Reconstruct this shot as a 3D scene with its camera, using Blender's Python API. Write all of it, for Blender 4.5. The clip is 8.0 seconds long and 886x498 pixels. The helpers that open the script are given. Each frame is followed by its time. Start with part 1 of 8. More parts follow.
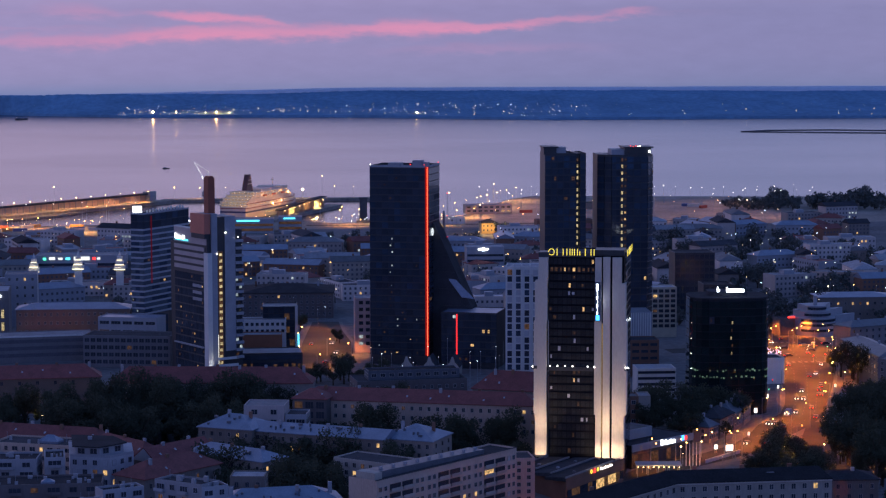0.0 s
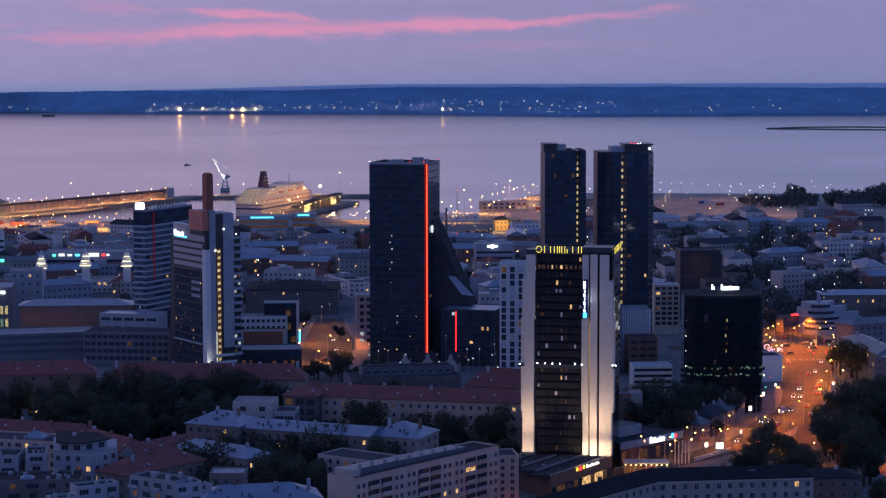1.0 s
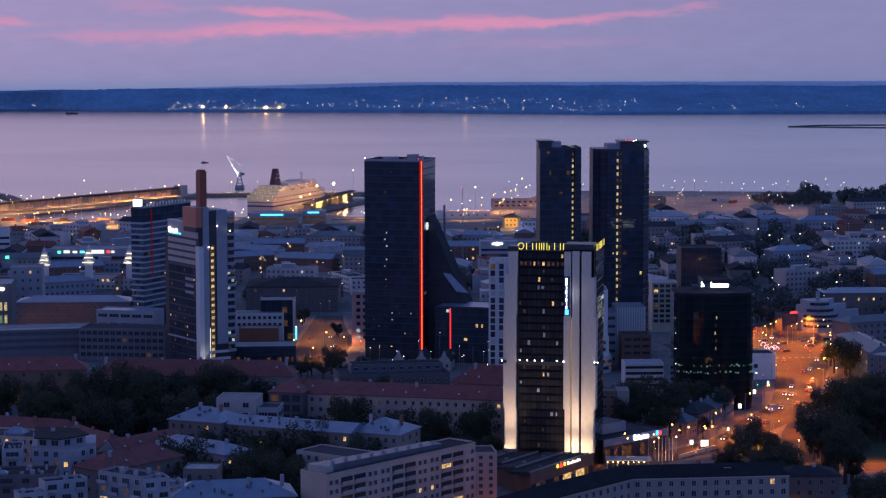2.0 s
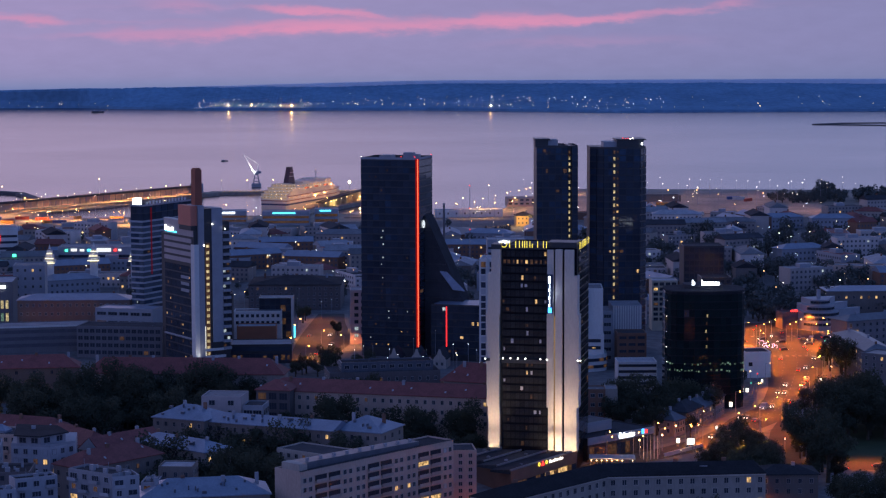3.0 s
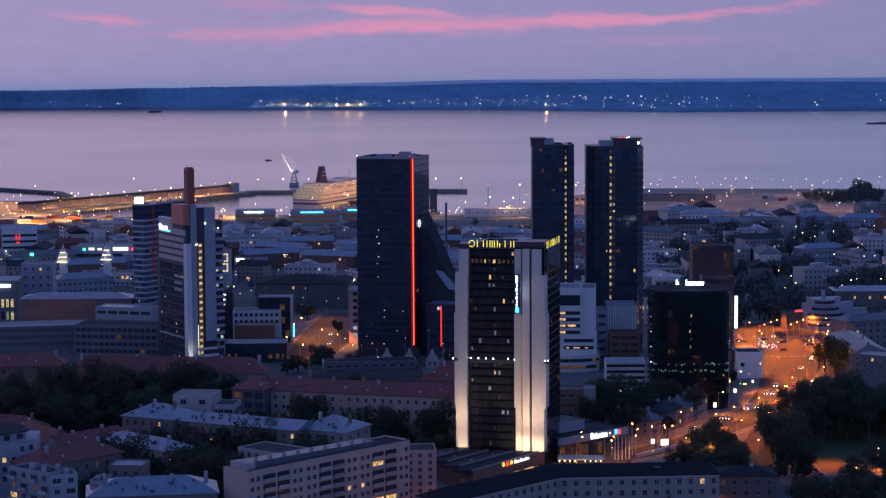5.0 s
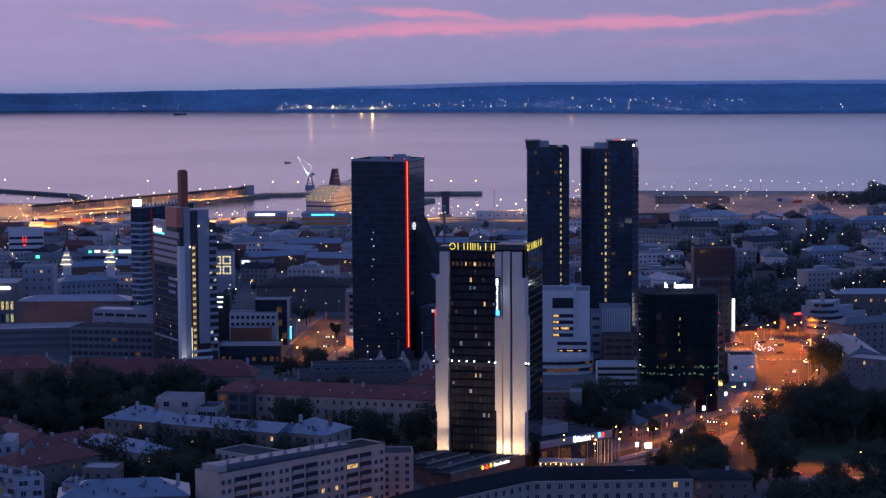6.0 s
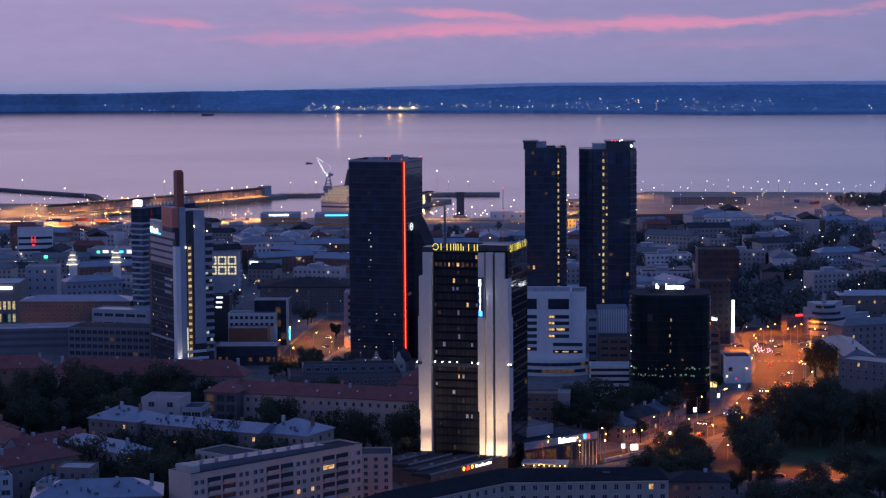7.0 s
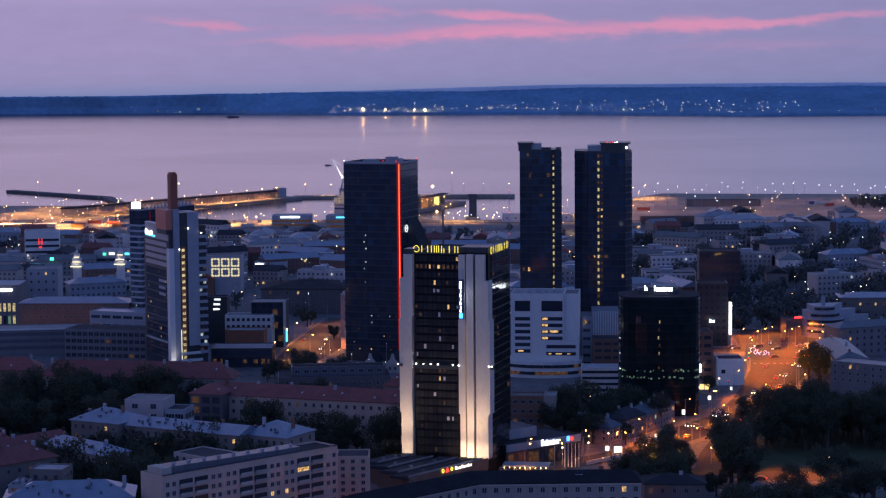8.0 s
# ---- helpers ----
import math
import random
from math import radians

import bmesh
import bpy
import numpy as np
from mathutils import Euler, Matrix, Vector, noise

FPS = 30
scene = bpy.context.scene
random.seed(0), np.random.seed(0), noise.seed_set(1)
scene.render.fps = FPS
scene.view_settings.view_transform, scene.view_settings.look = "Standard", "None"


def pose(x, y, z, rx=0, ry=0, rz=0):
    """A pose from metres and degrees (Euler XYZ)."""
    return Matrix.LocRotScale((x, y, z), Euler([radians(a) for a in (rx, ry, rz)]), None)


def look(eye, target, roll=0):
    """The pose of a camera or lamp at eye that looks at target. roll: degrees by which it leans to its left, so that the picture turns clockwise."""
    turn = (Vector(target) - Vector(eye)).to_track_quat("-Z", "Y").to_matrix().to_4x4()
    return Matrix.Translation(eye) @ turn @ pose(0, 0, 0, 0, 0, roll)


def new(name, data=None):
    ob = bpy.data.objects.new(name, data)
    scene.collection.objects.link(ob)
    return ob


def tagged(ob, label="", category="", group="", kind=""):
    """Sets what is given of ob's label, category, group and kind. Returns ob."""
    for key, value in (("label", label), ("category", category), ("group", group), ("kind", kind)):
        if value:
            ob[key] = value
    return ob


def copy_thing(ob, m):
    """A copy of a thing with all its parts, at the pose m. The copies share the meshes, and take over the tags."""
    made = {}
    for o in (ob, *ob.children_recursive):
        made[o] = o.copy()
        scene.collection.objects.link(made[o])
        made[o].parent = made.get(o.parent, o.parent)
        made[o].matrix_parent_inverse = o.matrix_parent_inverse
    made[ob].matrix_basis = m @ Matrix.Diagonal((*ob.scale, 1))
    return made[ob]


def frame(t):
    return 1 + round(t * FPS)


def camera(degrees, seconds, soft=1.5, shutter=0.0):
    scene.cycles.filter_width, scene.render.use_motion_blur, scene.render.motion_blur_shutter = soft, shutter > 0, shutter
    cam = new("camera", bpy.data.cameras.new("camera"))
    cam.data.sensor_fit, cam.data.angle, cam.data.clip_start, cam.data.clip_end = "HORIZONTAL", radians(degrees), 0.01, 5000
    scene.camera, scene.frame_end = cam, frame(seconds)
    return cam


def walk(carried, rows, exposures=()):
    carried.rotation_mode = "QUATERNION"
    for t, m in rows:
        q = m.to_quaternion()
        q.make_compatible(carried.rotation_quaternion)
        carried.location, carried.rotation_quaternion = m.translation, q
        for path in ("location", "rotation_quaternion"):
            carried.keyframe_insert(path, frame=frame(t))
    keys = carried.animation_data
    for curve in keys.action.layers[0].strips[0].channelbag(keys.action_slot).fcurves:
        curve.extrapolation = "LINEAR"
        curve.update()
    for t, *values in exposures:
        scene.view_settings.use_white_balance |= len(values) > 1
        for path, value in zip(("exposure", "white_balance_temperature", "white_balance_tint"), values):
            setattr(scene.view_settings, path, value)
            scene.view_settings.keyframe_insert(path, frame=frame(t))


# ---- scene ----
cam = camera(22.7, 8.0, 1.25)
PATH = [
    (0, (-79.822, -809.785, 162.428), (-79.678, -807.799, 162.239), -0.1),
    (0.5, (-71.429, -810.66, 162.588), (-71.301, -808.673, 162.397), -0.1),
    (1, (-62.535, -810.925, 162.613), (-62.422, -808.937, 162.421), -0.1),
    (1.5, (-53.566, -811.285, 162.24), (-53.467, -809.297, 162.047), -0.1),
    (3, (-25.665, -812.341, 161.844), (-25.611, -810.351, 161.649), -0.2),
    (3.5, (-16.015, -812.593, 161.871), (-15.978, -810.603, 161.674), -0.3),
    (4, (-6.359, -812.308, 161.736), (-6.339, -810.318, 161.54), -0.3),
    (4.5, (3.458, -811.502, 161.563), (3.461, -809.512, 161.367), -0.3),
    (6, (33.188, -809.652, 161.42), (33.144, -807.662, 161.227), -0.4),
    (6.5, (42.283, -808.73, 161.24), (42.223, -806.74, 161.047), -0.4),
    (7, (52.701, -807.512, 161.058), (52.624, -805.523, 160.866), -0.4),
    (7.5, (61.941, -806.955, 160.986), (61.849, -804.966, 160.795), -0.5),
    (8, (72.227, -805.827, 160.825), (72.119, -803.839, 160.635), -0.5),
]
walk(cam, [(t, look(eye, target, roll)) for t, eye, target, roll in PATH])

# ---- world: dusk sky ----
LAMP = 1.0
world = bpy.data.worlds.new("dusk_sky")
scene.world = world
world.use_nodes = True
wt = world.node_tree
wt.nodes.clear()


def wn(kind, **kw):
    n = wt.nodes.new(kind)
    for k, v in kw.items():
        if k == "op":
            n.operation = v
        elif k == "clamp":
            n.use_clamp = v
    return n


def wmath(op, a, b=None, c=None, clamp=False):
    n = wn("ShaderNodeMath", op=op, clamp=clamp)
    for i, v in enumerate((a, b, c)):
        if v is None:
            continue
        if isinstance(v, (int, float)):
            n.inputs[i].default_value = v
        else:
            wt.links.new(v, n.inputs[i])
    return n.outputs[0]


wco = wn("ShaderNodeTexCoord")
wsep = wn("ShaderNodeSeparateXYZ")
wt.links.new(wco.outputs["Generated"], wsep.inputs[0])
# bearing and height in degrees
AZ = wmath("MULTIPLY", wmath("ARCTAN2", wsep.outputs[0], wsep.outputs[1]), 57.2958)
EL = wmath("MULTIPLY", wmath("ARCSINE", wsep.outputs[2]), 57.2958)
ramp = wn("ShaderNodeValToRGB")
el01 = wmath("ADD", wmath("MULTIPLY", EL, 1 / 60.0), 0.1, clamp=True)
wt.links.new(el01, ramp.inputs[0])
SKY_STOPS = [
    (0.0, (0.09, 0.13, 0.32)),
    (0.0755, (0.11, 0.18, 0.42)),
    (0.0785, (0.235, 0.26, 0.465)),
    (0.083, (0.298, 0.278, 0.49)),
    (0.095, (0.334, 0.291, 0.513)),
    (0.115, (0.336, 0.290, 0.513)),
    (0.14, (0.67, 0.54, 0.825)),
    (0.20, (0.875, 0.70, 1.03)),
    (0.33, (0.67, 0.585, 0.92)),
    (0.55, (0.238, 0.262, 0.55)),
    (1.0, (0.090, 0.166, 0.362)),
]
els = ramp.color_ramp.elements
els[0].position, els[0].color = SKY_STOPS[0][0], (*SKY_STOPS[0][1], 1)
els[1].position, els[1].color = SKY_STOPS[-1][0], (*SKY_STOPS[-1][1], 1)
for p, c in SKY_STOPS[1:-1]:
    e = els.new(p)
    e.color = (*c, 1)
# cloud streaks, long and thin, edges broken by noise
wcomb = wn("ShaderNodeCombineXYZ")
wt.links.new(wmath("MULTIPLY", AZ, 0.8), wcomb.inputs[0])
wt.links.new(wmath("MULTIPLY", EL, 2.6), wcomb.inputs[1])
wnoise = wn("ShaderNodeTexNoise")
wnoise.inputs["Scale"].default_value = 1.3
wnoise.inputs["Detail"].default_value = 6
wnoise.inputs["Roughness"].default_value = 0.6
wt.links.new(wcomb.outputs[0], wnoise.inputs["Vector"])
NZ = wnoise.outputs[0]


AZ01 = wmath("DIVIDE", wmath("ADD", AZ, 14.0), 28.0, clamp=True)


def streak(stops, rough=0.22):
    """A streak of lit cloud through stops of (bearing, height, half width, strength)."""
    r = wn("ShaderNodeValToRGB")
    wt.links.new(AZ01, r.inputs[0])
    e = r.color_ramp.elements
    r.color_ramp.interpolation = "B_SPLINE" if len(stops) > 4 else "EASE"
    cols = [((az + 14) / 28, ((el + 1) / 2, hw * 2, st, 1)) for az, el, hw, st in stops]
    e[0].position, e[0].color = cols[0]
    e[1].position, e[1].color = cols[-1]
    for p, c in cols[1:-1]:
        k = e.new(p)
        k.color = c
    sep = wn("ShaderNodeSeparateColor")
    wt.links.new(r.outputs[0], sep.inputs[0])
    line = wmath("SUBTRACT", wmath("MULTIPLY", sep.outputs[0], 2.0), 1.0)
    off = wmath("ADD", wmath("SUBTRACT", EL, line), wmath("MULTIPLY", wmath("SUBTRACT", NZ, 0.5), rough * 2))
    q = wmath("DIVIDE", off, wmath("ADD", wmath("MULTIPLY", sep.outputs[1], 0.5), 0.002))
    g = wmath("EXPONENT", wmath("MULTIPLY", wmath("POWER", wmath("ABSOLUTE", q), 2.4), -1.0))
    soft = wmath("ADD", wmath("MULTIPLY", NZ, 1.1), 0.4)
    return wmath("MULTIPLY", wmath("MULTIPLY", g, sep.outputs[2]), soft)


STREAKS = [
    [(-8.8, -0.06, 0.07, 0), (-7.6, -0.03, 0.09, 0.3), (-6.9, 0.0, 0.14, 0.45), (-5.7, -0.05, 0.19, 0.6), (-4.4, -0.02, 0.18, 0.6), (-3.6, 0.1, 0.15, 0.85), (-2.1, 0.2, 0.18, 1.0), (-0.3, 0.17, 0.17, 0.95), (0.7, 0.16, 0.15, 0.9), (2.0, 0.25, 0.13, 0.85), (3.0, 0.31, 0.19, 1.0), (3.9, 0.29, 0.19, 1.0), (4.9, 0.31, 0.1, 0.9), (5.7, 0.33, 0.08, 0.85), (6.7, 0.43, 0.10, 0.75), (8.2, 0.60, 0.08, 0.45), (9.3, 0.66, 0.05, 0)],
    [(-3.6, 0.69, 0.06, 0), (-2.9, 0.65, 0.08, 0.8), (-1.8, 0.58, 0.11, 1.0), (-0.9, 0.52, 0.11, 1.0), (-0.2, 0.45, 0.08, 0.8), (0.5, 0.34, 0.06, 0)],
    [(-10.9, 0.60, 0.06, 0), (-10.0, 0.52, 0.08, 0.35), (-9.2, 0.37, 0.11, 0.8), (-8.4, 0.32, 0.09, 0.75), (-7.9, 0.30, 0.05, 0)],
    [(8.2, 0.72, 0.05, 0), (8.9, 0.71, 0.07, 0.5), (9.9, 0.75, 0.06, 0)],
    [(1.5, -0.30, 0.12, 0), (5.0, -0.22, 0.12, 0.16), (9.5, -0.18, 0.1, 0)],
    [(-6.8, 0.85, 0.12, 0), (-5.0, 0.74, 0.16, 0.3), (-3.8, 0.62, 0.1, 0)],
]
total = None
for s in STREAKS:
    v = streak(s)
    total = v if total is None else wmath("ADD", total, v)
total = wmath("MINIMUM", total, 1.0)
# faint uneven haze over the whole sky
haze = wn("ShaderNodeMix")
haze.data_type = "RGBA"
haze.blend_type = "MULTIPLY"
haze.inputs["Factor"].default_value = 1.0
grey = wn("ShaderNodeCombineColor")
for i in range(3):
    wt.links.new(wmath("ADD", wmath("MULTIPLY", NZ, 0.16), 0.93), grey.inputs[i])
# warmer and paler to the west, dusk blue to the east, darkest and bluest opposite the afterglow
side, back = wn("ShaderNodeMix"), wn("ShaderNodeMix")
for n, fac, lo, hi in ((side, wmath("DIVIDE", wmath("ADD", AZ, 12.0), 24.0, clamp=True), (1.06, 1.01, 1.02), (0.75, 0.835, 0.885)), (back, wmath("ADD", wmath("MULTIPLY", wsep.outputs[1], 0.5), 0.5, clamp=True), (0.38, 0.62, 0.90), (1.0, 1.0, 1.0))):
    n.data_type = "RGBA"
    wt.links.new(fac, n.inputs["Factor"])
    n.inputs["A"].default_value, n.inputs["B"].default_value = (*lo, 1), (*hi, 1)
# the sky well above the bay is bluer towards the east
east = wn("ShaderNodeMix")
east.data_type = "RGBA"
wt.links.new(wmath("MULTIPLY", wmath("DIVIDE", wmath("ADD", AZ, 1.0), 11.0, clamp=True), wmath("DIVIDE", wmath("SUBTRACT", EL, 2.2), 3.0, clamp=True)), east.inputs["Factor"])
east.inputs["A"].default_value, east.inputs["B"].default_value = (1, 1, 1, 1), (0.78, 0.95, 1.08, 1)
tint, tint2, tint3 = wn("ShaderNodeMix"), wn("ShaderNodeMix"), wn("ShaderNodeMix")
for n in (tint, tint2, tint3):
    n.data_type, n.blend_type = "RGBA", "MULTIPLY"
for n, p, q in ((tint, ramp.outputs[0], side.outputs["Result"]), (tint2, tint.outputs["Result"], back.outputs["Result"]), (tint3, tint2.outputs["Result"], east.outputs["Result"])):
    n.inputs["Factor"].default_value = 1.0
    wt.links.new(p, n.inputs["A"])
    wt.links.new(q, n.inputs["B"])
wt.links.new(tint3.outputs["Result"], haze.inputs["A"])
wt.links.new(grey.outputs[0], haze.inputs["B"])
pink = wn("ShaderNodeMix")
pink.data_type = "RGBA"
wt.links.new(wmath("MULTIPLY", total, 0.9), pink.inputs["Factor"])
wt.links.new(haze.outputs["Result"], pink.inputs["A"])
pink.inputs["B"].default_value = (0.72, 0.29, 0.47, 1)
wbg = wn("ShaderNodeBackground")
wout = wn("ShaderNodeOutputWorld")
wt.links.new(pink.outputs["Result"], wbg.inputs["Color"])
wbg.inputs["Strength"].default_value = 1.0
wt.links.new(wbg.outputs[0], wout.inputs[0])


def lamp(name, kind, m, power, color, size=0.5, spot=60.0, blend=0.6):
    d = bpy.data.lights.new(name, kind)
    d.energy, d.color = power * LAMP, color
    if kind == "SPOT":
        d.spot_size, d.spot_blend, d.shadow_soft_size = radians(spot), blend, size
    elif kind == "POINT":
        d.shadow_soft_size = size
    ob = new(name, d)
    ob.matrix_world = m
    return ob


# ---- materials ----
def surf(name, col, rough=0.8, var=0.18, scale=0.25, fine=3.0, bump=0.0, metal=0.0, rnd=0.0, streaky=1.0, spec=0.5):
    """A surface whose colour varies at two scales; rnd: spread between objects."""
    m = bpy.data.materials.new(name)
    m.use_nodes = True
    t = m.node_tree
    b = t.nodes["Principled BSDF"]
    co = t.nodes.new("ShaderNodeTexCoord")
    mp = t.nodes.new("ShaderNodeMapping")
    mp.inputs["Scale"].default_value = (1, 1, 1 / streaky)
    t.links.new(co.outputs["Object"], mp.inputs[0])
    big, small = t.nodes.new("ShaderNodeTexNoise"), t.nodes.new("ShaderNodeTexNoise")
    for n, s in ((big, scale), (small, fine)):
        n.inputs["Scale"].default_value = s
        n.inputs["Detail"].default_value = 5
        t.links.new(mp.outputs[0], n.inputs["Vector"])
    add = t.nodes.new("ShaderNodeMath")
    add.operation = "ADD"
    t.links.new(big.outputs[0], add.inputs[0])
    t.links.new(small.outputs[0], add.inputs[1])
    rng = t.nodes.new("ShaderNodeMapRange")
    rng.inputs[1].default_value, rng.inputs[2].default_value = 0.65, 1.35
    rng.inputs[3].default_value, rng.inputs[4].default_value = 1 - var, 1 + var
    t.links.new(add.outputs[0], rng.inputs[0])
    val = rng.outputs[0]
    if rnd:
        info = t.nodes.new("ShaderNodeObjectInfo")
        r2 = t.nodes.new("ShaderNodeMapRange")
        r2.inputs[3].default_value, r2.inputs[4].default_value = 1 - rnd, 1 + rnd
        t.links.new(info.outputs["Random"], r2.inputs[0])
        mul = t.nodes.new("ShaderNodeMath")
        mul.operation = "MULTIPLY"
        t.links.new(val, mul.inputs[0])
        t.links.new(r2.outputs[0], mul.inputs[1])
        val = mul.outputs[0]
    mix = t.nodes.new("ShaderNodeVectorMath")
    mix.operation = "SCALE"
    mix.inputs[0].default_value = col
    t.links.new(val, mix.inputs["Scale"])
    t.links.new(mix.outputs[0], b.inputs["Base Color"])
    b.inputs["Roughness"].default_value = rough
    b.inputs["Metallic"].default_value = metal
    b.inputs["Specular IOR Level"].default_value = spec
    if bump:
        bn = t.nodes.new("ShaderNodeBump")
        bn.inputs["Strength"].default_value = bump
        bn.inputs["Distance"].default_value = 0.1
        t.links.new(small.outputs[0], bn.inputs["Height"])
        t.links.new(bn.outputs[0], b.inputs["Normal"])
    return m


def glow(name, col, strength, rnd=0.0):
    """Something that gives off light."""
    m = bpy.data.materials.new(name)
    m.use_nodes = True
    t = m.node_tree
    t.nodes.clear()
    e, o = t.nodes.new("ShaderNodeEmission"), t.nodes.new("ShaderNodeOutputMaterial")
    e.inputs[0].default_value = (*col, 1)
    e.inputs[1].default_value = strength
    if rnd:
        info, r = t.nodes.new("ShaderNodeObjectInfo"), t.nodes.new("ShaderNodeMapRange")
        r.inputs[3].default_value, r.inputs[4].default_value = strength * (1 - rnd), strength * (1 + rnd)
        t.links.new(info.outputs["Random"], r.inputs[0])
        t.links.new(r.outputs[0], e.inputs[1])
    t.links.new(e.outputs[0], o.inputs[0])
    return m


def room(name, col, strength):
    """A lit room behind glass: patchy, with darker furniture and blinds."""
    m = bpy.data.materials.new(name)
    m.use_nodes = True
    t = m.node_tree
    b = t.nodes["Principled BSDF"]
    b.inputs["Base Color"].default_value = (0.02, 0.02, 0.025, 1)
    b.inputs["Roughness"].default_value = 0.1
    co, n = t.nodes.new("ShaderNodeTexCoord"), t.nodes.new("ShaderNodeTexNoise")
    info, add = t.nodes.new("ShaderNodeObjectInfo"), t.nodes.new("ShaderNodeVectorMath")
    t.links.new(co.outputs["Object"], add.inputs[0])
    t.links.new(info.outputs["Location"], add.inputs[1])
    t.links.new(add.outputs[0], n.inputs["Vector"])
    n.inputs["Scale"].default_value = 0.9
    r = t.nodes.new("ShaderNodeMapRange")
    r.inputs[1].default_value, r.inputs[2].default_value = 0.3, 0.7
    r.inputs[3].default_value, r.inputs[4].default_value = strength * 0.25, strength * 1.6
    t.links.new(n.outputs[0], r.inputs[0])
    b.inputs["Emission Color"].default_value = (*col, 1)
    t.links.new(r.outputs[0], b.inputs["Emission Strength"])
    return m


GLASS = surf("dark_glass", (0.036, 0.046, 0.066), 0.06, 0.3, 0.15, 2.0, rnd=0.2, spec=0.42)
GLASS_BLUE = surf("blue_glass", (0.03, 0.05, 0.085), 0.08, 0.3, 0.2, 2.0, rnd=0.25, spec=0.6)
BLACK_GLASS = surf("black_glass", (0.022, 0.024, 0.030), 0.05, 0.3, 0.15, 2.0, rnd=0.2, spec=0.45)
TEAL_GLASS = surf("teal_glass", (0.010, 0.020, 0.022), 0.05, 0.3, 0.15, 2.0, rnd=0.2, spec=0.3)
MULLION = surf("dark_metal", (0.042, 0.045, 0.054), 0.45, 0.2, 0.5, 4.0, metal=0.3)
CONCRETE = surf("pale_concrete", (0.50, 0.47, 0.44), 0.85, 0.14, 0.12, 2.5, bump=0.2, streaky=4)
PANEL_GREY = surf("grey_panel", (0.30, 0.31, 0.35), 0.6, 0.15, 0.2, 2.0)
PANEL_WHITE = surf("white_render", (0.62, 0.61, 0.60), 0.8, 0.12, 0.15, 2.0, streaky=3)
PLASTER = surf("plaster", (0.38, 0.34, 0.31), 0.85, 0.18, 0.15, 2.0, rnd=0.25, streaky=3)
PLASTER_PINK = surf("pink_plaster", (0.48, 0.36, 0.305), 0.85, 0.16, 0.15, 2.0, streaky=3)
PLASTER_DIM = surf("dim_plaster", (0.245, 0.207, 0.19), 0.85, 0.2, 0.15, 2.0, rnd=0.45, streaky=3)
BRICK = surf("brown_brick", (0.20, 0.105, 0.075), 0.85, 0.22, 0.2, 3.0, rnd=0.2)
ROOF_RED = surf("red_tile", (0.215, 0.062, 0.058), 0.75, 0.3, 0.3, 1.6, bump=0.4, rnd=0.15)
ROOF_BLUE = surf("zinc_sheet", (0.215, 0.255, 0.34), 0.42, 0.22, 0.2, 1.5, metal=0.25)
ROOF_DARK = surf("bitumen", (0.056, 0.058, 0.068), 0.9, 0.3, 0.2, 1.5, rnd=0.3, spec=0.06)
TAR = surf("tarred_roof", (0.028, 0.029, 0.034), 0.9, 0.3, 0.2, 1.5, spec=0.05)
# felt colour raised where distance haze would lighten the roofs
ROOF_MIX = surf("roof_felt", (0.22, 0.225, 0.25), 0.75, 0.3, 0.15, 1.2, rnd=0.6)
ORANGE = surf("orange_panel", (0.56, 0.18, 0.12), 0.6, 0.12, 0.2, 2.0)
RUST = surf("rust_panel", (0.30, 0.085, 0.05), 0.65, 0.2, 0.2, 2.0)
ASPHALT = surf("asphalt", (0.085, 0.082, 0.08), 0.9, 0.25, 0.08, 1.2, bump=0.2, spec=0.08)
PAVING = surf("paving", (0.20, 0.19, 0.18), 0.85, 0.2, 0.1, 1.5, spec=0.1)
# ground colour raised to make up for the missing haze over the town
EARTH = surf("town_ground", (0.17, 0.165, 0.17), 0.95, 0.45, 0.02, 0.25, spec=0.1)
QUAY = surf("quay_concrete", (0.28, 0.25, 0.22), 0.9, 0.35, 0.03, 0.3, spec=0.15)
GRASS = surf("grass", (0.045, 0.065, 0.025), 0.95, 0.3, 0.1, 1.5)
LEAF = surf("leaves", (0.082, 0.094, 0.070), 1.0, 0.18, 0.4, 3.0, rnd=0.15, spec=0.05)


def translucent(mat, share):
    """Lets part of the light through thin leaves."""
    t = mat.node_tree
    b = t.nodes["Principled BSDF"]
    out = next(n for n in t.nodes if n.bl_idname == "ShaderNodeOutputMaterial")
    tr, mix = t.nodes.new("ShaderNodeBsdfTranslucent"), t.nodes.new("ShaderNodeMixShader")
    src = b.inputs["Base Color"]
    if src.links:
        t.links.new(src.links[0].from_socket, tr.inputs["Color"])
    mix.inputs[0].default_value = share
    t.links.new(b.outputs[0], mix.inputs[1])
    t.links.new(tr.outputs[0], mix.inputs[2])
    t.links.new(mix.outputs[0], out.inputs[0])


translucent(LEAF, 0.45)
# distant crowns: leaf colour lightened in place of haze
LEAF_HAZED = surf("far_leaves", (0.135, 0.15, 0.145), 1.0, 0.3, 0.4, 3.0, rnd=0.35, spec=0.1)
BARK = surf("bark", (0.07, 0.055, 0.04), 0.9, 0.25, 1.0, 6.0)
STEEL = surf("painted_steel", (0.35, 0.36, 0.38), 0.5, 0.15, 0.5, 4.0, metal=0.4)
WHITE_PAINT = surf("white_paint", (0.78, 0.78, 0.76), 0.5, 0.08, 0.3, 2.0)
SHIP_PAINT = surf("ship_paint", (0.52, 0.48, 0.44), 0.5, 0.1, 0.3, 2.0)
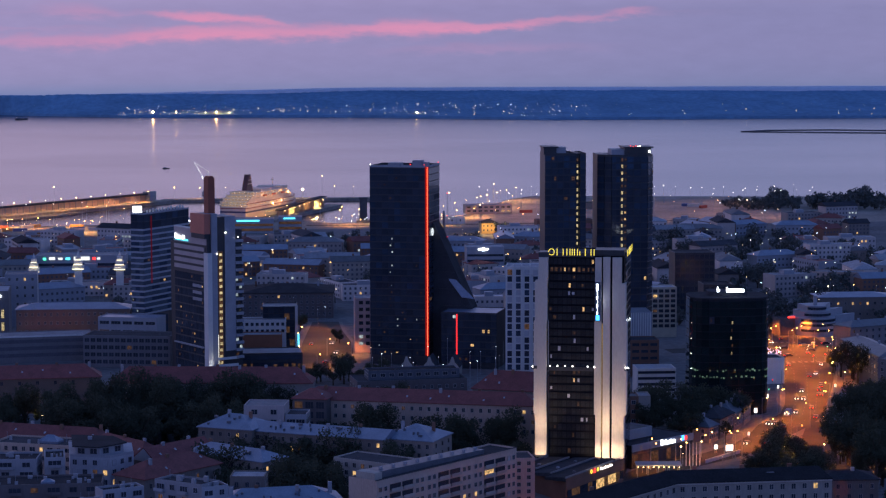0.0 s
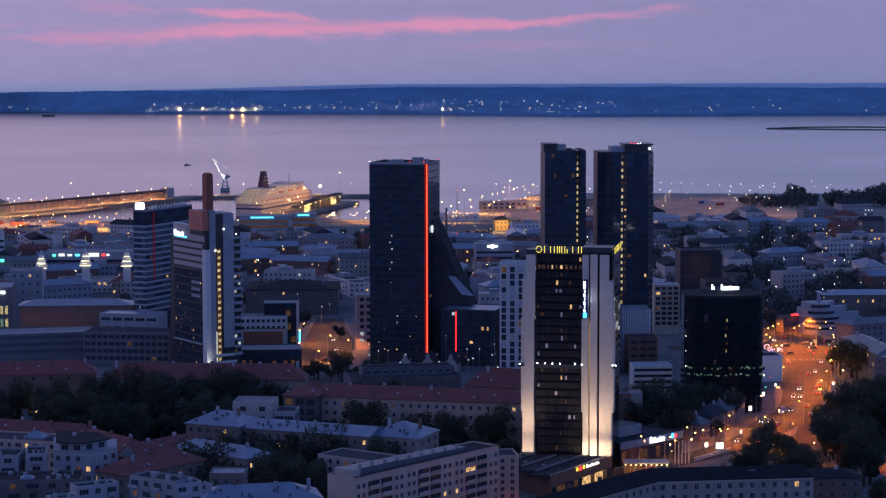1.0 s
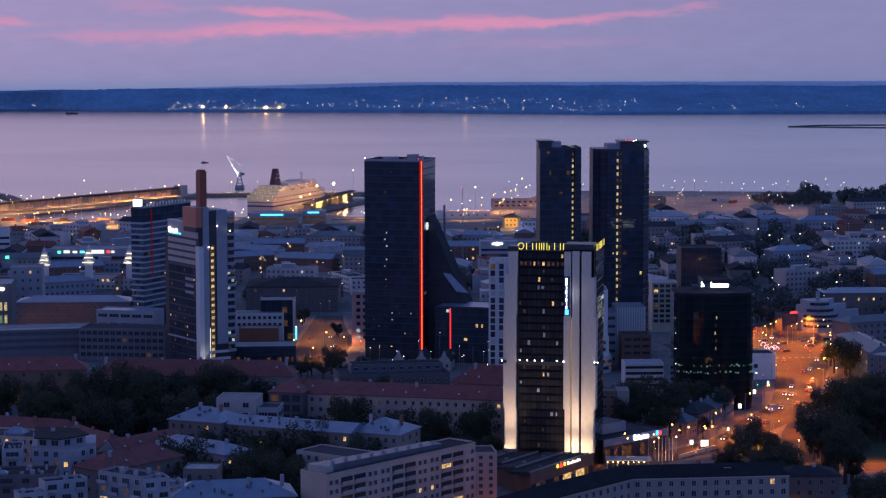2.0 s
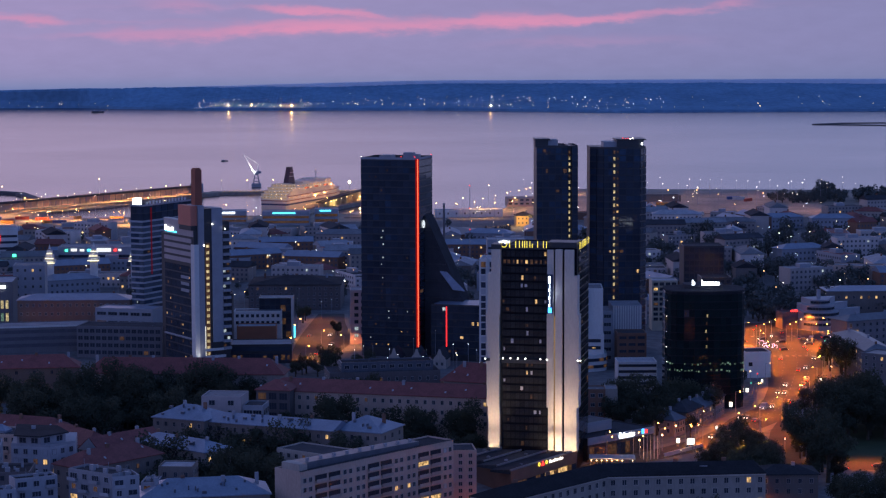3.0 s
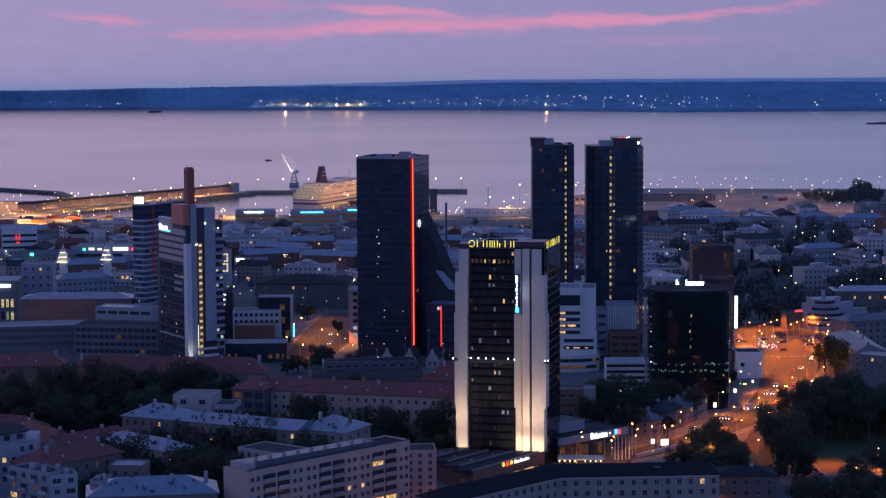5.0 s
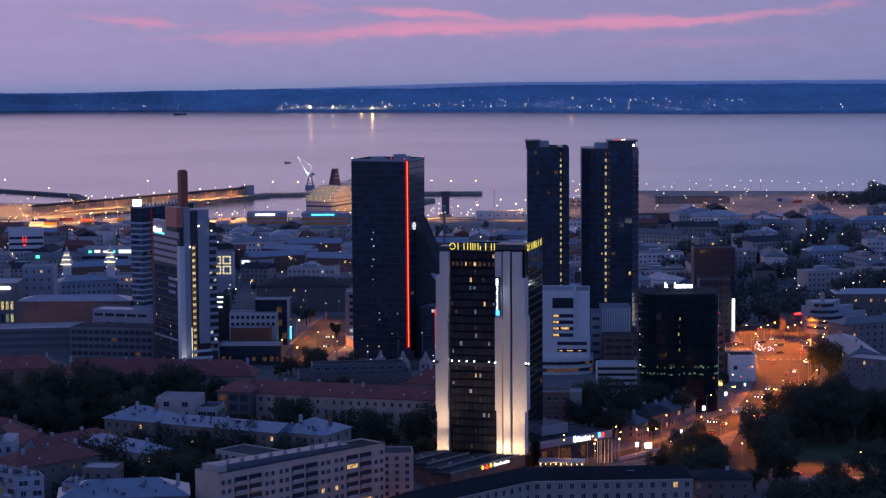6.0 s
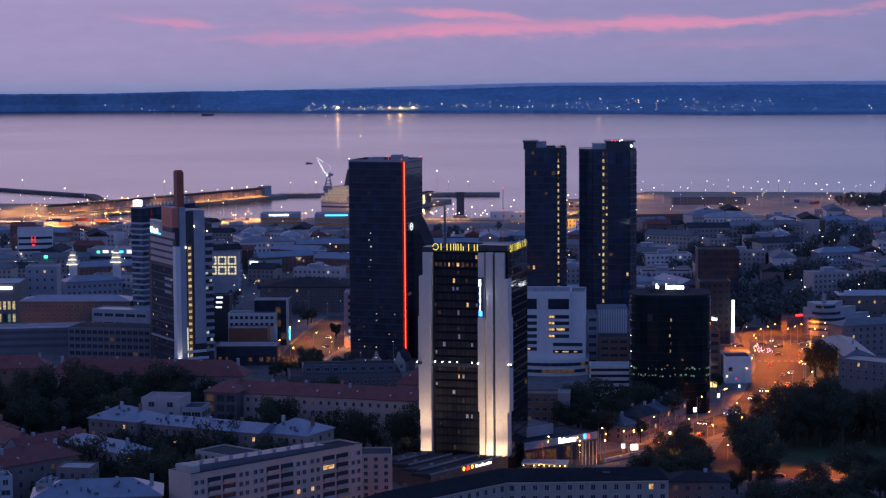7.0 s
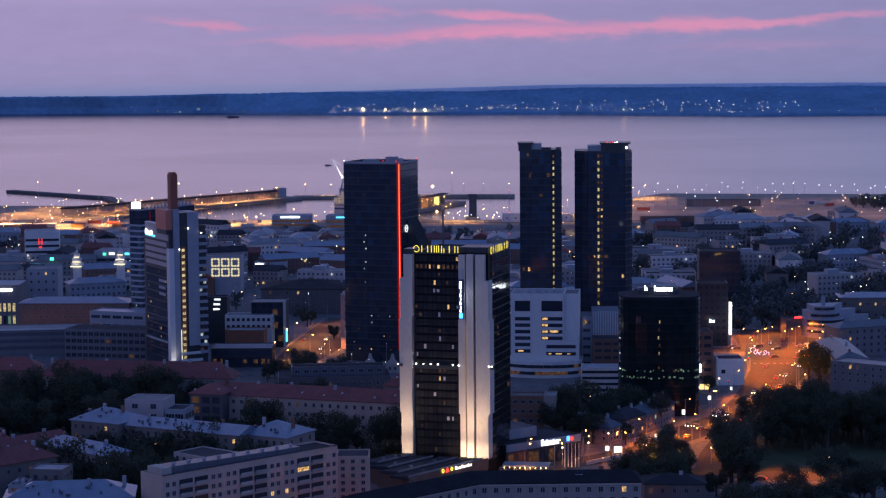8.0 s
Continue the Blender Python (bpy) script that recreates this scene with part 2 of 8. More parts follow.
# coast across the bay: distance haze painted into the colour as blue
HILL_HAZED = surf("wooded_hill", (0.16, 0.30, 0.45), 1.0, 0.24, 0.012, 0.09, spec=0.0)
# coast beyond: haze painted as a pale colour near the sky's tone
HILL_FAR_HAZED = surf("hazy_hill", (0.66, 0.74, 0.84), 1.0, 0.1, 0.004, 0.05, spec=0.0)
TOWN_WALL = surf("town_render", (0.48, 0.42, 0.405), 0.85, 0.18, 0.15, 2.0, rnd=0.5, streaky=3)
# window glass lightened to stand in for distance haze
TOWN_GLASS = surf("town_glass", (0.11, 0.11, 0.135), 0.25, 0.3, 0.3, 2.0)
ROCK = surf("breakwater_stone", (0.10, 0.10, 0.11), 0.9, 0.3, 0.05, 0.5)
WINDOW_FRAME = surf("window_frame", (0.36, 0.35, 0.34), 0.7, 0.15, 0.5, 3.0)
CAR_DARK = surf("car_paint", (0.08, 0.08, 0.09), 0.3, 0.1, 0.5, 3.0, rnd=0.7)

WARM = room("warm_room", (1.0, 0.60, 0.24), 0.8)
DIM = room("dim_room", (1.0, 0.50, 0.24), 0.06)
COOL = room("cool_room", (0.8, 0.95, 1.0), 0.5)
STAIR = room("stair_light", (1.0, 0.80, 0.42), 0.55)
GREEN = room("green_room", (0.55, 0.95, 0.70), 0.2)
BLIND = surf("window_blind", (0.42, 0.42, 0.46), 0.7, 0.1, 0.5, 3.0)
YELLOW_SIGN = glow("yellow_sign", (1.0, 0.80, 0.10), 1.6)
WHITE_SIGN = glow("white_sign", (0.85, 0.93, 1.0), 6.0)
BLUE_SIGN = glow("blue_sign", (0.05, 0.35, 1.0), 4.0)
DIM_SIGN = glow("round_sign_light", (0.85, 0.93, 1.0), 1.0)
CYAN_SIGN = glow("cyan_sign", (0.1, 0.75, 1.0), 2.5)
GREEN_SIGN = glow("green_sign", (0.1, 1.0, 0.6), 2.0)
RED_SIGN = glow("red_sign", (1.0, 0.035, 0.03), 3.5)
RED_LINE = glow("red_light_line", (1.0, 0.085, 0.04), 3.6)
RED_DIM = glow("red_light_dim", (0.8, 0.02, 0.02), 0.35)
SODIUM = glow("sodium_lamp", (1.0, 0.40, 0.09), 22.0)
PORT_SODIUM = glow("port_sodium", (1.0, 0.42, 0.11), 70.0)
LED = glow("white_lamp", (1.0, 0.93, 0.85), 9.0)
WARM_BULB = glow("warm_lamp", (1.0, 0.66, 0.32), 9.0)
PURPLE = glow("festoon", (0.74, 0.58, 1.0), 3.2)


def water_material():
    m = bpy.data.materials.new("sea_water")
    m.use_nodes = True
    t = m.node_tree
    b = t.nodes["Principled BSDF"]
    b.inputs["Base Color"].default_value = (0.012, 0.016, 0.035, 1)
    b.inputs["Roughness"].default_value = 0.16
    b.inputs["IOR"].default_value = 1.33
    co, mp = t.nodes.new("ShaderNodeTexCoord"), t.nodes.new("ShaderNodeMapping")
    mp.inputs["Scale"].default_value = (0.05, 0.09, 1)
    t.links.new(co.outputs["Object"], mp.inputs[0])
    n, big = t.nodes.new("ShaderNodeTexNoise"), t.nodes.new("ShaderNodeTexNoise")
    n.inputs["Scale"].default_value, n.inputs["Detail"].default_value = 1.0, 6
    big.inputs["Scale"].default_value, big.inputs["Detail"].default_value = 0.035, 4
    t.links.new(mp.outputs[0], n.inputs["Vector"])
    t.links.new(mp.outputs[0], big.inputs["Vector"])
    r = t.nodes.new("ShaderNodeMapRange")
    r.inputs[1].default_value, r.inputs[2].default_value = 0.35, 0.65
    r.inputs[3].default_value, r.inputs[4].default_value = 0.20, 0.225
    t.links.new(big.outputs[0], r.inputs[0])
    t.links.new(r.outputs[0], b.inputs["Roughness"])
    bn = t.nodes.new("ShaderNodeBump")
    bn.inputs["Strength"].default_value, bn.inputs["Distance"].default_value = 0.25, 1.0
    t.links.new(n.outputs[0], bn.inputs["Height"])
    t.links.new(bn.outputs[0], b.inputs["Normal"])
    return m


WATER = water_material()


# ---- building blocks ----
def box(bm, x0, x1, y0, y1, z0, z1):
    v = [bm.verts.new(p) for p in ((x0, y0, z0), (x1, y0, z0), (x1, y1, z0), (x0, y1, z0), (x0, y0, z1), (x1, y0, z1), (x1, y1, z1), (x0, y1, z1))]
    for f in ((3, 2, 1, 0), (4, 5, 6, 7), (0, 1, 5, 4), (1, 2, 6, 5), (2, 3, 7, 6), (3, 0, 4, 7)):
        bm.faces.new([v[i] for i in f])


def prism(bm, pts, z0, z1):
    """A footprint, counter-clockwise, raised from z0 to z1."""
    lo, hi = [bm.verts.new((x, y, z0)) for x, y in pts], [bm.verts.new((x, y, z1)) for x, y in pts]
    bm.faces.new(lo[::-1])
    bm.faces.new(hi)
    for i in range(len(pts)):
        j = (i + 1) % len(pts)
        bm.faces.new((lo[i], lo[j], hi[j], hi[i]))


def profile(bm, pts, y0, y1):
    """An outline in x and z carried from y0 to y1."""
    a, b = [bm.verts.new((x, y0, z)) for x, z in pts], [bm.verts.new((x, y1, z)) for x, z in pts]
    bm.faces.new(a)
    bm.faces.new(b[::-1])
    for i in range(len(pts)):
        j = (i + 1) % len(pts)
        bm.faces.new((a[j], a[i], b[i], b[j]))


def hip_roof(bm, x0, x1, y0, y1, z, h, cut=1.0, over=0.6, thick=0.3):
    """A hipped roof (cut 1) or a gabled one (cut 0) over a rectangle, with eaves."""
    x0, x1, y0, y1 = x0 - over, x1 + over, y0 - over, y1 + over
    my, run = (y0 + y1) / 2, (y1 - y0) / 2 * cut
    run = min(run, (x1 - x0) / 2 - 0.05)
    lo = [bm.verts.new(p) for p in ((x0, y0, z - thick), (x1, y0, z - thick), (x1, y1, z - thick), (x0, y1, z - thick))]
    up = [bm.verts.new(p) for p in ((x0, y0, z), (x1, y0, z), (x1, y1, z), (x0, y1, z))]
    a, b = bm.verts.new((x0 + run, my, z + h)), bm.verts.new((x1 - run, my, z + h))
    bm.faces.new(lo[::-1])
    for i in range(4):
        j = (i + 1) % 4
        bm.faces.new((lo[i], lo[j], up[j], up[i]))
    bm.faces.new((up[0], up[1], b, a))
    bm.faces.new((up[1], up[2], b))
    bm.faces.new((up[2], up[3], a, b))
    bm.faces.new((up[3], up[0], a))


def tube(bm, p, q, r0, r1, n=6):
    p, q = Vector(p), Vector(q)
    d = (q - p).normalized()
    s = d.orthogonal().normalized()
    u = d.cross(s)
    rings = []
    for c, r in ((p, r0), (q, r1)):
        rings.append([bm.verts.new(c + (s * math.cos(k * math.tau / n) + u * math.sin(k * math.tau / n)) * r) for k in range(n)])
    for k in range(n):
        j = (k + 1) % n
        bm.faces.new((rings[0][k], rings[0][j], rings[1][j], rings[1][k]))
    bm.faces.new(rings[0][::-1])
    bm.faces.new(rings[1])


def ball(bm, c, r, seg=8):
    bmesh.ops.create_uvsphere(bm, u_segments=seg, v_segments=max(4, seg // 2 + 1), radius=r, matrix=Matrix.Translation(c))


def mesh_of(name, bm, *mats):
    me = bpy.data.meshes.new(name)
    bm.to_mesh(me)
    bm.free()
    for m in mats:
        me.materials.append(m)
    return me


def part(name, bm, mat, parent, label="", m=None):
    """One mesh object under a thing or a part."""
    me = bm if isinstance(bm, bpy.types.Mesh) else mesh_of(name, bm, mat)
    ob = new(name, me)
    ob.parent = parent
    if m is not None:
        ob.matrix_basis = m
    if label:
        ob["label"] = label
    return ob


def thing(name, m, label, category, group="", kind=""):
    ob = new(name)
    ob.empty_display_size = 1
    ob.matrix_basis = m
    return tagged(ob, label, category, group, kind)


def solo(name, bm, mat, label, category, group="", kind="", m=None):
    ob = new(name, bm if isinstance(bm, bpy.types.Mesh) else mesh_of(name, bm, mat))
    if m is not None:
        ob.matrix_basis = m
    return tagged(ob, label, category, group, kind)


MESHES = {}


def pane_mesh(w, h, mat, t=0.14):
    key = ("pane", round(w, 2), round(h, 2), mat.name, t)
    if key not in MESHES:
        bm = bmesh.new()
        box(bm, -w / 2, w / 2, -t, 0, -h / 2, h / 2)
        MESHES[key] = mesh_of("pane", bm, mat)
    return MESHES[key]


def framed_mesh(w, h, mat, frame_mat):
    """A window: a proud frame with the pane set back in it."""
    key = ("window", round(w, 2), round(h, 2), mat.name, frame_mat.name)
    if key not in MESHES:
        bm = bmesh.new()
        f, d = 0.11, 0.16

        def loop(a, b, y):
            return [bm.verts.new(p) for p in ((-a, y, -b), (a, y, -b), (a, y, b), (-a, y, b))]

        back, rim, lip, sunk = loop(w / 2 + f, h / 2 + f, 0), loop(w / 2 + f, h / 2 + f, -d), loop(w / 2, h / 2, -d), loop(w / 2, h / 2, -0.05)
        for p, q in ((back, rim), (rim, lip), (lip, sunk)):
            for k in range(4):
                j = (k + 1) % 4
                bm.faces.new((p[k], p[j], q[j], q[k])).material_index = 1
        bm.faces.new(sunk)
        if w > 0.9:
            for u in ((0.0,) if w < 2.6 else (-w / 6, w / 6)):
                bm.faces.new([bm.verts.new(p) for p in ((u - 0.045, -0.09, -h / 2), (u + 0.045, -0.09, -h / 2), (u + 0.045, -0.09, h / 2), (u - 0.045, -0.09, h / 2))]).material_index = 1
        MESHES[key] = mesh_of("window", bm, mat, frame_mat)
    return MESHES[key]


RNG = random.Random(11)


def pick(choices):
    """choices: (weight, value) pairs."""
    r = RNG.random() * sum(w for w, _ in choices)
    for w, v in choices:
        r -= w
        if r <= 0:
            return v
    return choices[-1][1]


def glazing(parent, p0, angle, length, cols, z0, z1, rows, choices, name="pane", fill=(0.94, 0.9), jitter=0.35, insert=0.0, plain=None):
    """A grid of panes on a wall face that starts at p0 (x, y) and runs along angle (degrees); the face looks to the right of its run.
    choices: (weight, material), or a function of column and row that gives a material or None."""
    w, h = length / cols, (z1 - z0) / rows
    c, s = math.cos(radians(angle)), math.sin(radians(angle))
    for j in range(rows):
        for i in range(cols):
            mat = choices(i, j) if callable(choices) else pick(choices)
            if mat is None:
                continue
            small = insert and mat in (WARM, COOL, DIM, GREEN, BLIND)
            me = pane_mesh(w * fill[0], h * fill[1], (plain or GLASS) if small else mat)
            d = (i + 0.5) * w
            if small:
                lw, lh = insert * w * RNG.choice((0.6, 0.8, 1.1)), insert * h * RNG.choice((0.7, 0.9, 1.1))
                off = d + RNG.uniform(-0.2, 0.2) * w
                part("lit_window", pane_mesh(lw, lh, mat, 0.2), None, parent, m=pose(p0[0] + c * off, p0[1] + s * off, z0 + (j + 0.5) * h, 0, 0, angle))
            m = pose(p0[0] + c * d, p0[1] + s * d, z0 + (j + 0.5) * h, RNG.uniform(-jitter, jitter), 0, angle + RNG.uniform(-jitter, jitter))
            part(name, me, None, parent, m=m)


def windows(parent, p0, angle, length, cols, z0, z1, rows, size, choices, frame_mat=None, name="window"):
    """Punched windows, evenly spaced on a wall face."""
    w, h = length / cols, (z1 - z0) / rows
    c, s = math.cos(radians(angle)), math.sin(radians(angle))
    for j in range(rows):
        for i in range(cols):
            mat = choices(i, j) if callable(choices) else pick(choices)
            if mat is None:
                continue
            me = framed_mesh(size[0], size[1], mat, frame_mat or WINDOW_FRAME)
            d = (i + 0.5) * w
            part(name, me, None, parent, m=pose(p0[0] + c * d, p0[1] + s * d, z0 + (j + 0.5) * h, 0, 0, angle))


def bands(parent, p0, angle, length, z0, z1, rows, mat, share=0.45, out=0.12, name="window_band"):
    """Continuous window bands, one a floor."""
    h = (z1 - z0) / rows
    key = ("band", round(length, 2), round(h * share, 2), mat.name)
    if key not in MESHES:
        bm = bmesh.new()
        box(bm, 0, length, -out, 0.05, -h * share / 2, h * share / 2)
        MESHES[key] = mesh_of("window_band", bm, mat)
    for j in range(rows):
        part(name, MESHES[key], None, parent, m=pose(p0[0], p0[1], z0 + (j + 0.5) * h, 0, 0, angle))


def block(parent, x0, x1, y0, y1, z0, z1, mat, name="wall", parapet=0.5, roof=None, label=""):
    """A wall block with a parapet round a sunken roof deck, all one shell."""
    bm = bmesh.new()
    t, zi = 0.35, z1 - parapet
    o0 = [bm.verts.new(p) for p in ((x0, y0, z0), (x1, y0, z0), (x1, y1, z0), (x0, y1, z0))]
    o1 = [bm.verts.new(p) for p in ((x0, y0, z1), (x1, y0, z1), (x1, y1, z1), (x0, y1, z1))]
    i1 = [bm.verts.new(p) for p in ((x0 + t, y0 + t, z1), (x1 - t, y0 + t, z1), (x1 - t, y1 - t, z1), (x0 + t, y1 - t, z1))]
    i0 = [bm.verts.new((v.co.x, v.co.y, zi)) for v in i1]
    bm.faces.new(o0[::-1])
    bm.faces.new(i0)
    for k in range(4):
        j = (k + 1) % 4
        bm.faces.new((o0[k], o0[j], o1[j], o1[k]))
        bm.faces.new((o1[k], o1[j], i1[j], i1[k]))
        bm.faces.new((i1[k], i1[j], i0[j], i0[k]))
    w = part(name, bm, mat, parent, label)
    if roof:
        b2 = bmesh.new()
        box(b2, x0 + t + 0.02, x1 - t - 0.02, y0 + t + 0.02, y1 - t - 0.02, zi + 0.004, zi + 0.1)
        part("roof", b2, roof, parent)
    return w


def simple_part(name, parent, mat, *boxes, label=""):
    """One box-shaped part for each set of limits."""
    ob = None
    for b in boxes:
        bm = bmesh.new()
        box(bm, *b)
        ob = part(name, bm, mat, parent, label)
    return ob


def sign_bars(parent, x, y, z, heights, widths, gap, mat, angle=0.0, name="sign_bar", t=0.2):
    """A row of upright lit bars."""
    c, s = math.cos(radians(angle)), math.sin(radians(angle))
    d = 0.0
    for h, w in zip(heights, widths):
        bm = bmesh.new()
        box(bm, 0, w, -t, 0, 0, h)
        part(name, bm, mat, parent, m=pose(x + c * d, y + s * d, z, 0, 0, angle))
        d += w + gap


from mathutils.geometry import tessellate_polygon


# ---- the setting ----
def sheet(name, pts, z, mat, label, category, depth=0.0, m=None):
    """A level sheet, with a skirt of the given depth round its edge."""
    bm = bmesh.new()
    top = [bm.verts.new((x, y, z)) for x, y in pts]
    for tri in tessellate_polygon([[Vector((x, y, 0)) for x, y in pts]]):
        bm.faces.new([top[k] for k in tri])
    bmesh.ops.recalc_face_normals(bm, faces=bm.faces[:])
    if bm.faces[:][0].normal.z < 0:
        bmesh.ops.reverse_faces(bm, faces=bm.faces[:])
    if depth:
        low = [bm.verts.new((x, y, z - depth)) for x, y in pts]
        for k in range(len(pts)):
            n = (k + 1) % len(pts)
            bm.faces.new((low[k], low[n], top[n], top[k]))
    return solo(name, bm, mat, label, category, kind="structure", m=m)


sheet("water", [(-2600, 900), (2600, 900), (2600, 4180), (-2600, 4180)], -1.2, WATER, "calm lavender sea at dusk, faintly rippled", "sea")
LAND = [(-1600, -1300), (1600, -1300), (1600, 1430), (430, 1440), (176, 1470), (150, 1424), (120, 1336), (84, 1214), (60, 1172), (10, 1150), (-40, 1152), (-70, 1182), (-110, 1172), (-142, 1156), (-225, 1152), (-292, 1140), (-322, 1152), (-332, 1206), (-279, 1264), (-266, 1312), (-300, 1332), (-400, 1334), (-470, 1342), (-1600, 1330)]
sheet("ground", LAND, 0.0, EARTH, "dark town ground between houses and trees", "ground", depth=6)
PORT = [(-1500, 955), (-400, 970), (-340, 1048), (-215, 1070), (-150, 1085), (-40, 1085), (60, 1095), (130, 1085), (430, 1120), (1500, 1150), (1500, 1420), (430, 1430), (178, 1460), (158, 1420), (128, 1334), (92, 1212), (64, 1164), (10, 1142), (-40, 1144), (-70, 1174), (-110, 1164), (-142, 1148), (-225, 1144), (-292, 1132), (-328, 1146), (-340, 1206), (-288, 1262), (-276, 1306), (-304, 1324), (-400, 1326), (-470, 1334), (-1500, 1322)]
sheet("quay", PORT, 0.05, QUAY, "sand-coloured concrete port yards", "quay")


def far_shore():
    """The wooded shore across the bay: a long low rise with an uneven crest."""
    coast = [(-1900, 4105), (-700, 4105), (-628, 4045), (-418, 3904), (62, 3858), (459, 3665), (1100, 3690), (1900, 3700)]
    crest = [(-1900, 39), (-930, 37), (-680, 41), (-430, 43), (-133, 42.5), (115, 49), (314, 48), (690, 48), (1020, 45), (1900, 44)]

    def along(table, x):
        for (x0, v0), (x1, v1) in zip(table, table[1:]):
            if x <= x1:
                return v0 + (v1 - v0) * (x - x0) / (x1 - x0)
        return table[-1][1]

    bm = bmesh.new()
    rows = []
    for i in range(0, 761):
        x = -1900 + i * 5
        y = along(coast, x) + 6 * noise.noise((x * 0.02, 1, 0))
        z = along(crest, x) * (5000 / 5000) + 1.6 * noise.noise((x * 0.012, 7, 0)) + 1.3 * noise.noise((x * 0.11, 3, 0))
        yc = 4130 - (0.1 * x if x > 0 else -0.012 * x)
        z = 162 - (162 - z) * (yc + 812) / 4962
        prof = [(y, -2), (y + 2, 4 + noise.noise((x * 0.09, 0, 5))), (y + (yc - y) * 0.45, 14 + 5 * noise.noise((x * 0.01, 9, 2)) + 1.5 * noise.noise((x * 0.1, 9, 2))), (yc - 8, z - 4), (yc, z), (yc + 22, -2)]
        rows.append([bm.verts.new((x, py, pz)) for py, pz in prof])
    for a, b in zip(rows, rows[1:]):
        for k in range(len(a) - 1):
            bm.faces.new((a[k], b[k], b[k + 1], a[k + 1]))
    solo("backdrop", bm, HILL_HAZED, "low wooded coast across the bay, distance haze painted in blue", "far shore", kind="structure")


far_shore()


def hazy_shore():
    """A fainter coast beyond, showing over the eastern half of the near one."""
    bm = bmesh.new()
    rows = []
    for i in range(0, 301):
        x = -700 + i * 10
        z = 39 + min(1.0, max(0.0, (x + 650) / 700)) * 16.5 + 0.8 * noise.noise((x * 0.01, 2, 4)) + 0.35 * noise.noise((x * 0.06, 5, 1))
        yc = 4130 - (0.1 * x if x > 0 else -0.012 * x)
        z = 162 - (162 - z) * (yc + 812) / 4962
        rows.append([bm.verts.new((x, yc + d, q)) for d, q in ((0.5, -2), (2, z - 3.5), (3, z), (5, -2))])
    for p, q in zip(rows, rows[1:]):
        for k in range(3):
            bm.faces.new((p[k], q[k], q[k + 1], p[k + 1]))
    solo("backdrop", bm, HILL_FAR_HAZED, "faint coast far behind the bay, haze painted pale", "far shore", kind="structure")


hazy_shore()


def road(name, pts, width, z, mat, label, category, kind="structure"):
    """A strip along a line of points (x, y) or (x, y, width)."""
    bm = bmesh.new()
    prev = None
    for i, p in enumerate(pts):
        a, b = Vector(pts[max(i - 1, 0)][:2]), Vector(pts[min(i + 1, len(pts) - 1)][:2])
        n = (b - a).normalized()
        n = Vector((-n.y, n.x))
        w = (p[2] if len(p) > 2 else width) / 2
        q = Vector(p[:2])
        l, r = q + n * w, q - n * w
        cur = (bm.verts.new((l.x, l.y, z)), bm.verts.new((r.x, r.y, z)))
        if prev:
            bm.faces.new((prev[1], cur[1], cur[0], prev[0]))
        prev = cur
    return solo(name, bm, mat, label, category, kind=kind)


AVENUE = [(30, -40, 14), (62, 8, 16), (88, 31, 15), (105, 50, 15), (116, 70, 15), (128, 94, 20), (144, 123, 19), (151, 147, 18), (159, 176, 20), (167, 210, 24), (177, 254, 29), (183, 292, 34), (186, 340, 44), (187, 376, 46), (188, 404, 38)]
road("pavement_avenue", [(x, y, w + 8) for x, y, w in AVENUE], 20, 0.06, PAVING, "pale paving along the avenue", "pavement")
road("road_avenue", AVENUE, 20, 0.12, ASPHALT, "wide asphalt avenue lit orange by street lamps", "road")
EAST_ARM = [(124, -26, 10), (127, 12, 11), (131, 40, 12), (137, 68, 12), (147, 104, 10)]
road("road_east_arm", EAST_ARM, 11, 0.128, ASPHALT, "asphalt arm of the avenue between two groves", "road")
road("road_cross", [(120, 322), (190, 330), (300, 338), (520, 330)], 16, 0.125, ASPHALT, "asphalt cross street", "road")
road("road_park", [(118, 4), (150, -3), (190, -10), (300, -40)], 15, 0.13, ASPHALT, "asphalt side street beside the park", "road")
LEFT_STREET = [(-66, 258, 12), (-62, 285, 22), (-58, 330, 28), (-57, 372, 26), (-57, 420, 19), (-56, 458, 15)]
road("pavement_square", [(x, y, w + 4) for x, y, w in LEFT_STREET], 20, 0.06, PAVING, "pale paving round the town square", "pavement")
road("road_square", LEFT_STREET, 20, 0.12, ASPHALT, "asphalt street lit orange", "road")
sheet("pavement_forecourt", [(44, 2), (70, 4), (96, 26), (84, 40), (52, 22)], 0.09, PAVING, "paved hotel forecourt lit orange", "pavement")
sheet("grass_park", [(134, 8), (250, -10), (270, 150), (178, 165), (158, 110)], 0.03, GRASS, "dark park lawn under trees", "park")
# lane marks
bm = bmesh.new()
for (ax, ay, aw), (bx, by, bw) in zip(AVENUE[4:12], AVENUE[5:13]):
    a, b = Vector((ax, ay)), Vector((bx, by))
    d = (b - a).normalized()
    n = Vector((-d.y, d.x))
    for side in (-0.25, 0.0, 0.25):
        k = 0.0
        while k + 3 < (b - a).length:
            p = a + d * k + n * side * aw
            q = p + d * 3
            o = n * 0.12
            bm.faces.new([bm.verts.new((v.x, v.y, 0.126)) for v in (p - o, q - o, q + o, p + o)])
            k += 9
for k in range(9):
    for yy, x0 in ((276, 166), (348, 170)):
        box(bm, x0 + k * 3.2, x0 + 1.5 + k * 3.2, yy, yy + 3.4, 0.1305, 0.1335)
solo("lane_marks", bm, PAVING, "worn pale dashed lane marks on asphalt", "road marks", kind="structure")


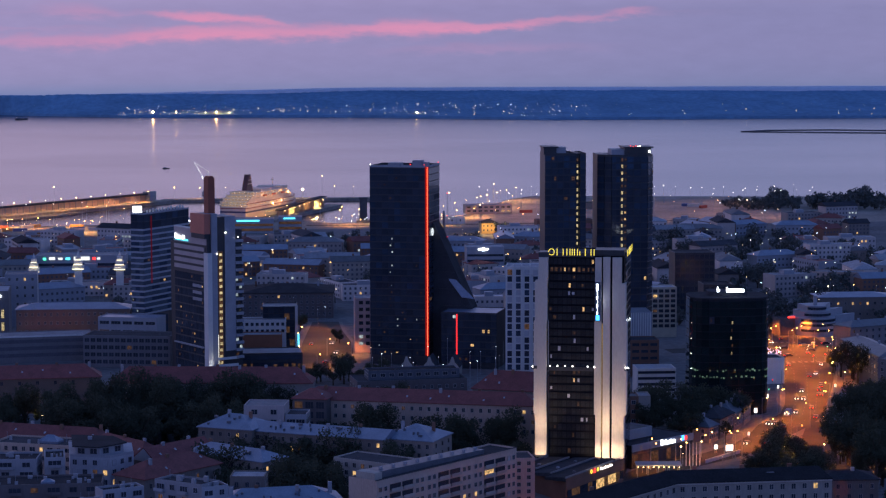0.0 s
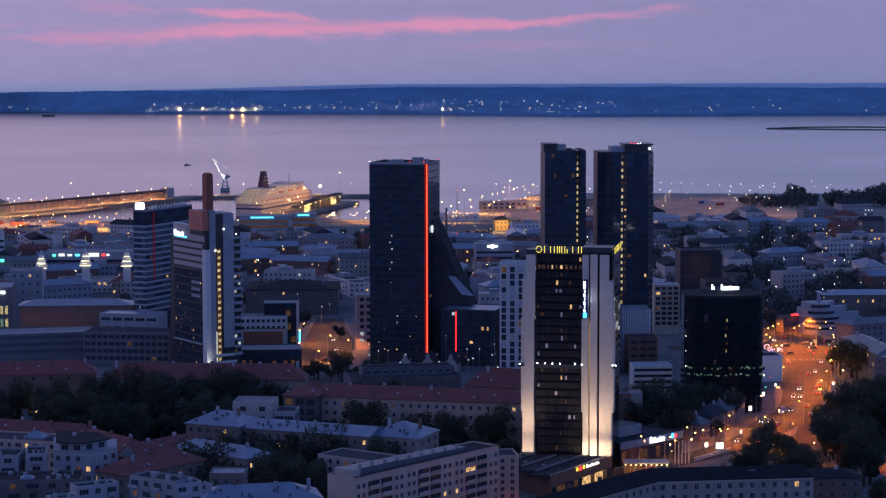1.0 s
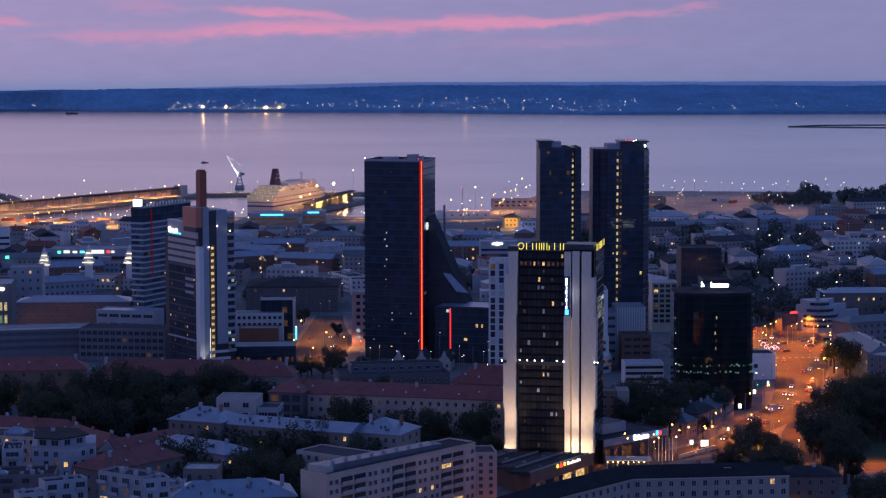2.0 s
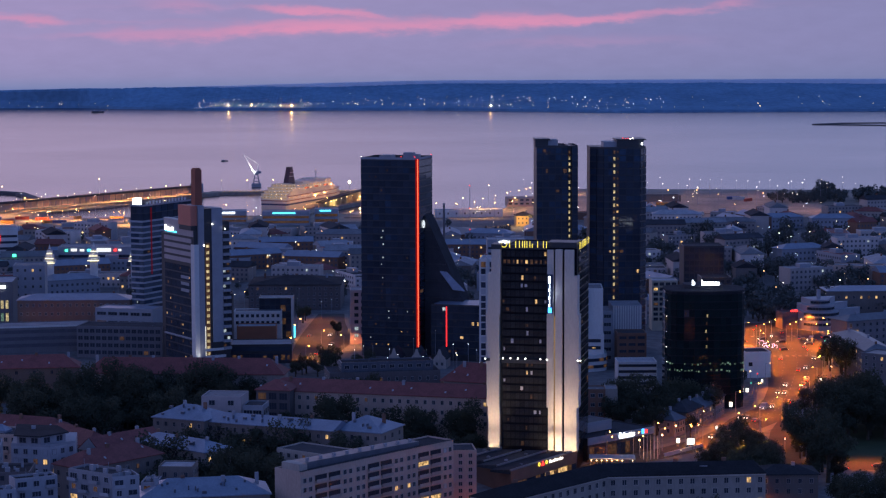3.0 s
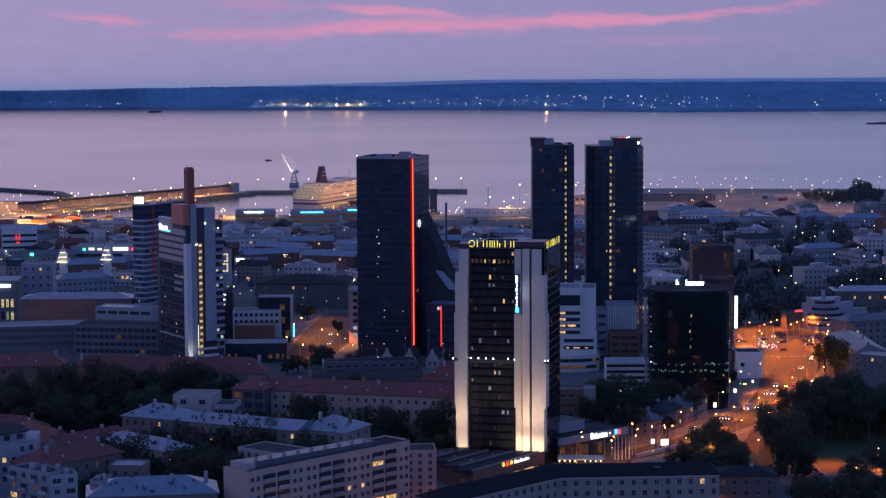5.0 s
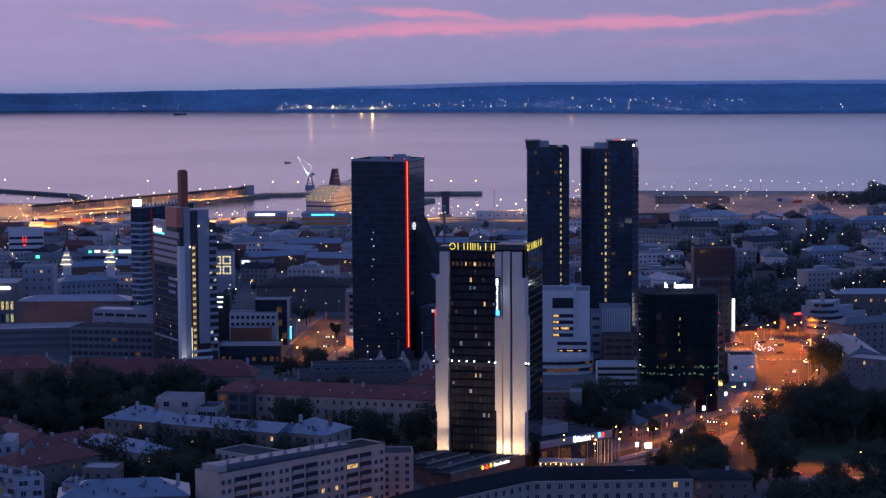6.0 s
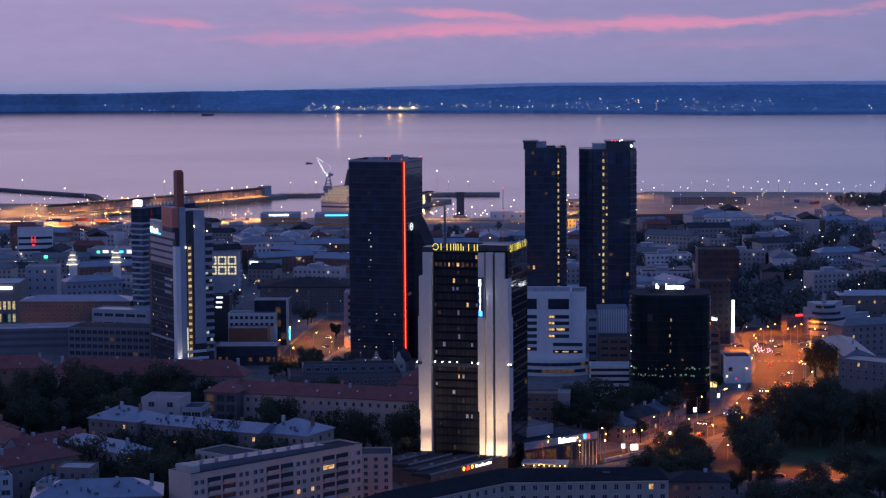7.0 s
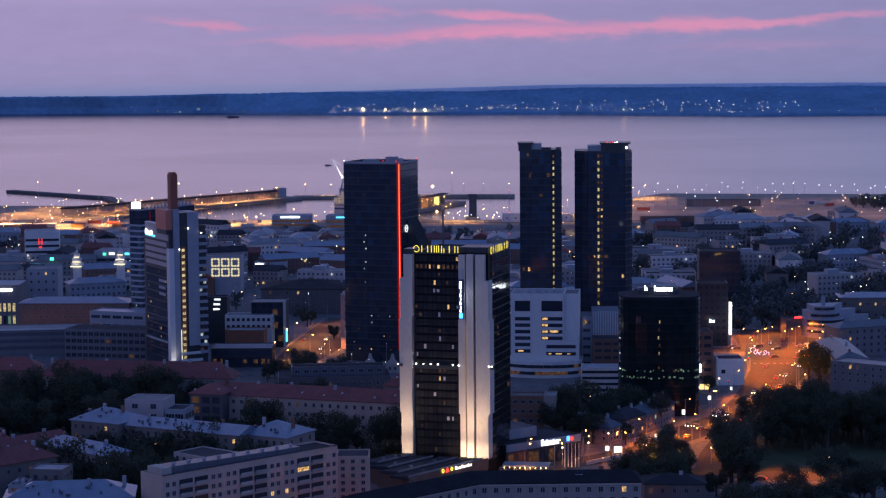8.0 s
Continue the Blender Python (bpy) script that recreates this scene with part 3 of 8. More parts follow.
# ---- towers ----
def fin(parent, x0, x1, y0, y1, steps, name="fin"):
    """A stepped concrete fin: steps of (z0, z1, grow on the left, grow on the right)."""
    bm = bmesh.new()
    left, right = [], []
    for z0, z1, gl, gr in steps:
        left += [(x0 - gl, z0), (x0 - gl, z1)]
        right += [(x1 + gr, z0), (x1 + gr, z1)]
    out = []
    for q in right + left[::-1]:
        if not out or abs(out[-1][0] - q[0]) + abs(out[-1][1] - q[1]) > 1e-4:
            out.append(q)
    profile(bm, out, y0, y1)
    bmesh.ops.recalc_face_normals(bm, faces=bm.faces[:])
    return part(name, bm, CONCRETE, parent, "pale ribbed concrete, floodlit from below")


def ring(bm, c, r, t, d, n=20):
    """An upright ring in the xz plane."""
    out = []
    for y in (-d, 0):
        for rr in (r, r - t):
            out.append([bm.verts.new((c[0] + math.cos(k * math.tau / n) * rr * 0.92, c[1] + y, c[2] + math.sin(k * math.tau / n) * rr)) for k in range(n)])
    for k in range(n):
        j = (k + 1) % n
        bm.faces.new((out[0][k], out[0][j], out[1][j], out[1][k]))
        bm.faces.new((out[2][j], out[2][k], out[3][k], out[3][j]))
        bm.faces.new((out[0][j], out[0][k], out[2][k], out[2][j]))
        bm.faces.new((out[1][k], out[1][j], out[3][j], out[3][k]))


def hotel_sign(parent, x, y, z, length, h, angle, t=0.0, thin=0.12):
    """Plain yellow lit shapes in a row: a ring, then groups of thin upright bars."""
    c, s = math.cos(radians(angle)), math.sin(radians(angle))
    step = length / 7
    t = t or h * 0.085
    for k, bars in enumerate(((), (0.1,), (0.0, 0.55), (0.0, 0.33, 0.66), (0.1, 0.45), (0.25,), (0.1, 0.55))):
        m = pose(x + c * step * k, y + s * step * k, z, 0, 0, angle)
        if not bars:
            bm = bmesh.new()
            ring(bm, (step * 0.31, 0, h / 2), h / 2, t, thin)
            part("sign_ring", bm, YELLOW_SIGN, parent, "yellow lit sign ring", m=m)
        for q, u in enumerate(bars):
            bm = bmesh.new()
            box(bm, step * u, step * u + t, -thin, 0, 0, h * (0.62 if q == 1 and k == 4 else 1.0))
            part("sign_bar", bm, YELLOW_SIGN, parent, "yellow lit sign bar", m=m)


FLOOD = (1.0, 0.68, 0.38)


def hotel_tower():
    base = pose(12.4, -3.5, 0, 0, 0, -13)
    h = thing("hotel_tower", base, "tall dark glass hotel tower with pale floodlit concrete fins", "hotel")
    top = 83.0
    # core
    block(h, 5.2, 33.2, 2.4, 34, 0, top, surf("dark_spandrel", (0.006, 0.007, 0.011), 0.3, 0.2, 0.3, 2.0, spec=0.08), roof=ROOF_DARK)
    steps_l = [(8.5, 24, -0.4, -0.25), (24, 58.6, 0.15, -0.4), (58.6, 73.5, -0.25, -0.1), (73.5, 82.3, -1.7, 0.1)]
    fin(h, 0, 5.0, 0, 6, steps_l)
    steps_m = [(8.0, 24, -0.3, 0), (24, 58.6, 0.2, 0), (58.6, 82.4, 0.0, 0)]
    fin(h, 22.5, 24.9, 0.5, 6, steps_m)
    fin(h, 25.5, 28.1, 0, 6, [(7.5, 82.6, 0, 0)])
    steps_r = [(7.5, 24, 0, -0.5), (24, 58.6, 0, 0.25), (58.6, 73.0, 0, -0.3), (73.0, 82.5, 0, -1.7)]
    fin(h, 28.9, 34.0, 0.2, 6, steps_r)
    # front glazing: ten bays, 24 floors
    cols, rows = 10, 25
    rnd = random.Random(4)

    def front(i, j):
        if j == 23:
            return WARM if rnd.random() < 0.3 else DIM
        if j == 11:
            return BLACK_GLASS
        r = rnd.random()
        if r < 0.012:
            return WARM
        if r < 0.055:
            return BLIND
        return DIM if r < 0.10 else BLACK_GLASS

    glazing(h, (5.1, 2.3), 0, 17.2, cols, 8.5, top - 0.8, rows, front, fill=(0.9, 0.78), insert=0.5, plain=BLACK_GLASS)

    def side(i, j):
        r = rnd.random()
        if j < 4:
            return DIM if r < 0.15 else (WARM if r < 0.17 else BLACK_GLASS)
        return WARM if r < 0.008 else (DIM if r < 0.04 else BLACK_GLASS)

    glazing(h, (33.3, 6.2), 90, 27, 5, 6, top - 0.8, 26, side, fill=(0.9, 0.8), insert=0.5, plain=BLACK_GLASS)
    simple_part("groove_light", h, glow("amber_groove", (1.0, 0.62, 0.22), 0.45), (25.08, 25.3, 1.0, 1.2, 10, 58), label="thin amber lit groove")
    # belt with lamps
    simple_part("belt", h, MULLION, (4.6, 23, 1.6, 2.4, 40.0, 41.3), (-0.9, 1.2, -0.6, 0.4, 40.9, 42.0), (33.4, 35.2, 0.2, 2.2, 40.6, 41.8), label="dark ledge with small white lamps")
    for x, y in ((5.8, 1.4), (8.6, 1.4), (11.4, 1.4), (14.2, 1.4), (19.8, 1.4), (22.4, 0.1), (-0.5, -0.8), (33.9, 0.0), (34.9, 0.1)):
        bm = bmesh.new()
        ball(bm, (x, y, 41.8), 0.24)
        part("belt_lamp", bm, LED, h)
    # roof plant and parapet
    simple_part("roof_room", h, MULLION, (22, 33, 3.5, 14, top, 85.0), (1.5, 5.4, 1.0, 8, 82.3, 84.2))
    simple_part("parapet", h, MULLION, (5.2, 22, 2.0, 2.6, top - 0.6, 84.0), (33.0, 33.6, 6.0, 33, top - 0.6, 84.0))
    hotel_sign(h, 5.4, 1.9, 83.0, 17.6, 2.5, 0)
    hotel_sign(h, 34.2, 1.8, 82.7, 27.0, 2.6, 90, 0.3, 0.05)
    # upright sign on the inner fin
    b = bmesh.new()
    box(b, 22.6, 24.6, -0.1, 0.4, 59.0, 73.5)
    board = part("sign_board", b, surf("sign_navy", (0.02, 0.035, 0.09), 0.4, 0.1), h, "dark blue upright sign board")
    for k, (dz, hh, ww) in enumerate([(11.2, 2.6, 0.9), (9.6, 1.1, 0.6), (8.1, 1.1, 0.6), (6.7, 1.0, 0.5), (5.2, 1.1, 0.6), (3.8, 1.0, 0.5), (2.5, 1.0, 0.5)]):
        b = bmesh.new()
        box(b, 23.4 - ww * 0.3 + (0.15 if k % 2 else -0.1), 23.4 + ww * 0.34, -0.25, -0.1, 59 + dz, 59 + dz + hh)
        part("sign_bar", b, WHITE_SIGN, board)
    b = bmesh.new()
    box(b, 22.9, 24.2, -0.25, -0.1, 59.3, 61.2)
    part("sign_bar", b, BLUE_SIGN, board, "blue lit square")
    # floodlights at the foot of the fins
    for x in (2.4, 23.6, 26.8, 31.4):
        b = bmesh.new()
        box(b, x - 0.4, x + 0.4, -4.4, -3.6, 8.2, 8.6)
        part("floodlight", b, MULLION, h)
        lamp("floodlight_beam", "SPOT", base @ look((x, -4.0, 8.95), (x, 0.2, 11.5)), 2300, FLOOD, 0.4, 165, 1.0)
    for x, power in ((2.4, 26000), (24.6, 17000), (30.6, 20000)):
        b = bmesh.new()
        box(b, x - 0.5, x + 0.5, -9.5, -8.5, 9.0, 9.6)
        part("floodlight", b, MULLION, h)
        lamp("floodlight_beam", "SPOT", base @ look((x, -9.0, 9.9), (x, 0.2, 40)), power, FLOOD, 0.5, 86, 1.0)
    # sign light on the fin beside the board
    lamp("sign_wash", "POINT", base @ pose(25.0, -2.6, 67), 180, (0.75, 0.88, 1.0), 0.4)
    return h


hotel_tower()


def hotel_podium():
    """The low hall before the hotel: long parallel roofs, one behind the other, a lit sign on the street edge."""
    p = thing("hotel_podium", pose(22, -44.4, 0, 0, 0, 54.5), "low dark hall with parallel roofs below the hotel", "hall")
    bm = bmesh.new()
    prism(bm, [(-6, 0.1), (39.6, 0.1), (25.6, 33.6), (14, 37.6), (11, 31)], 0, 7.3)
    part("wall", bm, BRICK, p)
    edge = surf("roof_edge_metal", (0.22, 0.21, 0.22), 0.5, 0.2, 0.3, 2.0)
    w = 8.6
    for k in range(4):
        v0, v1 = k * w, (k + 1) * w - 0.05
        a0, a1 = -6 + 0.55 * v0, 39.6 - 0.418 * v1
        bm = bmesh.new()
        profile(bm, [(0, 7.3), (w - 0.05, 7.3), (w - 0.05, 8.1), (0, 8.9)], 0, a1 - a0)
        part("roof_strip", bm, ROOF_DARK, p, m=pose(a0, v0, 0, 0, 0, 0) @ Matrix(((0, 1, 0, 0), (1, 0, 0, 0), (0, 0, 1, 0), (0, 0, 0, 1))))
        simple_part("roof_edge", p, edge, (a0 - 0.1, a1, v0 - 0.12, v0 + 0.35, 8.5, 9.05), label="grey metal roof edge")
        for q in range(1 + k % 2):
            u = a0 + (a1 - a0) * (0.25 + 0.4 * q) + k % 2
            simple_part("roof_vent", p, ROOF_MIX, (u, u + 1.0, v0 + 2.0, v0 + 3.0, 7.9, 9.2))
    simple_part("fascia", p, BRICK, (-6, 39.4, -0.25, 0.0, 4.4, 8.4))
    glazing(p, (-5, -0.05), 0, 44, 14, 0.6, 4.2, 1, [(2, WARM), (3, DIM), (3, GLASS)])
    for k, mt in enumerate((YELLOW_SIGN, RED_SIGN, YELLOW_SIGN)):
        bm = bmesh.new()
        if k == 1:
            profile(bm, [(0, 0), (2.0, 0), (1.0, 1.6)], -0.2, 0)
        else:
            ring(bm, (1.0, 0, 0.75), 0.75, 0.3, 0.2, 12)
        part("sign_shape", bm, mt, p, m=pose(11.4 + k * 2.5, -0.5, 7.2, 0, 0, 0))
    soft = glow("soft_white_sign", (1, 0.97, 0.9), 2.2)
    sign_bars(p, 19.4, -0.5, 7.3, (1.1, 0.7, 0.7, 1.1, 0.7, 0.7, 1.0, 0.7), (0.9, 1.1, 0.9, 0.5, 1.2, 1.1, 0.4, 1.2), 0.3, soft)


hotel_podium()


def city_tower():
    """The dark glass tower with a red light line on its corner."""
    c = thing("office_tower", pose(-36.8, 290.8, 0, 0, 0, -16.7), "dark glass office tower with a glowing red corner line", "office tower")
    L, D, H = 30.0, 26.0, 100.0
    block(c, 0.15, L - 0.15, 0.2, D, 0, H, MULLION, parapet=0.9, roof=ROOF_DARK)
    rnd = random.Random(9)

    def front(i, j):
        r = rnd.random()
        if i == 3 and 6 < j < 19:
            return COOL if r < 0.5 else (DIM if r < 0.7 else GLASS)
        if j in (2,):
            return WARM if r < 0.12 else (DIM if r < 0.3 else GLASS)
        if j == 0 and i < 5:
            return WARM if r < 0.3 else DIM
        if j < 7:
            return COOL if r < 0.05 else (DIM if r < 0.10 else GLASS)
        if j == 25 and i in (1, 2):
            return DIM
        return DIM if r < 0.025 else (GLASS_BLUE if r < 0.1 else GLASS)

    glazing(c, (0, 0.15), 0, L - 1.6, 9, 4.5, H - 1.2, 28, front, fill=(0.96, 0.84), jitter=0.28, insert=0.2)
    glazing(c, (L, 0.6), 90, D - 1, 2, 4.5, H - 1.2, 28, [(60, GLASS), (1, DIM)], fill=(0.96, 0.84), jitter=0.28, insert=0.5)
    simple_part("light_line", c, RED_LINE, (L - 0.5, L - 0.18, -0.3, 0.0, 5, H - 0.8), label="red glowing light line")
    simple_part("corner_strip", c, RED_DIM, (L - 1.5, L - 0.75, -0.1, 0.1, 5, H - 0.3), label="dull red lit corner strip")
    simple_part("corner_strip", c, RED_DIM, (L - 0.05, L + 0.12, -0.1, 0.9, 5, H - 0.3), label="dull red lit corner strip")
    simple_part("roof_edge", c, PANEL_GREY, (0, L, -0.05, 0.25, H - 0.9, H + 0.15), (L - 0.2, L + 0.1, 0.25, D, H - 0.9, H + 0.15))
    simple_part("roof_plant", c, PANEL_GREY, (21, 26, 4, 9, H - 0.9, H + 2.4), (26.5, 29, 3, 8, H - 0.9, H + 1.6), (8, 14, 6, 14, H - 0.9, H + 0.9))
    for x, y in ((0.3, 0.4), (L - 0.4, D - 1), (L - 2.0, 0.4), (20.5, 2)):
        b = bmesh.new()
        ball(b, (x, y, H + 0.5), 0.22)
        part("obstruction_lamp", b, RED_SIGN if x > 15 else LED, c)
    b = bmesh.new()
    disc = [Vector((L + 0.5, 7.6 + 1.7 * math.cos(a * math.tau / 14), 66.5 + 1.7 * math.sin(a * math.tau / 14))) for a in range(15)]
    for p, q in zip(disc, disc[1:]):
        tube(b, p, q, 0.3, 0.3, 5)
    tube(b, (L + 0.5, 6.9, 66.5), (L + 0.5, 8.3, 66.8), 0.35, 0.35, 5)
    part("round_sign", b, DIM_SIGN, c, "round white lit sign")
    # the sloping wing behind
    b = bmesh.new()
    profile(b, [(L + 0.2, 0), (L + 0.2, 71), (L + 2.5, 67), (L + 7, 57), (L + 12, 46), (L + 16, 37), (L + 20, 28), (L + 20, 0)], 10, 24)
    bmesh.ops.recalc_face_normals(b, faces=b.faces[:])
    part("sloping_wing", b, ROOF_DARK, c, "dark sloping glass wing")
    for k in range(7):
        z = 12 + k * 8.5
        simple_part("wing_rib", c, MULLION, (L + 0.4, L + max(1.5, 33 - 0.47 * z), 9.8, 9.98, z, z + 0.3))
    b = bmesh.new()
    b.faces.new([b.verts.new(p) for p in ((L + 15.5, 7.6, 34.0), (L + 21.8, 7.6, 33.4), (L + 11.0, 10.2, 43.2), (L + 7.4, 10.2, 43.6))])
    b.faces.new([b.verts.new(p) for p in ((L + 7.4, 10.3, 43.3), (L + 11.0, 10.3, 42.9), (L + 21.8, 7.8, 33.1), (L + 15.5, 7.8, 33.7))])
    # zinc colour paints in the sky that this glass facet reflects
    part("glass_roof", b, ROOF_BLUE, c, "sloping glass roof, sky reflection painted pale")
    # low glass wing with its own red line
    block(c, L + 8, L + 36, -6, 18, 0, 28, MULLION, parapet=0.4, roof=ROOF_BLUE)
    glazing(c, (L + 8, -6.05), 0, 28, 10, 3, 27.5, 7, [(30, GLASS), (2, DIM), (0.5, COOL), (0.3, WARM)], fill=(0.96, 0.88), insert=0.5)
    simple_part("light_line", c, glow("red_line_low", (1, 0.03, 0.04), 1.6), (L + 15.6, L + 16.2, -6.4, -6.2, 7, 27), label="red glowing light line")


city_tower()


def twin_tower_slim():
    t = thing("high_rise_tower", pose(51.0, 289, 0), "slim dark high-rise with one column of lit windows", "tower", "twin towers")
    H = 105.6
    block(t, 0.2, 15.9, 0.2, 22, 0, H, MULLION, parapet=0.8, roof=ROOF_DARK)
    block(t, 17.9, 20.9, 0.2, 22, 0, H, MULLION, parapet=0.8)
    block(t, 15.9, 17.9, 2.6, 22, 0, H - 0.3, MULLION, parapet=0.0)
    rnd = random.Random(21)

    def front(i, j):
        r = rnd.random()
        if j == 12 and i in (1,):
            return WARM
        return DIM if r < 0.03 else (COOL if r < 0.04 else GLASS_BLUE if r < 0.3 else GLASS)

    glazing(t, (0.1, 0.15), 0, 15.8, 5, 4, H - 1, 30, front, fill=(0.9, 0.8), jitter=0.4, insert=0.5)
    glazing(t, (17.9, 0.15), 0, 3.0, 1, 4, H - 1, 30, [(20, GLASS), (1, GLASS_BLUE)], fill=(0.9, 0.8))
    glazing(t, (15.95, 2.55), 0, 1.9, 1, 4, H - 2, 33, lambda i, j: STAIR if rnd.random() < 0.85 else DIM, fill=(0.4, 0.5), name="stair_window")
    glazing(t, (20.95, 0.3), 90, 21.5, 1, 4, H - 1, 30, [(20, GLASS), (1, DIM)], fill=(0.92, 0.8))
    simple_part("roof_room", t, MULLION, (-0.4, 6, 0.5, 14, H - 0.8, 108.2), (-0.8, 7, 0.1, 15, 108.2, 108.9))
    simple_part("roof_room", t, PANEL_GREY, (5.6, 11, 1.5, 12, H - 0.8, 108.4), label="pale roof plant room")
    for x in (0.2, 2.4, 4.2, 8.8):
        b = bmesh.new()
        tube(b, (x, 2, 108.4), (x, 2, 110.0), 0.08, 0.05, 4)
        part("antenna", b, STEEL, t)


def twin_tower_broad():
    t = thing("high_rise_tower", pose(0, 0, 0), "broad dark high-rise with chamfered corners and lit stair windows", "tower", "twin towers")
    H = 104.6
    P = [(78.4, 295), (85.0, 289), (103.3, 289), (107.0, 296), (107.0, 312), (78.4, 312)]
    b = bmesh.new()
    prism(b, [(x + (0.15 if x < 90 else -0.15), y + 0.2) for x, y in P], 0, H)
    part("wall", b, MULLION, t)
    rnd = random.Random(33)

    def face(i, j):
        r = rnd.random()
        return DIM if r < 0.02 else (WARM if r < 0.028 else GLASS_BLUE if r < 0.2 else GLASS)

    def span(a, c, cols, fn, z0=4.0, fill=(0.92, 0.84)):
        d = Vector(c) - Vector(a)
        glazing(t, a, math.degrees(math.atan2(d.y, d.x)), d.length, cols, z0, H - 0.8, 30, fn, fill=fill, jitter=0.35, insert=0.0 if cols == 1 else 0.45)

    span(P[0], P[1], 2, lambda i, j: GLASS_BLUE if rnd.random() < 0.15 else GLASS)
    span(P[1], (89.2, 289), 2, face)
    span((92.6, 289), P[2], 3, lambda i, j: (WARM if rnd.random() < 0.12 else DIM if rnd.random() < 0.3 else GLASS) if j < 5 else face(i, j))
    span(P[2], P[3], 2, lambda i, j: GLASS_BLUE if rnd.random() < 0.2 else GLASS)
    span((89.4, 288.9), (91.0, 288.9), 1, lambda i, j: (STAIR if rnd.random() < 0.75 else DIM) if j > 3 else GLASS, fill=(0.55, 0.48))
    span((91.3, 288.9), (92.4, 288.9), 1, lambda i, j: (DIM if rnd.random() < 0.7 else WARM) if j > 8 else GLASS, fill=(0.7, 0.3))
    simple_part("roof_room", t, PANEL_GREY, (85.0, 91.6, 291, 304, H, 107.2), label="pale roof plant room")
    simple_part("roof_room", t, MULLION, (91.6, 105.0, 290, 306, H, 108.0), (91.0, 106.2, 289.6, 307, 108.0, 108.6))
    simple_part("roof_sign", t, WHITE_SIGN, (103.7, 104.4, 289.2, 289.5, 105.6, 106.8), label="white lit sign panel")
    for k, x in enumerate((94.5, 96.0, 97.2, 98.4, 99.5)):
        b = bmesh.new()
        ball(b, (x, 290, 109.0 - 0.3 * (k % 2)), 0.24)
        part("obstruction_lamp", b, RED_SIGN if k < 3 else LED, t)


twin_tower_slim()
twin_tower_broad()


PANEL_ROSE = surf("rose_render", (0.42, 0.36, 0.36), 0.8, 0.12, 0.15, 2.0, streaky=3)


def striped_hotel():
    """The hotel with the orange cap: a striped wing, pale piers and a lit stair."""
    h = thing("high_rise_hotel", pose(-116, 239, 0, 0, 0, 30), "high-rise hotel with striped facade, pale piers and orange cap", "hotel")
    # left face runs back along +y; front along +x
    block(h, 0.2, 19, 0.6, 34, 0, 72.0, MULLION, roof=ROOF_DARK)
    block(h, 1.6, 19, 34, 41, 0, 64.5, MULLION, roof=ROOF_DARK)
    simple_part("pier", h, PANEL_WHITE, (-0.2, 2.2, -0.6, 3.4, 4, 61.5), label="pale concrete pier, lit at its foot")
    simple_part("slab", h, PANEL_GREY, (2.2, 5.2, -0.4, 12, 2, 80.2), (1.2, 2.2, 1.6, 10, 61.5, 80.2), label="tall blue-grey slab")
    simple_part("stair_shaft", h, MULLION, (5.2, 9.4, 0.2, 12, 2, 78.5))
    simple_part("slab", h, PANEL_GREY, (9.4, 15.0, -0.2, 12, 14, 78.7), label="tall blue-grey slab")
    rnd = random.Random(8)
    glazing(h, (5.9, 0.15), 0, 2.4, 1, 7, 62, 18, lambda i, j: STAIR, fill=(0.62, 0.42), name="stair_window")
    simple_part("stair_back", h, DIM, (6.0, 8.2, 0.06, 0.19, 7, 62), label="dimly lit stair glazing")
    simple_part("light_strip", h, glow("cool_strip", (1, 0.95, 0.8), 1.4), (5.35, 5.6, -0.15, 0.1, 2.5, 22))
    # striped upper floors of the left wing
    for k in range(4):
        z = 52.4 + k * 3.2
        simple_part("band", h, PANEL_ROSE, (-0.25, 0.15, 3.2, 33.8, z, z + 2.0))
    simple_part("band", h, PANEL_ROSE, (-0.25, 0.15, 1.0, 33.8, 65.2, 72.2), label="pale upper wall that carries the sign")
    simple_part("roof_edge", h, PANEL_WHITE, (-0.3, 2.0, 0.6, 33.8, 72.2, 72.6))
    glazing(h, (0.1, 33.8), -90, 30, 11, 4, 51, 12, lambda i, j: WARM if rnd.random() < 0.06 else (DIM if rnd.random() < 0.12 else GLASS), fill=(0.9, 0.82), jitter=0.4, insert=0.3)
    for k in range(3):
        simple_part("band", h, PANEL_GREY, (-0.22, 0.12, 6, 15, 38 + k * 3.2, 39.4 + k * 3.2))
    simple_part("ledge", h, PANEL_GREY, (-1.2, 0.1, 3, 33, 15.6, 16.2))
    # balcony bands on the right
    for k in range(17):
        z = 10 + k * 3.5
        simple_part("balcony", h, PANEL_GREY, (15.0, 19.0, -0.9, 0.6, z, z + 1.3))
    for k in range(3):
        simple_part("band", h, PANEL_WHITE, (5.2, 16, -0.5, 0.2, 3 + k * 3.4, 4.2 + k * 3.4))
    windows(h, (15, 0.55), 0, 4, 2, 10, 68, 16, (1.3, 1.5), [(8, GLASS), (1, DIM), (0.5, COOL)], MULLION)
    # orange cap and orange stack
    simple_part("cap", h, ORANGE, (-1.4, 2.0, 0.5, 14.5, 70.6, 80.0), label="orange square panel")
    simple_part("cap_base", h, MULLION, (-1.2, 2.0, 0.6, 14, 68.3, 70.6))
    b = bmesh.new()
    box(b, 2.4, 5.9, 3.0, 7.4, 80.2, 97.2)
    box(b, 2.9, 5.4, 3.4, 7.0, 97.2, 97.9)
    part("chimney", b, RUST, h, "rust-red square chimney")
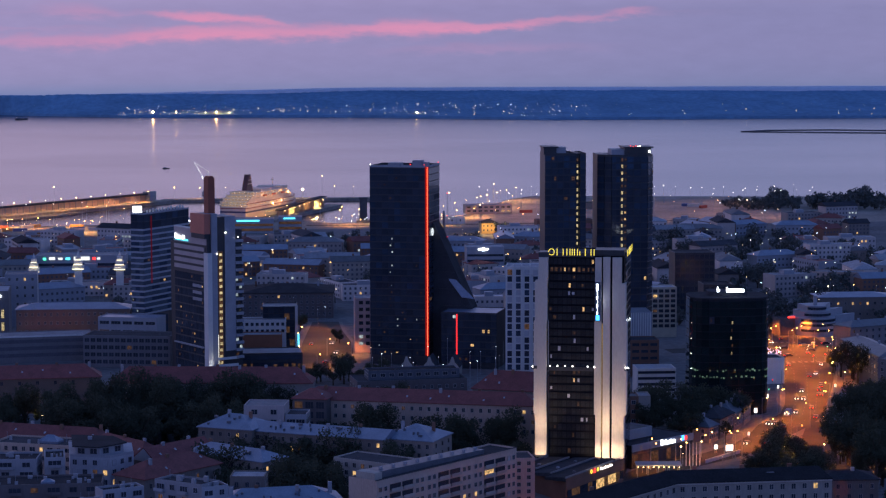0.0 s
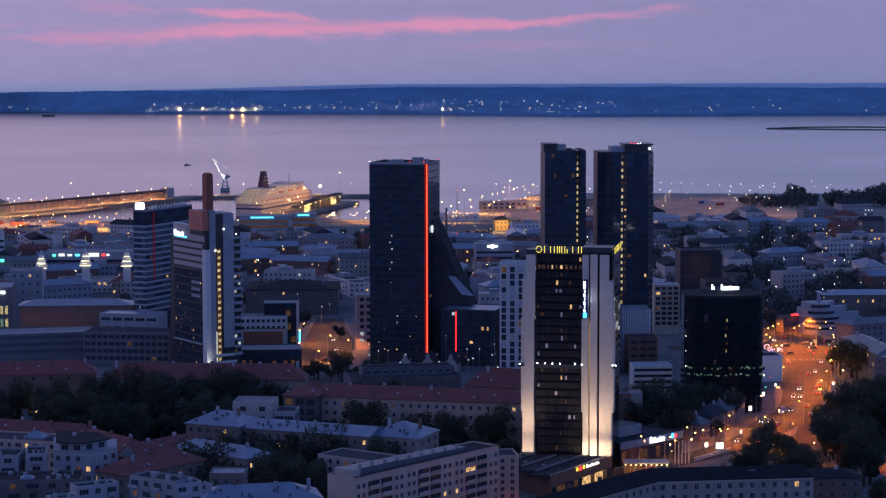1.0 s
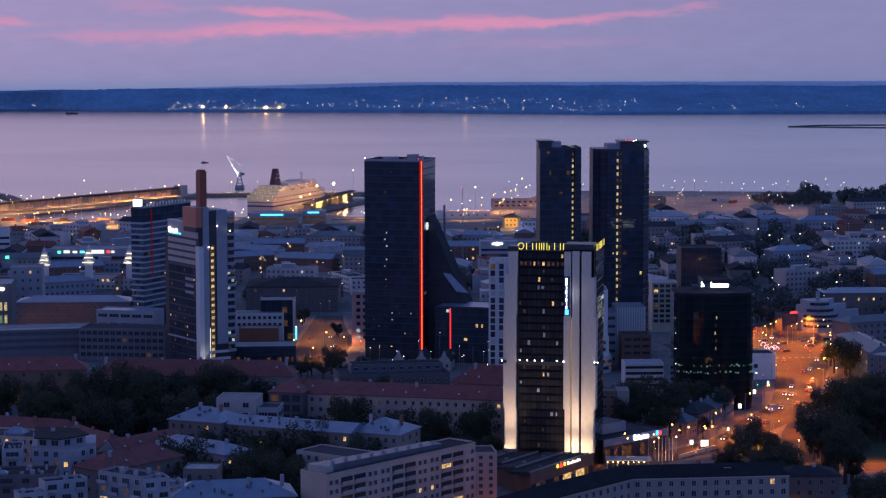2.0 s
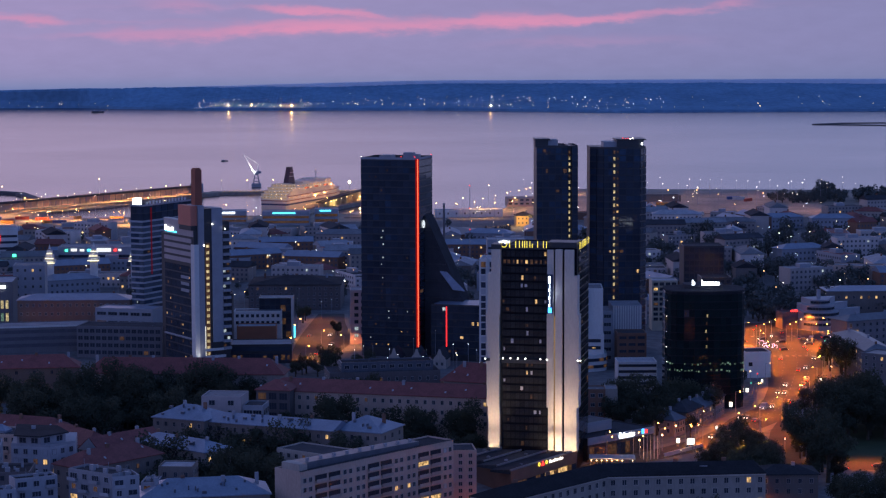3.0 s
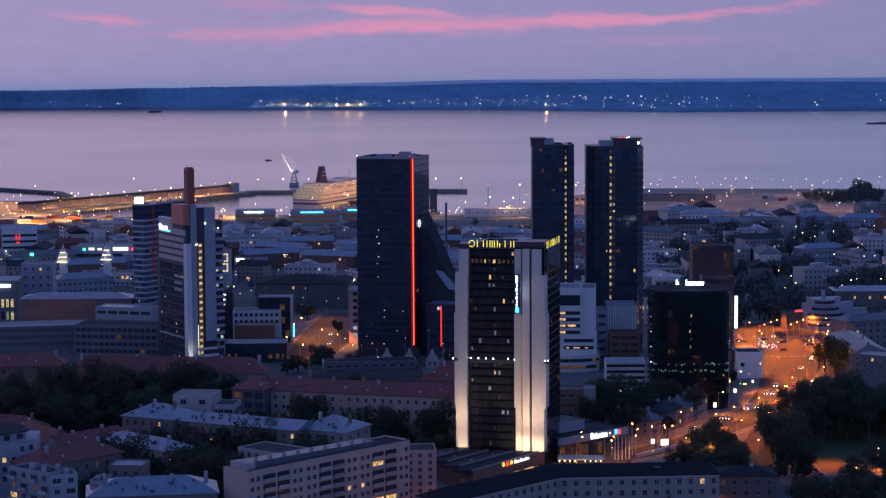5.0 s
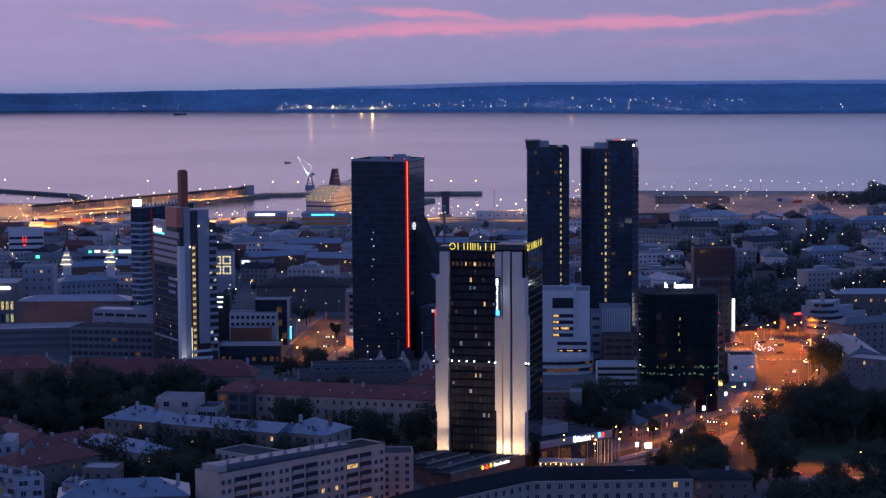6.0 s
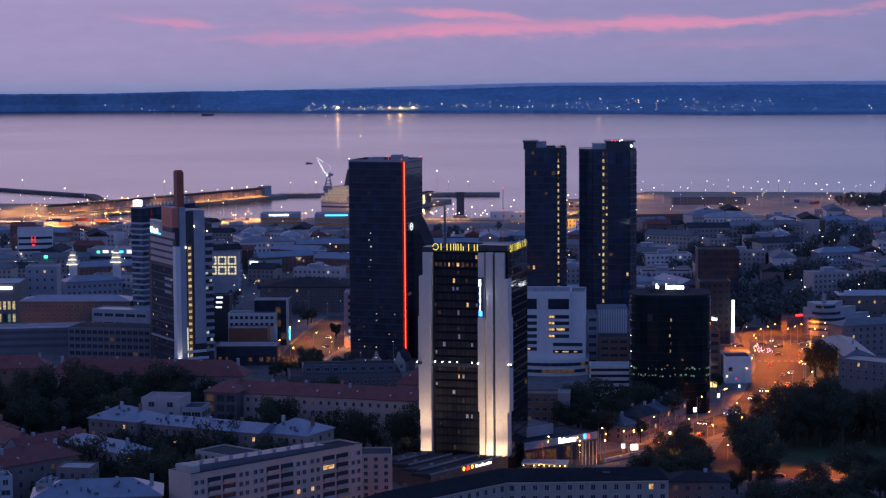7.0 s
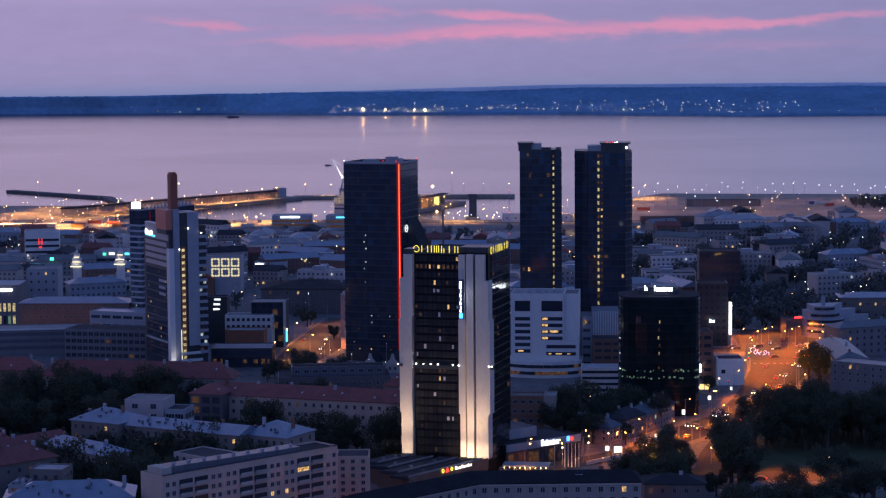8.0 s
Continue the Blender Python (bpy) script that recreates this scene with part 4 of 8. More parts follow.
    # roof sign
    sign_bars(h, -0.5, 32.0, 66.6, (2.4, 1.4, 1.6, 1.2, 1.2, 1.8), (1.6, 1.3, 1.4, 1.0, 1.2, 1.6), 0.25, WHITE_SIGN, angle=-90)
    simple_part("sign_bar", h, CYAN_SIGN, (-0.6, -0.3, 19.0, 31.8, 66.0, 66.6), label="blue lit line")
    for x, y, z in ((5.0, -0.6, 61), (9.6, -0.4, 71), (16, -1, 68.5)):
        b = bmesh.new()
        ball(b, (x, y, z), 0.3)
        part("wall_lamp", b, LED, h)
    lamp("pier_light", "SPOT", pose(-116, 239, 0, 0, 0, 30) @ look((0.5, -3.2, 2.0), (1.6, -0.3, 26)), 4500, (1.0, 0.9, 0.75), 0.3, 60, 0.8)


striped_hotel()


def banded_tower():
    t = thing("bank_tower", pose(-161, 371, 0, 0, 0, -29), "banded blue-grey glass bank tower with a white lit cube on top", "office tower")
    H, W, D = 70.6, 7.8, 46.0
    block(t, 0.1, W, 0.1, D, 0, H, MULLION, roof=ROOF_DARK)
    pale = surf("pale_blue_glass", (0.085, 0.115, 0.15), 0.12, 0.3, 0.2, 2.0, rnd=0.25)
    line = surf("blue_grey_line", (0.33, 0.36, 0.41), 0.5, 0.15, 0.3, 2.0)
    glazing(t, (0, 0.05), 0, W, 3, 17, 62, 15, [(8, pale), (2, GLASS_BLUE), (0.3, COOL)], fill=(0.98, 0.62), jitter=0.3, insert=0.3)
    glazing(t, (W + 0.05, 0), 90, D, 6, 17, 62, 15, [(4, GLASS_BLUE), (14, pale), (0.3, WARM), (0.4, DIM)], fill=(0.98, 0.62), jitter=0.3, insert=0.35)
    for k in range(16):
        z = 16.4 + k * 3.0
        simple_part("band", t, line, (-0.15, W + 0.15, -0.16, 0.05, z, z + 1.0))
        simple_part("band", t, line, (W + 0.02, W + 0.16, 0.05, D, z, z + 1.0))
    glazing(t, (0, 0.05), 0, W, 2, 62.4, 70, 2, [(1, GLASS)], fill=(0.97, 0.94), jitter=0.2)
    glazing(t, (W + 0.05, 0), 90, D, 8, 62.4, 70, 2, lambda i, j: GLASS_BLUE if i in (2, 3, 5) and j else GLASS, fill=(0.97, 0.94), jitter=0.2)
    simple_part("roof_edge", t, PANEL_GREY, (-0.2, W + 0.2, -0.18, 0.15, 70.0, 70.9), (W - 0.1, W + 0.2, 0.15, D, 70.0, 70.9))
    simple_part("roof_sign", t, WHITE_SIGN, (0.8, 4.4, 1, 4, 70.9, 74.2), label="white lit cube sign")
    for k in range(13):
        simple_part("roof_post", t, PANEL_WHITE, (W - 0.6, W - 0.2, 4 + k * 3, 5.4 + k * 3, 70.9, 72.2 + 0.3 * (k % 3)))
    # red line on the glass face, set as a dull glowing strip
    simple_part("red_strip", t, glow("dull_red_strip", (0.6, 0.03, 0.08), 0.13), (W + 0.16, W + 0.3, 7.0, 8.0, 33, 69), label="dull red glowing strip")
    block(t, -1.0, W + 9, -3.5, 9, 0, 16.6, GLASS_BLUE, roof=ROOF_DARK)
    simple_part("lit_floor", t, WARM, (W + 1, W + 8.5, -3.65, -3.5, 6.5, 9.2))


banded_tower()


def round_bank():
    """The dark glass bank with rounded sides."""
    b_ = thing("bank_building", pose(113.4, 138, 0), "dark rounded glass bank building with a lit roof sign", "office building")
    H, W, n = 50.6, 17.2, 24
    pts = []
    for k in range(n):
        a = math.tau * k / n - math.pi / 2 - math.tau / n / 2
        c, s = math.cos(a), math.sin(a)
        e = 0.55
        pts.append((W * math.copysign(abs(c) ** e, c), 13 * math.copysign(abs(s) ** e, s)))
    bm = bmesh.new()
    prism(bm, pts, 0, H)
    part("wall", bm, BLACK_GLASS, b_)
    rnd = random.Random(3)
    for k in range(n):
        p, q = Vector(pts[k]), Vector(pts[(k + 1) % n])
        mid = (p + q) / 2
        if mid.y > 0:
            continue
        d = q - p
        nrm = Vector((d.y, -d.x)).normalized() * 0.06

        def f(i, j):
            r = rnd.random()
            if j == 5:
                return TEAL_GLASS
            if j == 4:
                return TEAL_GLASS
            return DIM if r < 0.02 else (WARM if r < 0.012 else TEAL_GLASS)

        glazing(b_, (p.x + nrm.x, p.y + nrm.y), math.degrees(math.atan2(d.y, d.x)), d.length, max(1, round(d.length / 3.0)), 3, H - 0.8, 14, f, fill=(0.95, 0.88), jitter=0.3, insert=0.27)
    for k in range(n):
        p, q = Vector(pts[k]), Vector(pts[(k + 1) % n])
        mid, d = (p + q) / 2, q - p
        if mid.y > -7:
            continue
        nrm = Vector((d.y, -d.x)).normalized() * 0.32
        for row in (16.6, 19.6):
            u = rnd.uniform(0.0, 0.8)
            while u < d.length - 0.5:
                w = rnd.uniform(0.3, 0.9)
                if rnd.random() < 0.62:
                    v = p + d.normalized() * (u + w / 2) + nrm
                    part("lit_window", pane_mesh(round(w, 1), rnd.choice((0.4, 0.6, 0.8)), GREEN if rnd.random() < 0.93 else COOL, 0.12), None, b_, m=pose(v.x, v.y, row + rnd.uniform(-0.3, 0.5), 0, 0, math.degrees(math.atan2(d.y, d.x))))
                u += w + rnd.uniform(0.2, 0.9)
    for j in (7, 8, 9, 10, 11):
        simple_part("lit_window", b_, STAIR if j % 2 else DIM, (-0.9 + 0.25 * (j % 3), -0.4 + 0.25 * (j % 3), -13.35, -13.2, 3 + j * 3.35, 4.2 + j * 3.35))
    for j in range(15):
        bm = bmesh.new()
        ball(bm, (-16.7, -6.4, 17.5 + j * 2.2), 0.16, 5)
        part("edge_lamp", bm, LED, b_)
    bm = bmesh.new()
    prism(bm, [(x * 1.01, y * 1.01) for x, y in pts], H, H + 0.5)
    part("roof_edge", bm, ROOF_DARK, b_)
    bm = bmesh.new()
    prism(bm, [(x * 0.5, y * 0.5 + 2) for x, y in pts], H + 0.5, H + 2.2)
    part("roof_room", bm, ROOF_DARK, b_)
    bm = bmesh.new()
    box(bm, -6.8, 7.4, -9.98, -9.86, H + 2.5, H + 2.7)
    for k in range(6):
        box(bm, -6.4 + k * 2.6, -6.25 + k * 2.6, -9.98, -9.86, H + 0.5, H + 2.5)
    crown = part("sign_frame", bm, MULLION, b_)
    sign_bars(crown, -2.3, -10.0, H + 2.7, (2.3, 1.5, 1.5, 1.7, 1.5, 1.5, 1.4), (0.5, 1.1, 1.5, 0.4, 1.1, 1.1, 0.7), 0.22, WHITE_SIGN)
    sign_bars(crown, -6.4, -10.0, H + 2.9, (2.2, 1.2), (0.5, 0.5), 0.2, WHITE_SIGN)


round_bank()


# ---- lower houses round the hotel ----
def house(name, x, y, rz, L, D, h, label, category, roof="hip", rh=4.0, wall=None, cover=None, cols=10, floors=4, z0=1.0, size=(1.1, 1.5), lit=0.06, chimneys=2, side_cols=3, cut=1.0, group="", frame_mat=None):
    """A house with its front along +x from (x, y): wall, roof, chimneys and windows on the front and both ends."""
    t = thing(name, pose(x, y, 0, 0, 0, rz), label, category, group)
    wall, cover = wall or PLASTER, cover or ROOF_RED
    if roof == "flat":
        block(t, 0, L, 0, D, 0, h, wall, roof=cover)
    else:
        bm = bmesh.new()
        box(bm, 0, L, 0, D, 0, h - 0.3)
        part("wall", bm, wall, t)
        bm = bmesh.new()
        hip_roof(bm, 0, L, 0, D, h, rh, cut)
        part("roof", bm, cover, t)
    ch = [(1 - lit, GLASS), (lit * 0.35, WARM), (lit * 0.65, DIM)]
    if cols:
        windows(t, (0.4, 0.0), 0, L - 0.8, cols, z0, h - 0.6, floors, size, ch, frame_mat)
    if side_cols and y < 280:
        if rz <= 0:
            windows(t, (L, 0.4), 90, D - 0.8, side_cols, z0, h - 0.6, floors, size, ch, frame_mat)
        else:
            windows(t, (0, D - 0.4), -90, D - 0.8, side_cols, z0, h - 0.6, floors, size, ch, frame_mat)
    rnd = random.Random(int(abs(x) * 7 + abs(y) * 3))
    if roof != "flat" and cover is ROOF_RED:
        tilt = math.degrees(math.atan2(rh, D / 2 + 0.6))
        for k in range(max(3, int(L / 9))):
            if rnd.random() < 0.45:
                continue
            f = rnd.uniform(0.3, 0.6)
            bm = bmesh.new()
            box(bm, -0.35, 0.35, -0.5, 0.5, 0.02, 0.12)
            # pale blind colour stands in for sky reflected in the glass
            part("skylight", bm, BLIND, t, "skylight with reflected sky painted pale", m=pose(L * (k + 0.5 + rnd.uniform(-0.3, 0.3)) / max(3, int(L / 9)), -0.6 + f * (D / 2 + 0.6), h + rh * f, tilt, 0, 0))
    if roof != "flat" and cover is ROOF_BLUE and y < 60:
        bm = bmesh.new()
        for k in range(int(L / 3.2)):
            f, u = rnd.uniform(0.15, 0.8), L * rnd.uniform(0.16, 0.84)
            w, hh = rnd.choice(((0.25, 0.9), (0.35, 0.6), (0.7, 0.7), (0.2, 1.2)))
            cy, cz = -0.6 + f * (D / 2 + 0.6), h + rh * f
            box(bm, u - w, u + w, cy - 0.3, cy + 0.5, cz - 0.2, cz + hh)
        part("roof_fitting", bm, ZINC_DARK, t, "small dark vents and hatches")["kind"] = "stuff"
    top = h if roof == "flat" else h + rh * 0.35
    for k in range(chimneys):
        cx, cy = L * (k + 0.5 + rnd.uniform(-0.2, 0.2)) / chimneys, D * (0.35 + 0.3 * rnd.random())
        bm = bmesh.new()
        box(bm, cx - 0.6, cx + 0.6, cy - 0.4, cy + 0.4, top - 1.0, top + rh * 0.6 + (1.0 if roof != "flat" else -1.0))
        part("chimney", bm, BRICK if rnd.random() < 0.5 else PANEL_GREY, t)
    return t


BROWN_RENDER = surf("brown_render", (0.17, 0.12, 0.10), 0.85, 0.22, 0.2, 3.0)
SLATE_RENDER = surf("slate_render", (0.172, 0.163, 0.176), 0.85, 0.2, 0.15, 2.0, streaky=3)
DARK_RENDER = surf("dark_render", (0.13, 0.115, 0.12), 0.85, 0.2, 0.15, 2.0, streaky=3)
ZINC_DARK = surf("dark_zinc_sheet", (0.105, 0.122, 0.155), 0.45, 0.25, 0.3, 1.5, metal=0.2)
FLAT_WALL_PALE = surf("pale_gable_render", (0.36, 0.36, 0.38), 0.8, 0.14, 0.2, 2.0, streaky=3)


# slab of flats in front, with balconies
def flats():
    t = thing("apartment_slab", pose(-51.8, -137, 0, 0, 0, 47), "long pale nine-storey slab of flats with dark balconies", "apartment block")
    L, D, H = 72.0, 11.4, 26.5
    block(t, 0, L, 0, D, 0, H, PLASTER_PINK, roof=ROOF_DARK, parapet=0.6)
    bm = bmesh.new()
    profile(bm, [(5, H - 0.6), (58.5, H - 0.6), (58.5, 27.4), (5, 28.2)], 3.2, 9.5)
    part("roof_room", bm, ZINC_DARK, t, "long sheet-metal roof storey")
    simple_part("roof_end", t, PLASTER, (1.5, 5, 2.0, 9.8, H - 0.6, 28.3))
    simple_part("roof_edge", t, ROOF_DARK, (-0.2, L + 0.2, -0.3, 0.4, H - 0.02, H + 0.12), label="dark sheet-metal roof edge")
    rnd = random.Random(5)
    n = 12
    w = L / n
    for j in range(8):
        z = 2.4 + j * 3.0
        for i in range(n):
            kind = (i % 4)
            if kind in (0, 3):
                me = framed_mesh(1.3, 1.4, WARM if rnd.random() < 0.07 else (BLIND if rnd.random() < 0.2 else GLASS), WINDOW_FRAME)
                part("window", me, None, t, m=pose((i + 0.3) * w, 0, z, 0, 0, 0))
                me = framed_mesh(1.3, 1.4, WARM if rnd.random() < 0.07 else GLASS, WINDOW_FRAME)
                part("window", me, None, t, m=pose((i + 0.72) * w, 0, z, 0, 0, 0))
            else:
                me = framed_mesh(w * 0.82, 1.5, WARM if rnd.random() < 0.1 else GLASS, MULLION)
                part("window", me, None, t, m=pose((i + 0.5) * w, 0, z + 0.1, 0, 0, 0))
                bm = bmesh.new()
                box(bm, (i + 0.06) * w, (i + 0.94) * w, -0.9, -0.75, z - 1.25, z - 0.3)
                box(bm, (i + 0.06) * w, (i + 0.94) * w, -0.75, 0, z - 1.25, z - 1.1)
                part("balcony", bm, PLASTER, t)
    for k in range(9):
        simple_part("roof_vent", t, PANEL_GREY, (8 + k * 6, 8.8 + k * 6, 5, 6, 27.2, 29.0 - 0.09 * k))


flats()
house("apartment_block", -5.2, -64, 4, 11.2, 13, 18.8, "pinkish plaster flats beside the long slab", "apartment block", "flat", 1, PLASTER_PINK, ROOF_DARK, 3, 7, size=(1.2, 1.3), chimneys=0)


def bent_house():
    """The long low house that bends with the street."""
    t = thing("terrace_block", pose(0, 0, 0), "long low pale house bending with the street, dark roof", "apartment block")
    pts = [(10, -156), (45.5, -118.5), (97, -115)]
    back = [(0.5, -147), (40.5, -106), (97, -102)]
    mid = [((a[0] + b[0]) / 2, (a[1] + b[1]) / 2) for a, b in zip(pts, back)]
    mid[0] = (mid[0][0] + 3, mid[0][1] + 3)
    mid[2] = (mid[2][0] - 3, mid[2][1])
    h, r = 20.3, 23.4
    for k in range(2):
        bm = bmesh.new()
        prism(bm, [pts[k], pts[k + 1], back[k + 1], back[k]], 0, h)
        part("wall", bm, PLASTER, t)
        bm = bmesh.new()
        e = 0.6
        f = [Vector((*p, h)) for p in (pts[k], pts[k + 1], back[k + 1], back[k])]
        n = (f[1] - f[0]).normalized()
        n = Vector((n.y, -n.x, 0)) * e
        v = [bm.verts.new(p) for p in (f[0] + n, f[1] + n, f[2] - n, f[3] - n)]
        w = [bm.verts.new((p.co.x, p.co.y, h + 0.3)) for p in v]
        a, b = bm.verts.new((*mid[k], r)), bm.verts.new((*mid[k + 1], r))
        for q in range(4):
            bm.faces.new((v[q], v[(q + 1) % 4], w[(q + 1) % 4], w[q]))
        bm.faces.new((w[0], w[1], b, a))
        bm.faces.new((w[2], w[3], a, b))
        bm.faces.new((w[1], w[2], b))
        bm.faces.new((w[3], w[0], a))
        bm.faces.new(v[::-1])
        part("roof", bm, TAR, t)
        d = f[1] - f[0]
        ang = math.degrees(math.atan2(d.y, d.x))
        windows(t, pts[k], ang, d.length, round(d.length / 3.6), 9.9, h - 0.3, 3, (1.35, 1.7), [(60, GLASS), (4, BLIND), (1, WARM), (2, DIM)], PLASTER)
        bm = bmesh.new()
        box(bm, 0, d.length, -0.35, 0, h - 0.5, h - 0.05)
        part("cornice", bm, PLASTER, t, m=pose(*pts[k], 0, 0, 0, ang))
        for q in range(3 if k else 2):
            p = Vector(mid[k]).lerp(Vector(mid[k + 1]), (q + 0.6) / 3.2)
            simple_part("chimney", t, BRICK, (p.x - 0.7, p.x + 0.7, p.y + 0.6, p.y + 1.5, r - 1.2, r + 0.9))
    simple_part("roof_hatch", t, PANEL_GREY, (76, 78.5, -112.6, -111.0, 21.2, 22.4), label="pale roof hatch")


bent_house()
house("apartment_house", -75, 68, -16, 98, 14, 19.2, "long pink plaster house with a low red roof", "apartment block", wall=PLASTER_PINK, cols=28, floors=3, z0=7, rh=4.2, lit=0.05, chimneys=6)
house("apartment_house", -154, 127, -6, 86, 14, 17.5, "long house under a steep red tiled roof behind trees", "apartment block", wall=PLASTER_DIM, frame_mat=PLASTER_DIM, cols=0, floors=1, z0=13.5, rh=6, chimneys=7, side_cols=0)
house("apartment_house", -230, 150, 6, 70, 14, 15.5, "old brown house with a dull red roof behind trees", "apartment block", wall=BROWN_RENDER, frame_mat=BROWN_RENDER, cols=9, floors=1, z0=12, rh=5, chimneys=5, side_cols=0)
house("school_wing", -112, 3.5, -25.7, 22, 17, 19.8, "wing with a pale blue metal hipped roof", "school building", wall=PLASTER_DIM, frame_mat=PLASTER_DIM, cover=ROOF_BLUE, cols=6, floors=3, z0=9, rh=4.2, chimneys=2)
house("school_building", -95, -1, -25.7, 56, 14, 19, "long building with a pale blue metal roof", "school building", wall=PLASTER_DIM, frame_mat=PLASTER_DIM, cover=ROOF_BLUE, cols=16, floors=3, z0=8, rh=2.6, chimneys=3, lit=0.1, cut=0.0)
house("school_wing", -45, -18.5, -25.7, 20, 19, 18.4, "wing with a pale blue metal hipped roof", "school building", wall=PLASTER_DIM, frame_mat=PLASTER_DIM, cover=ROOF_BLUE, cols=6, floors=3, z0=8, rh=4.4, chimneys=2)
house("studio_house", -95.5, 23, -8, 15.5, 14, 24.2, "pale mauve cubic house with an overhanging flat roof", "house", "flat", 1, PANEL_ROSE, ROOF_MIX, 2, 3, z0=12, size=(2.2, 1.8), chimneys=1, side_cols=0)
house("studio_house", -79.8, 21, -8, 8, 12, 20.8, "grey flat-roofed house with glazed upper floor", "house", "flat", 1, PANEL_GREY, ROOF_DARK, 2, 4, size=(3.2, 2.2), lit=0.0, chimneys=1)
house("apartment_wing", -76.9, 61.6, -16, 14, 12, 20.4, "dark glazed end wing under a red hipped roof", "apartment block", wall=DARK_RENDER, frame_mat=DARK_RENDER, cols=3, floors=3, z0=8, rh=3.4, size=(3.2, 2.6), lit=0.12, chimneys=0, side_cols=0)
house("villa", -196, 30, -22, 52, 13, 12.6, "old house under a dark red tiled roof with skylights", "house", wall=PLASTER_DIM, frame_mat=PLASTER_DIM, cols=6, floors=2, rh=4.6, chimneys=4, side_cols=0)
house("villa", -114.9, -35.6, -41, 36, 12.6, 18, "pale house with a blue metal hipped roof", "house", wall=PLASTER_DIM, frame_mat=PLASTER_DIM, cover=ROOF_BLUE, cols=9, floors=4, rh=3, chimneys=3)
house("villa", -153, -8, -52, 36, 12, 16, "house with a dull red tiled roof behind white flats", "house", wall=PLASTER_DIM, frame_mat=PLASTER_DIM, cols=8, floors=4, rh=4.2, chimneys=3)
gabled = house("villa", -124.3, -51.6, 46, 28, 12, 17, "house with a red tiled roof, skylights and a pale gable", "house", wall=PLASTER_DIM, frame_mat=PLASTER_DIM, cols=7, floors=4, rh=4.6, chimneys=2, cut=0.0)
bm = bmesh.new()
profile(bm, [(0, 16.7), (12, 16.7), (6, 21.2)], 0, 0.25)
part("gable", bm, FLAT_WALL_PALE, gabled, "pale rendered gable", m=pose(-0.66, 12, 0, 0, 0, -90))
house("villa", -125.9, -89.7, 48, 36, 14.5, 18.7, "house with a broad red tiled roof and dark skylights", "house", wall=PLASTER_DIM, frame_mat=PLASTER_DIM, cols=8, floors=4, rh=4.4, chimneys=3)
house("town_house", -101, -141, 9, 40, 18, 19.4, "broad house with a blue-grey metal roof", "house", wall=PLASTER_DIM, frame_mat=PLASTER_DIM, cover=ROOF_BLUE, cols=10, floors=5, rh=4.2, chimneys=4)
house("apartment_block", -97.4, -121.5, -6, 11, 10, 25.6, "narrow dark block behind the broad blue roof", "apartment block", "flat", 1, PLASTER_DIM, ROOF_MIX, 3, 6, chimneys=2, frame_mat=PLASTER_DIM)
house("apartment_block", -63.2, -53.8, -38, 42, 14, 18.4, "beige plaster block with a dark flat roof", "apartment block", "flat", 1, PLASTER, ROOF_DARK, 12, 6, size=(1.3, 1.5), chimneys=3)
house("low_annex", 98.5, -93, 0, 20, 13, 15.5, "low dark annex half hidden by trees", "annex", wall=PLASTER_DIM, cover=ROOF_DARK, cols=5, floors=4, rh=2.2, chimneys=1, frame_mat=PLASTER_DIM)
FLAT_WALL = surf("blue_white_render", (0.33, 0.333, 0.37), 0.8, 0.14, 0.2, 2.0, rnd=0.25, streaky=3)


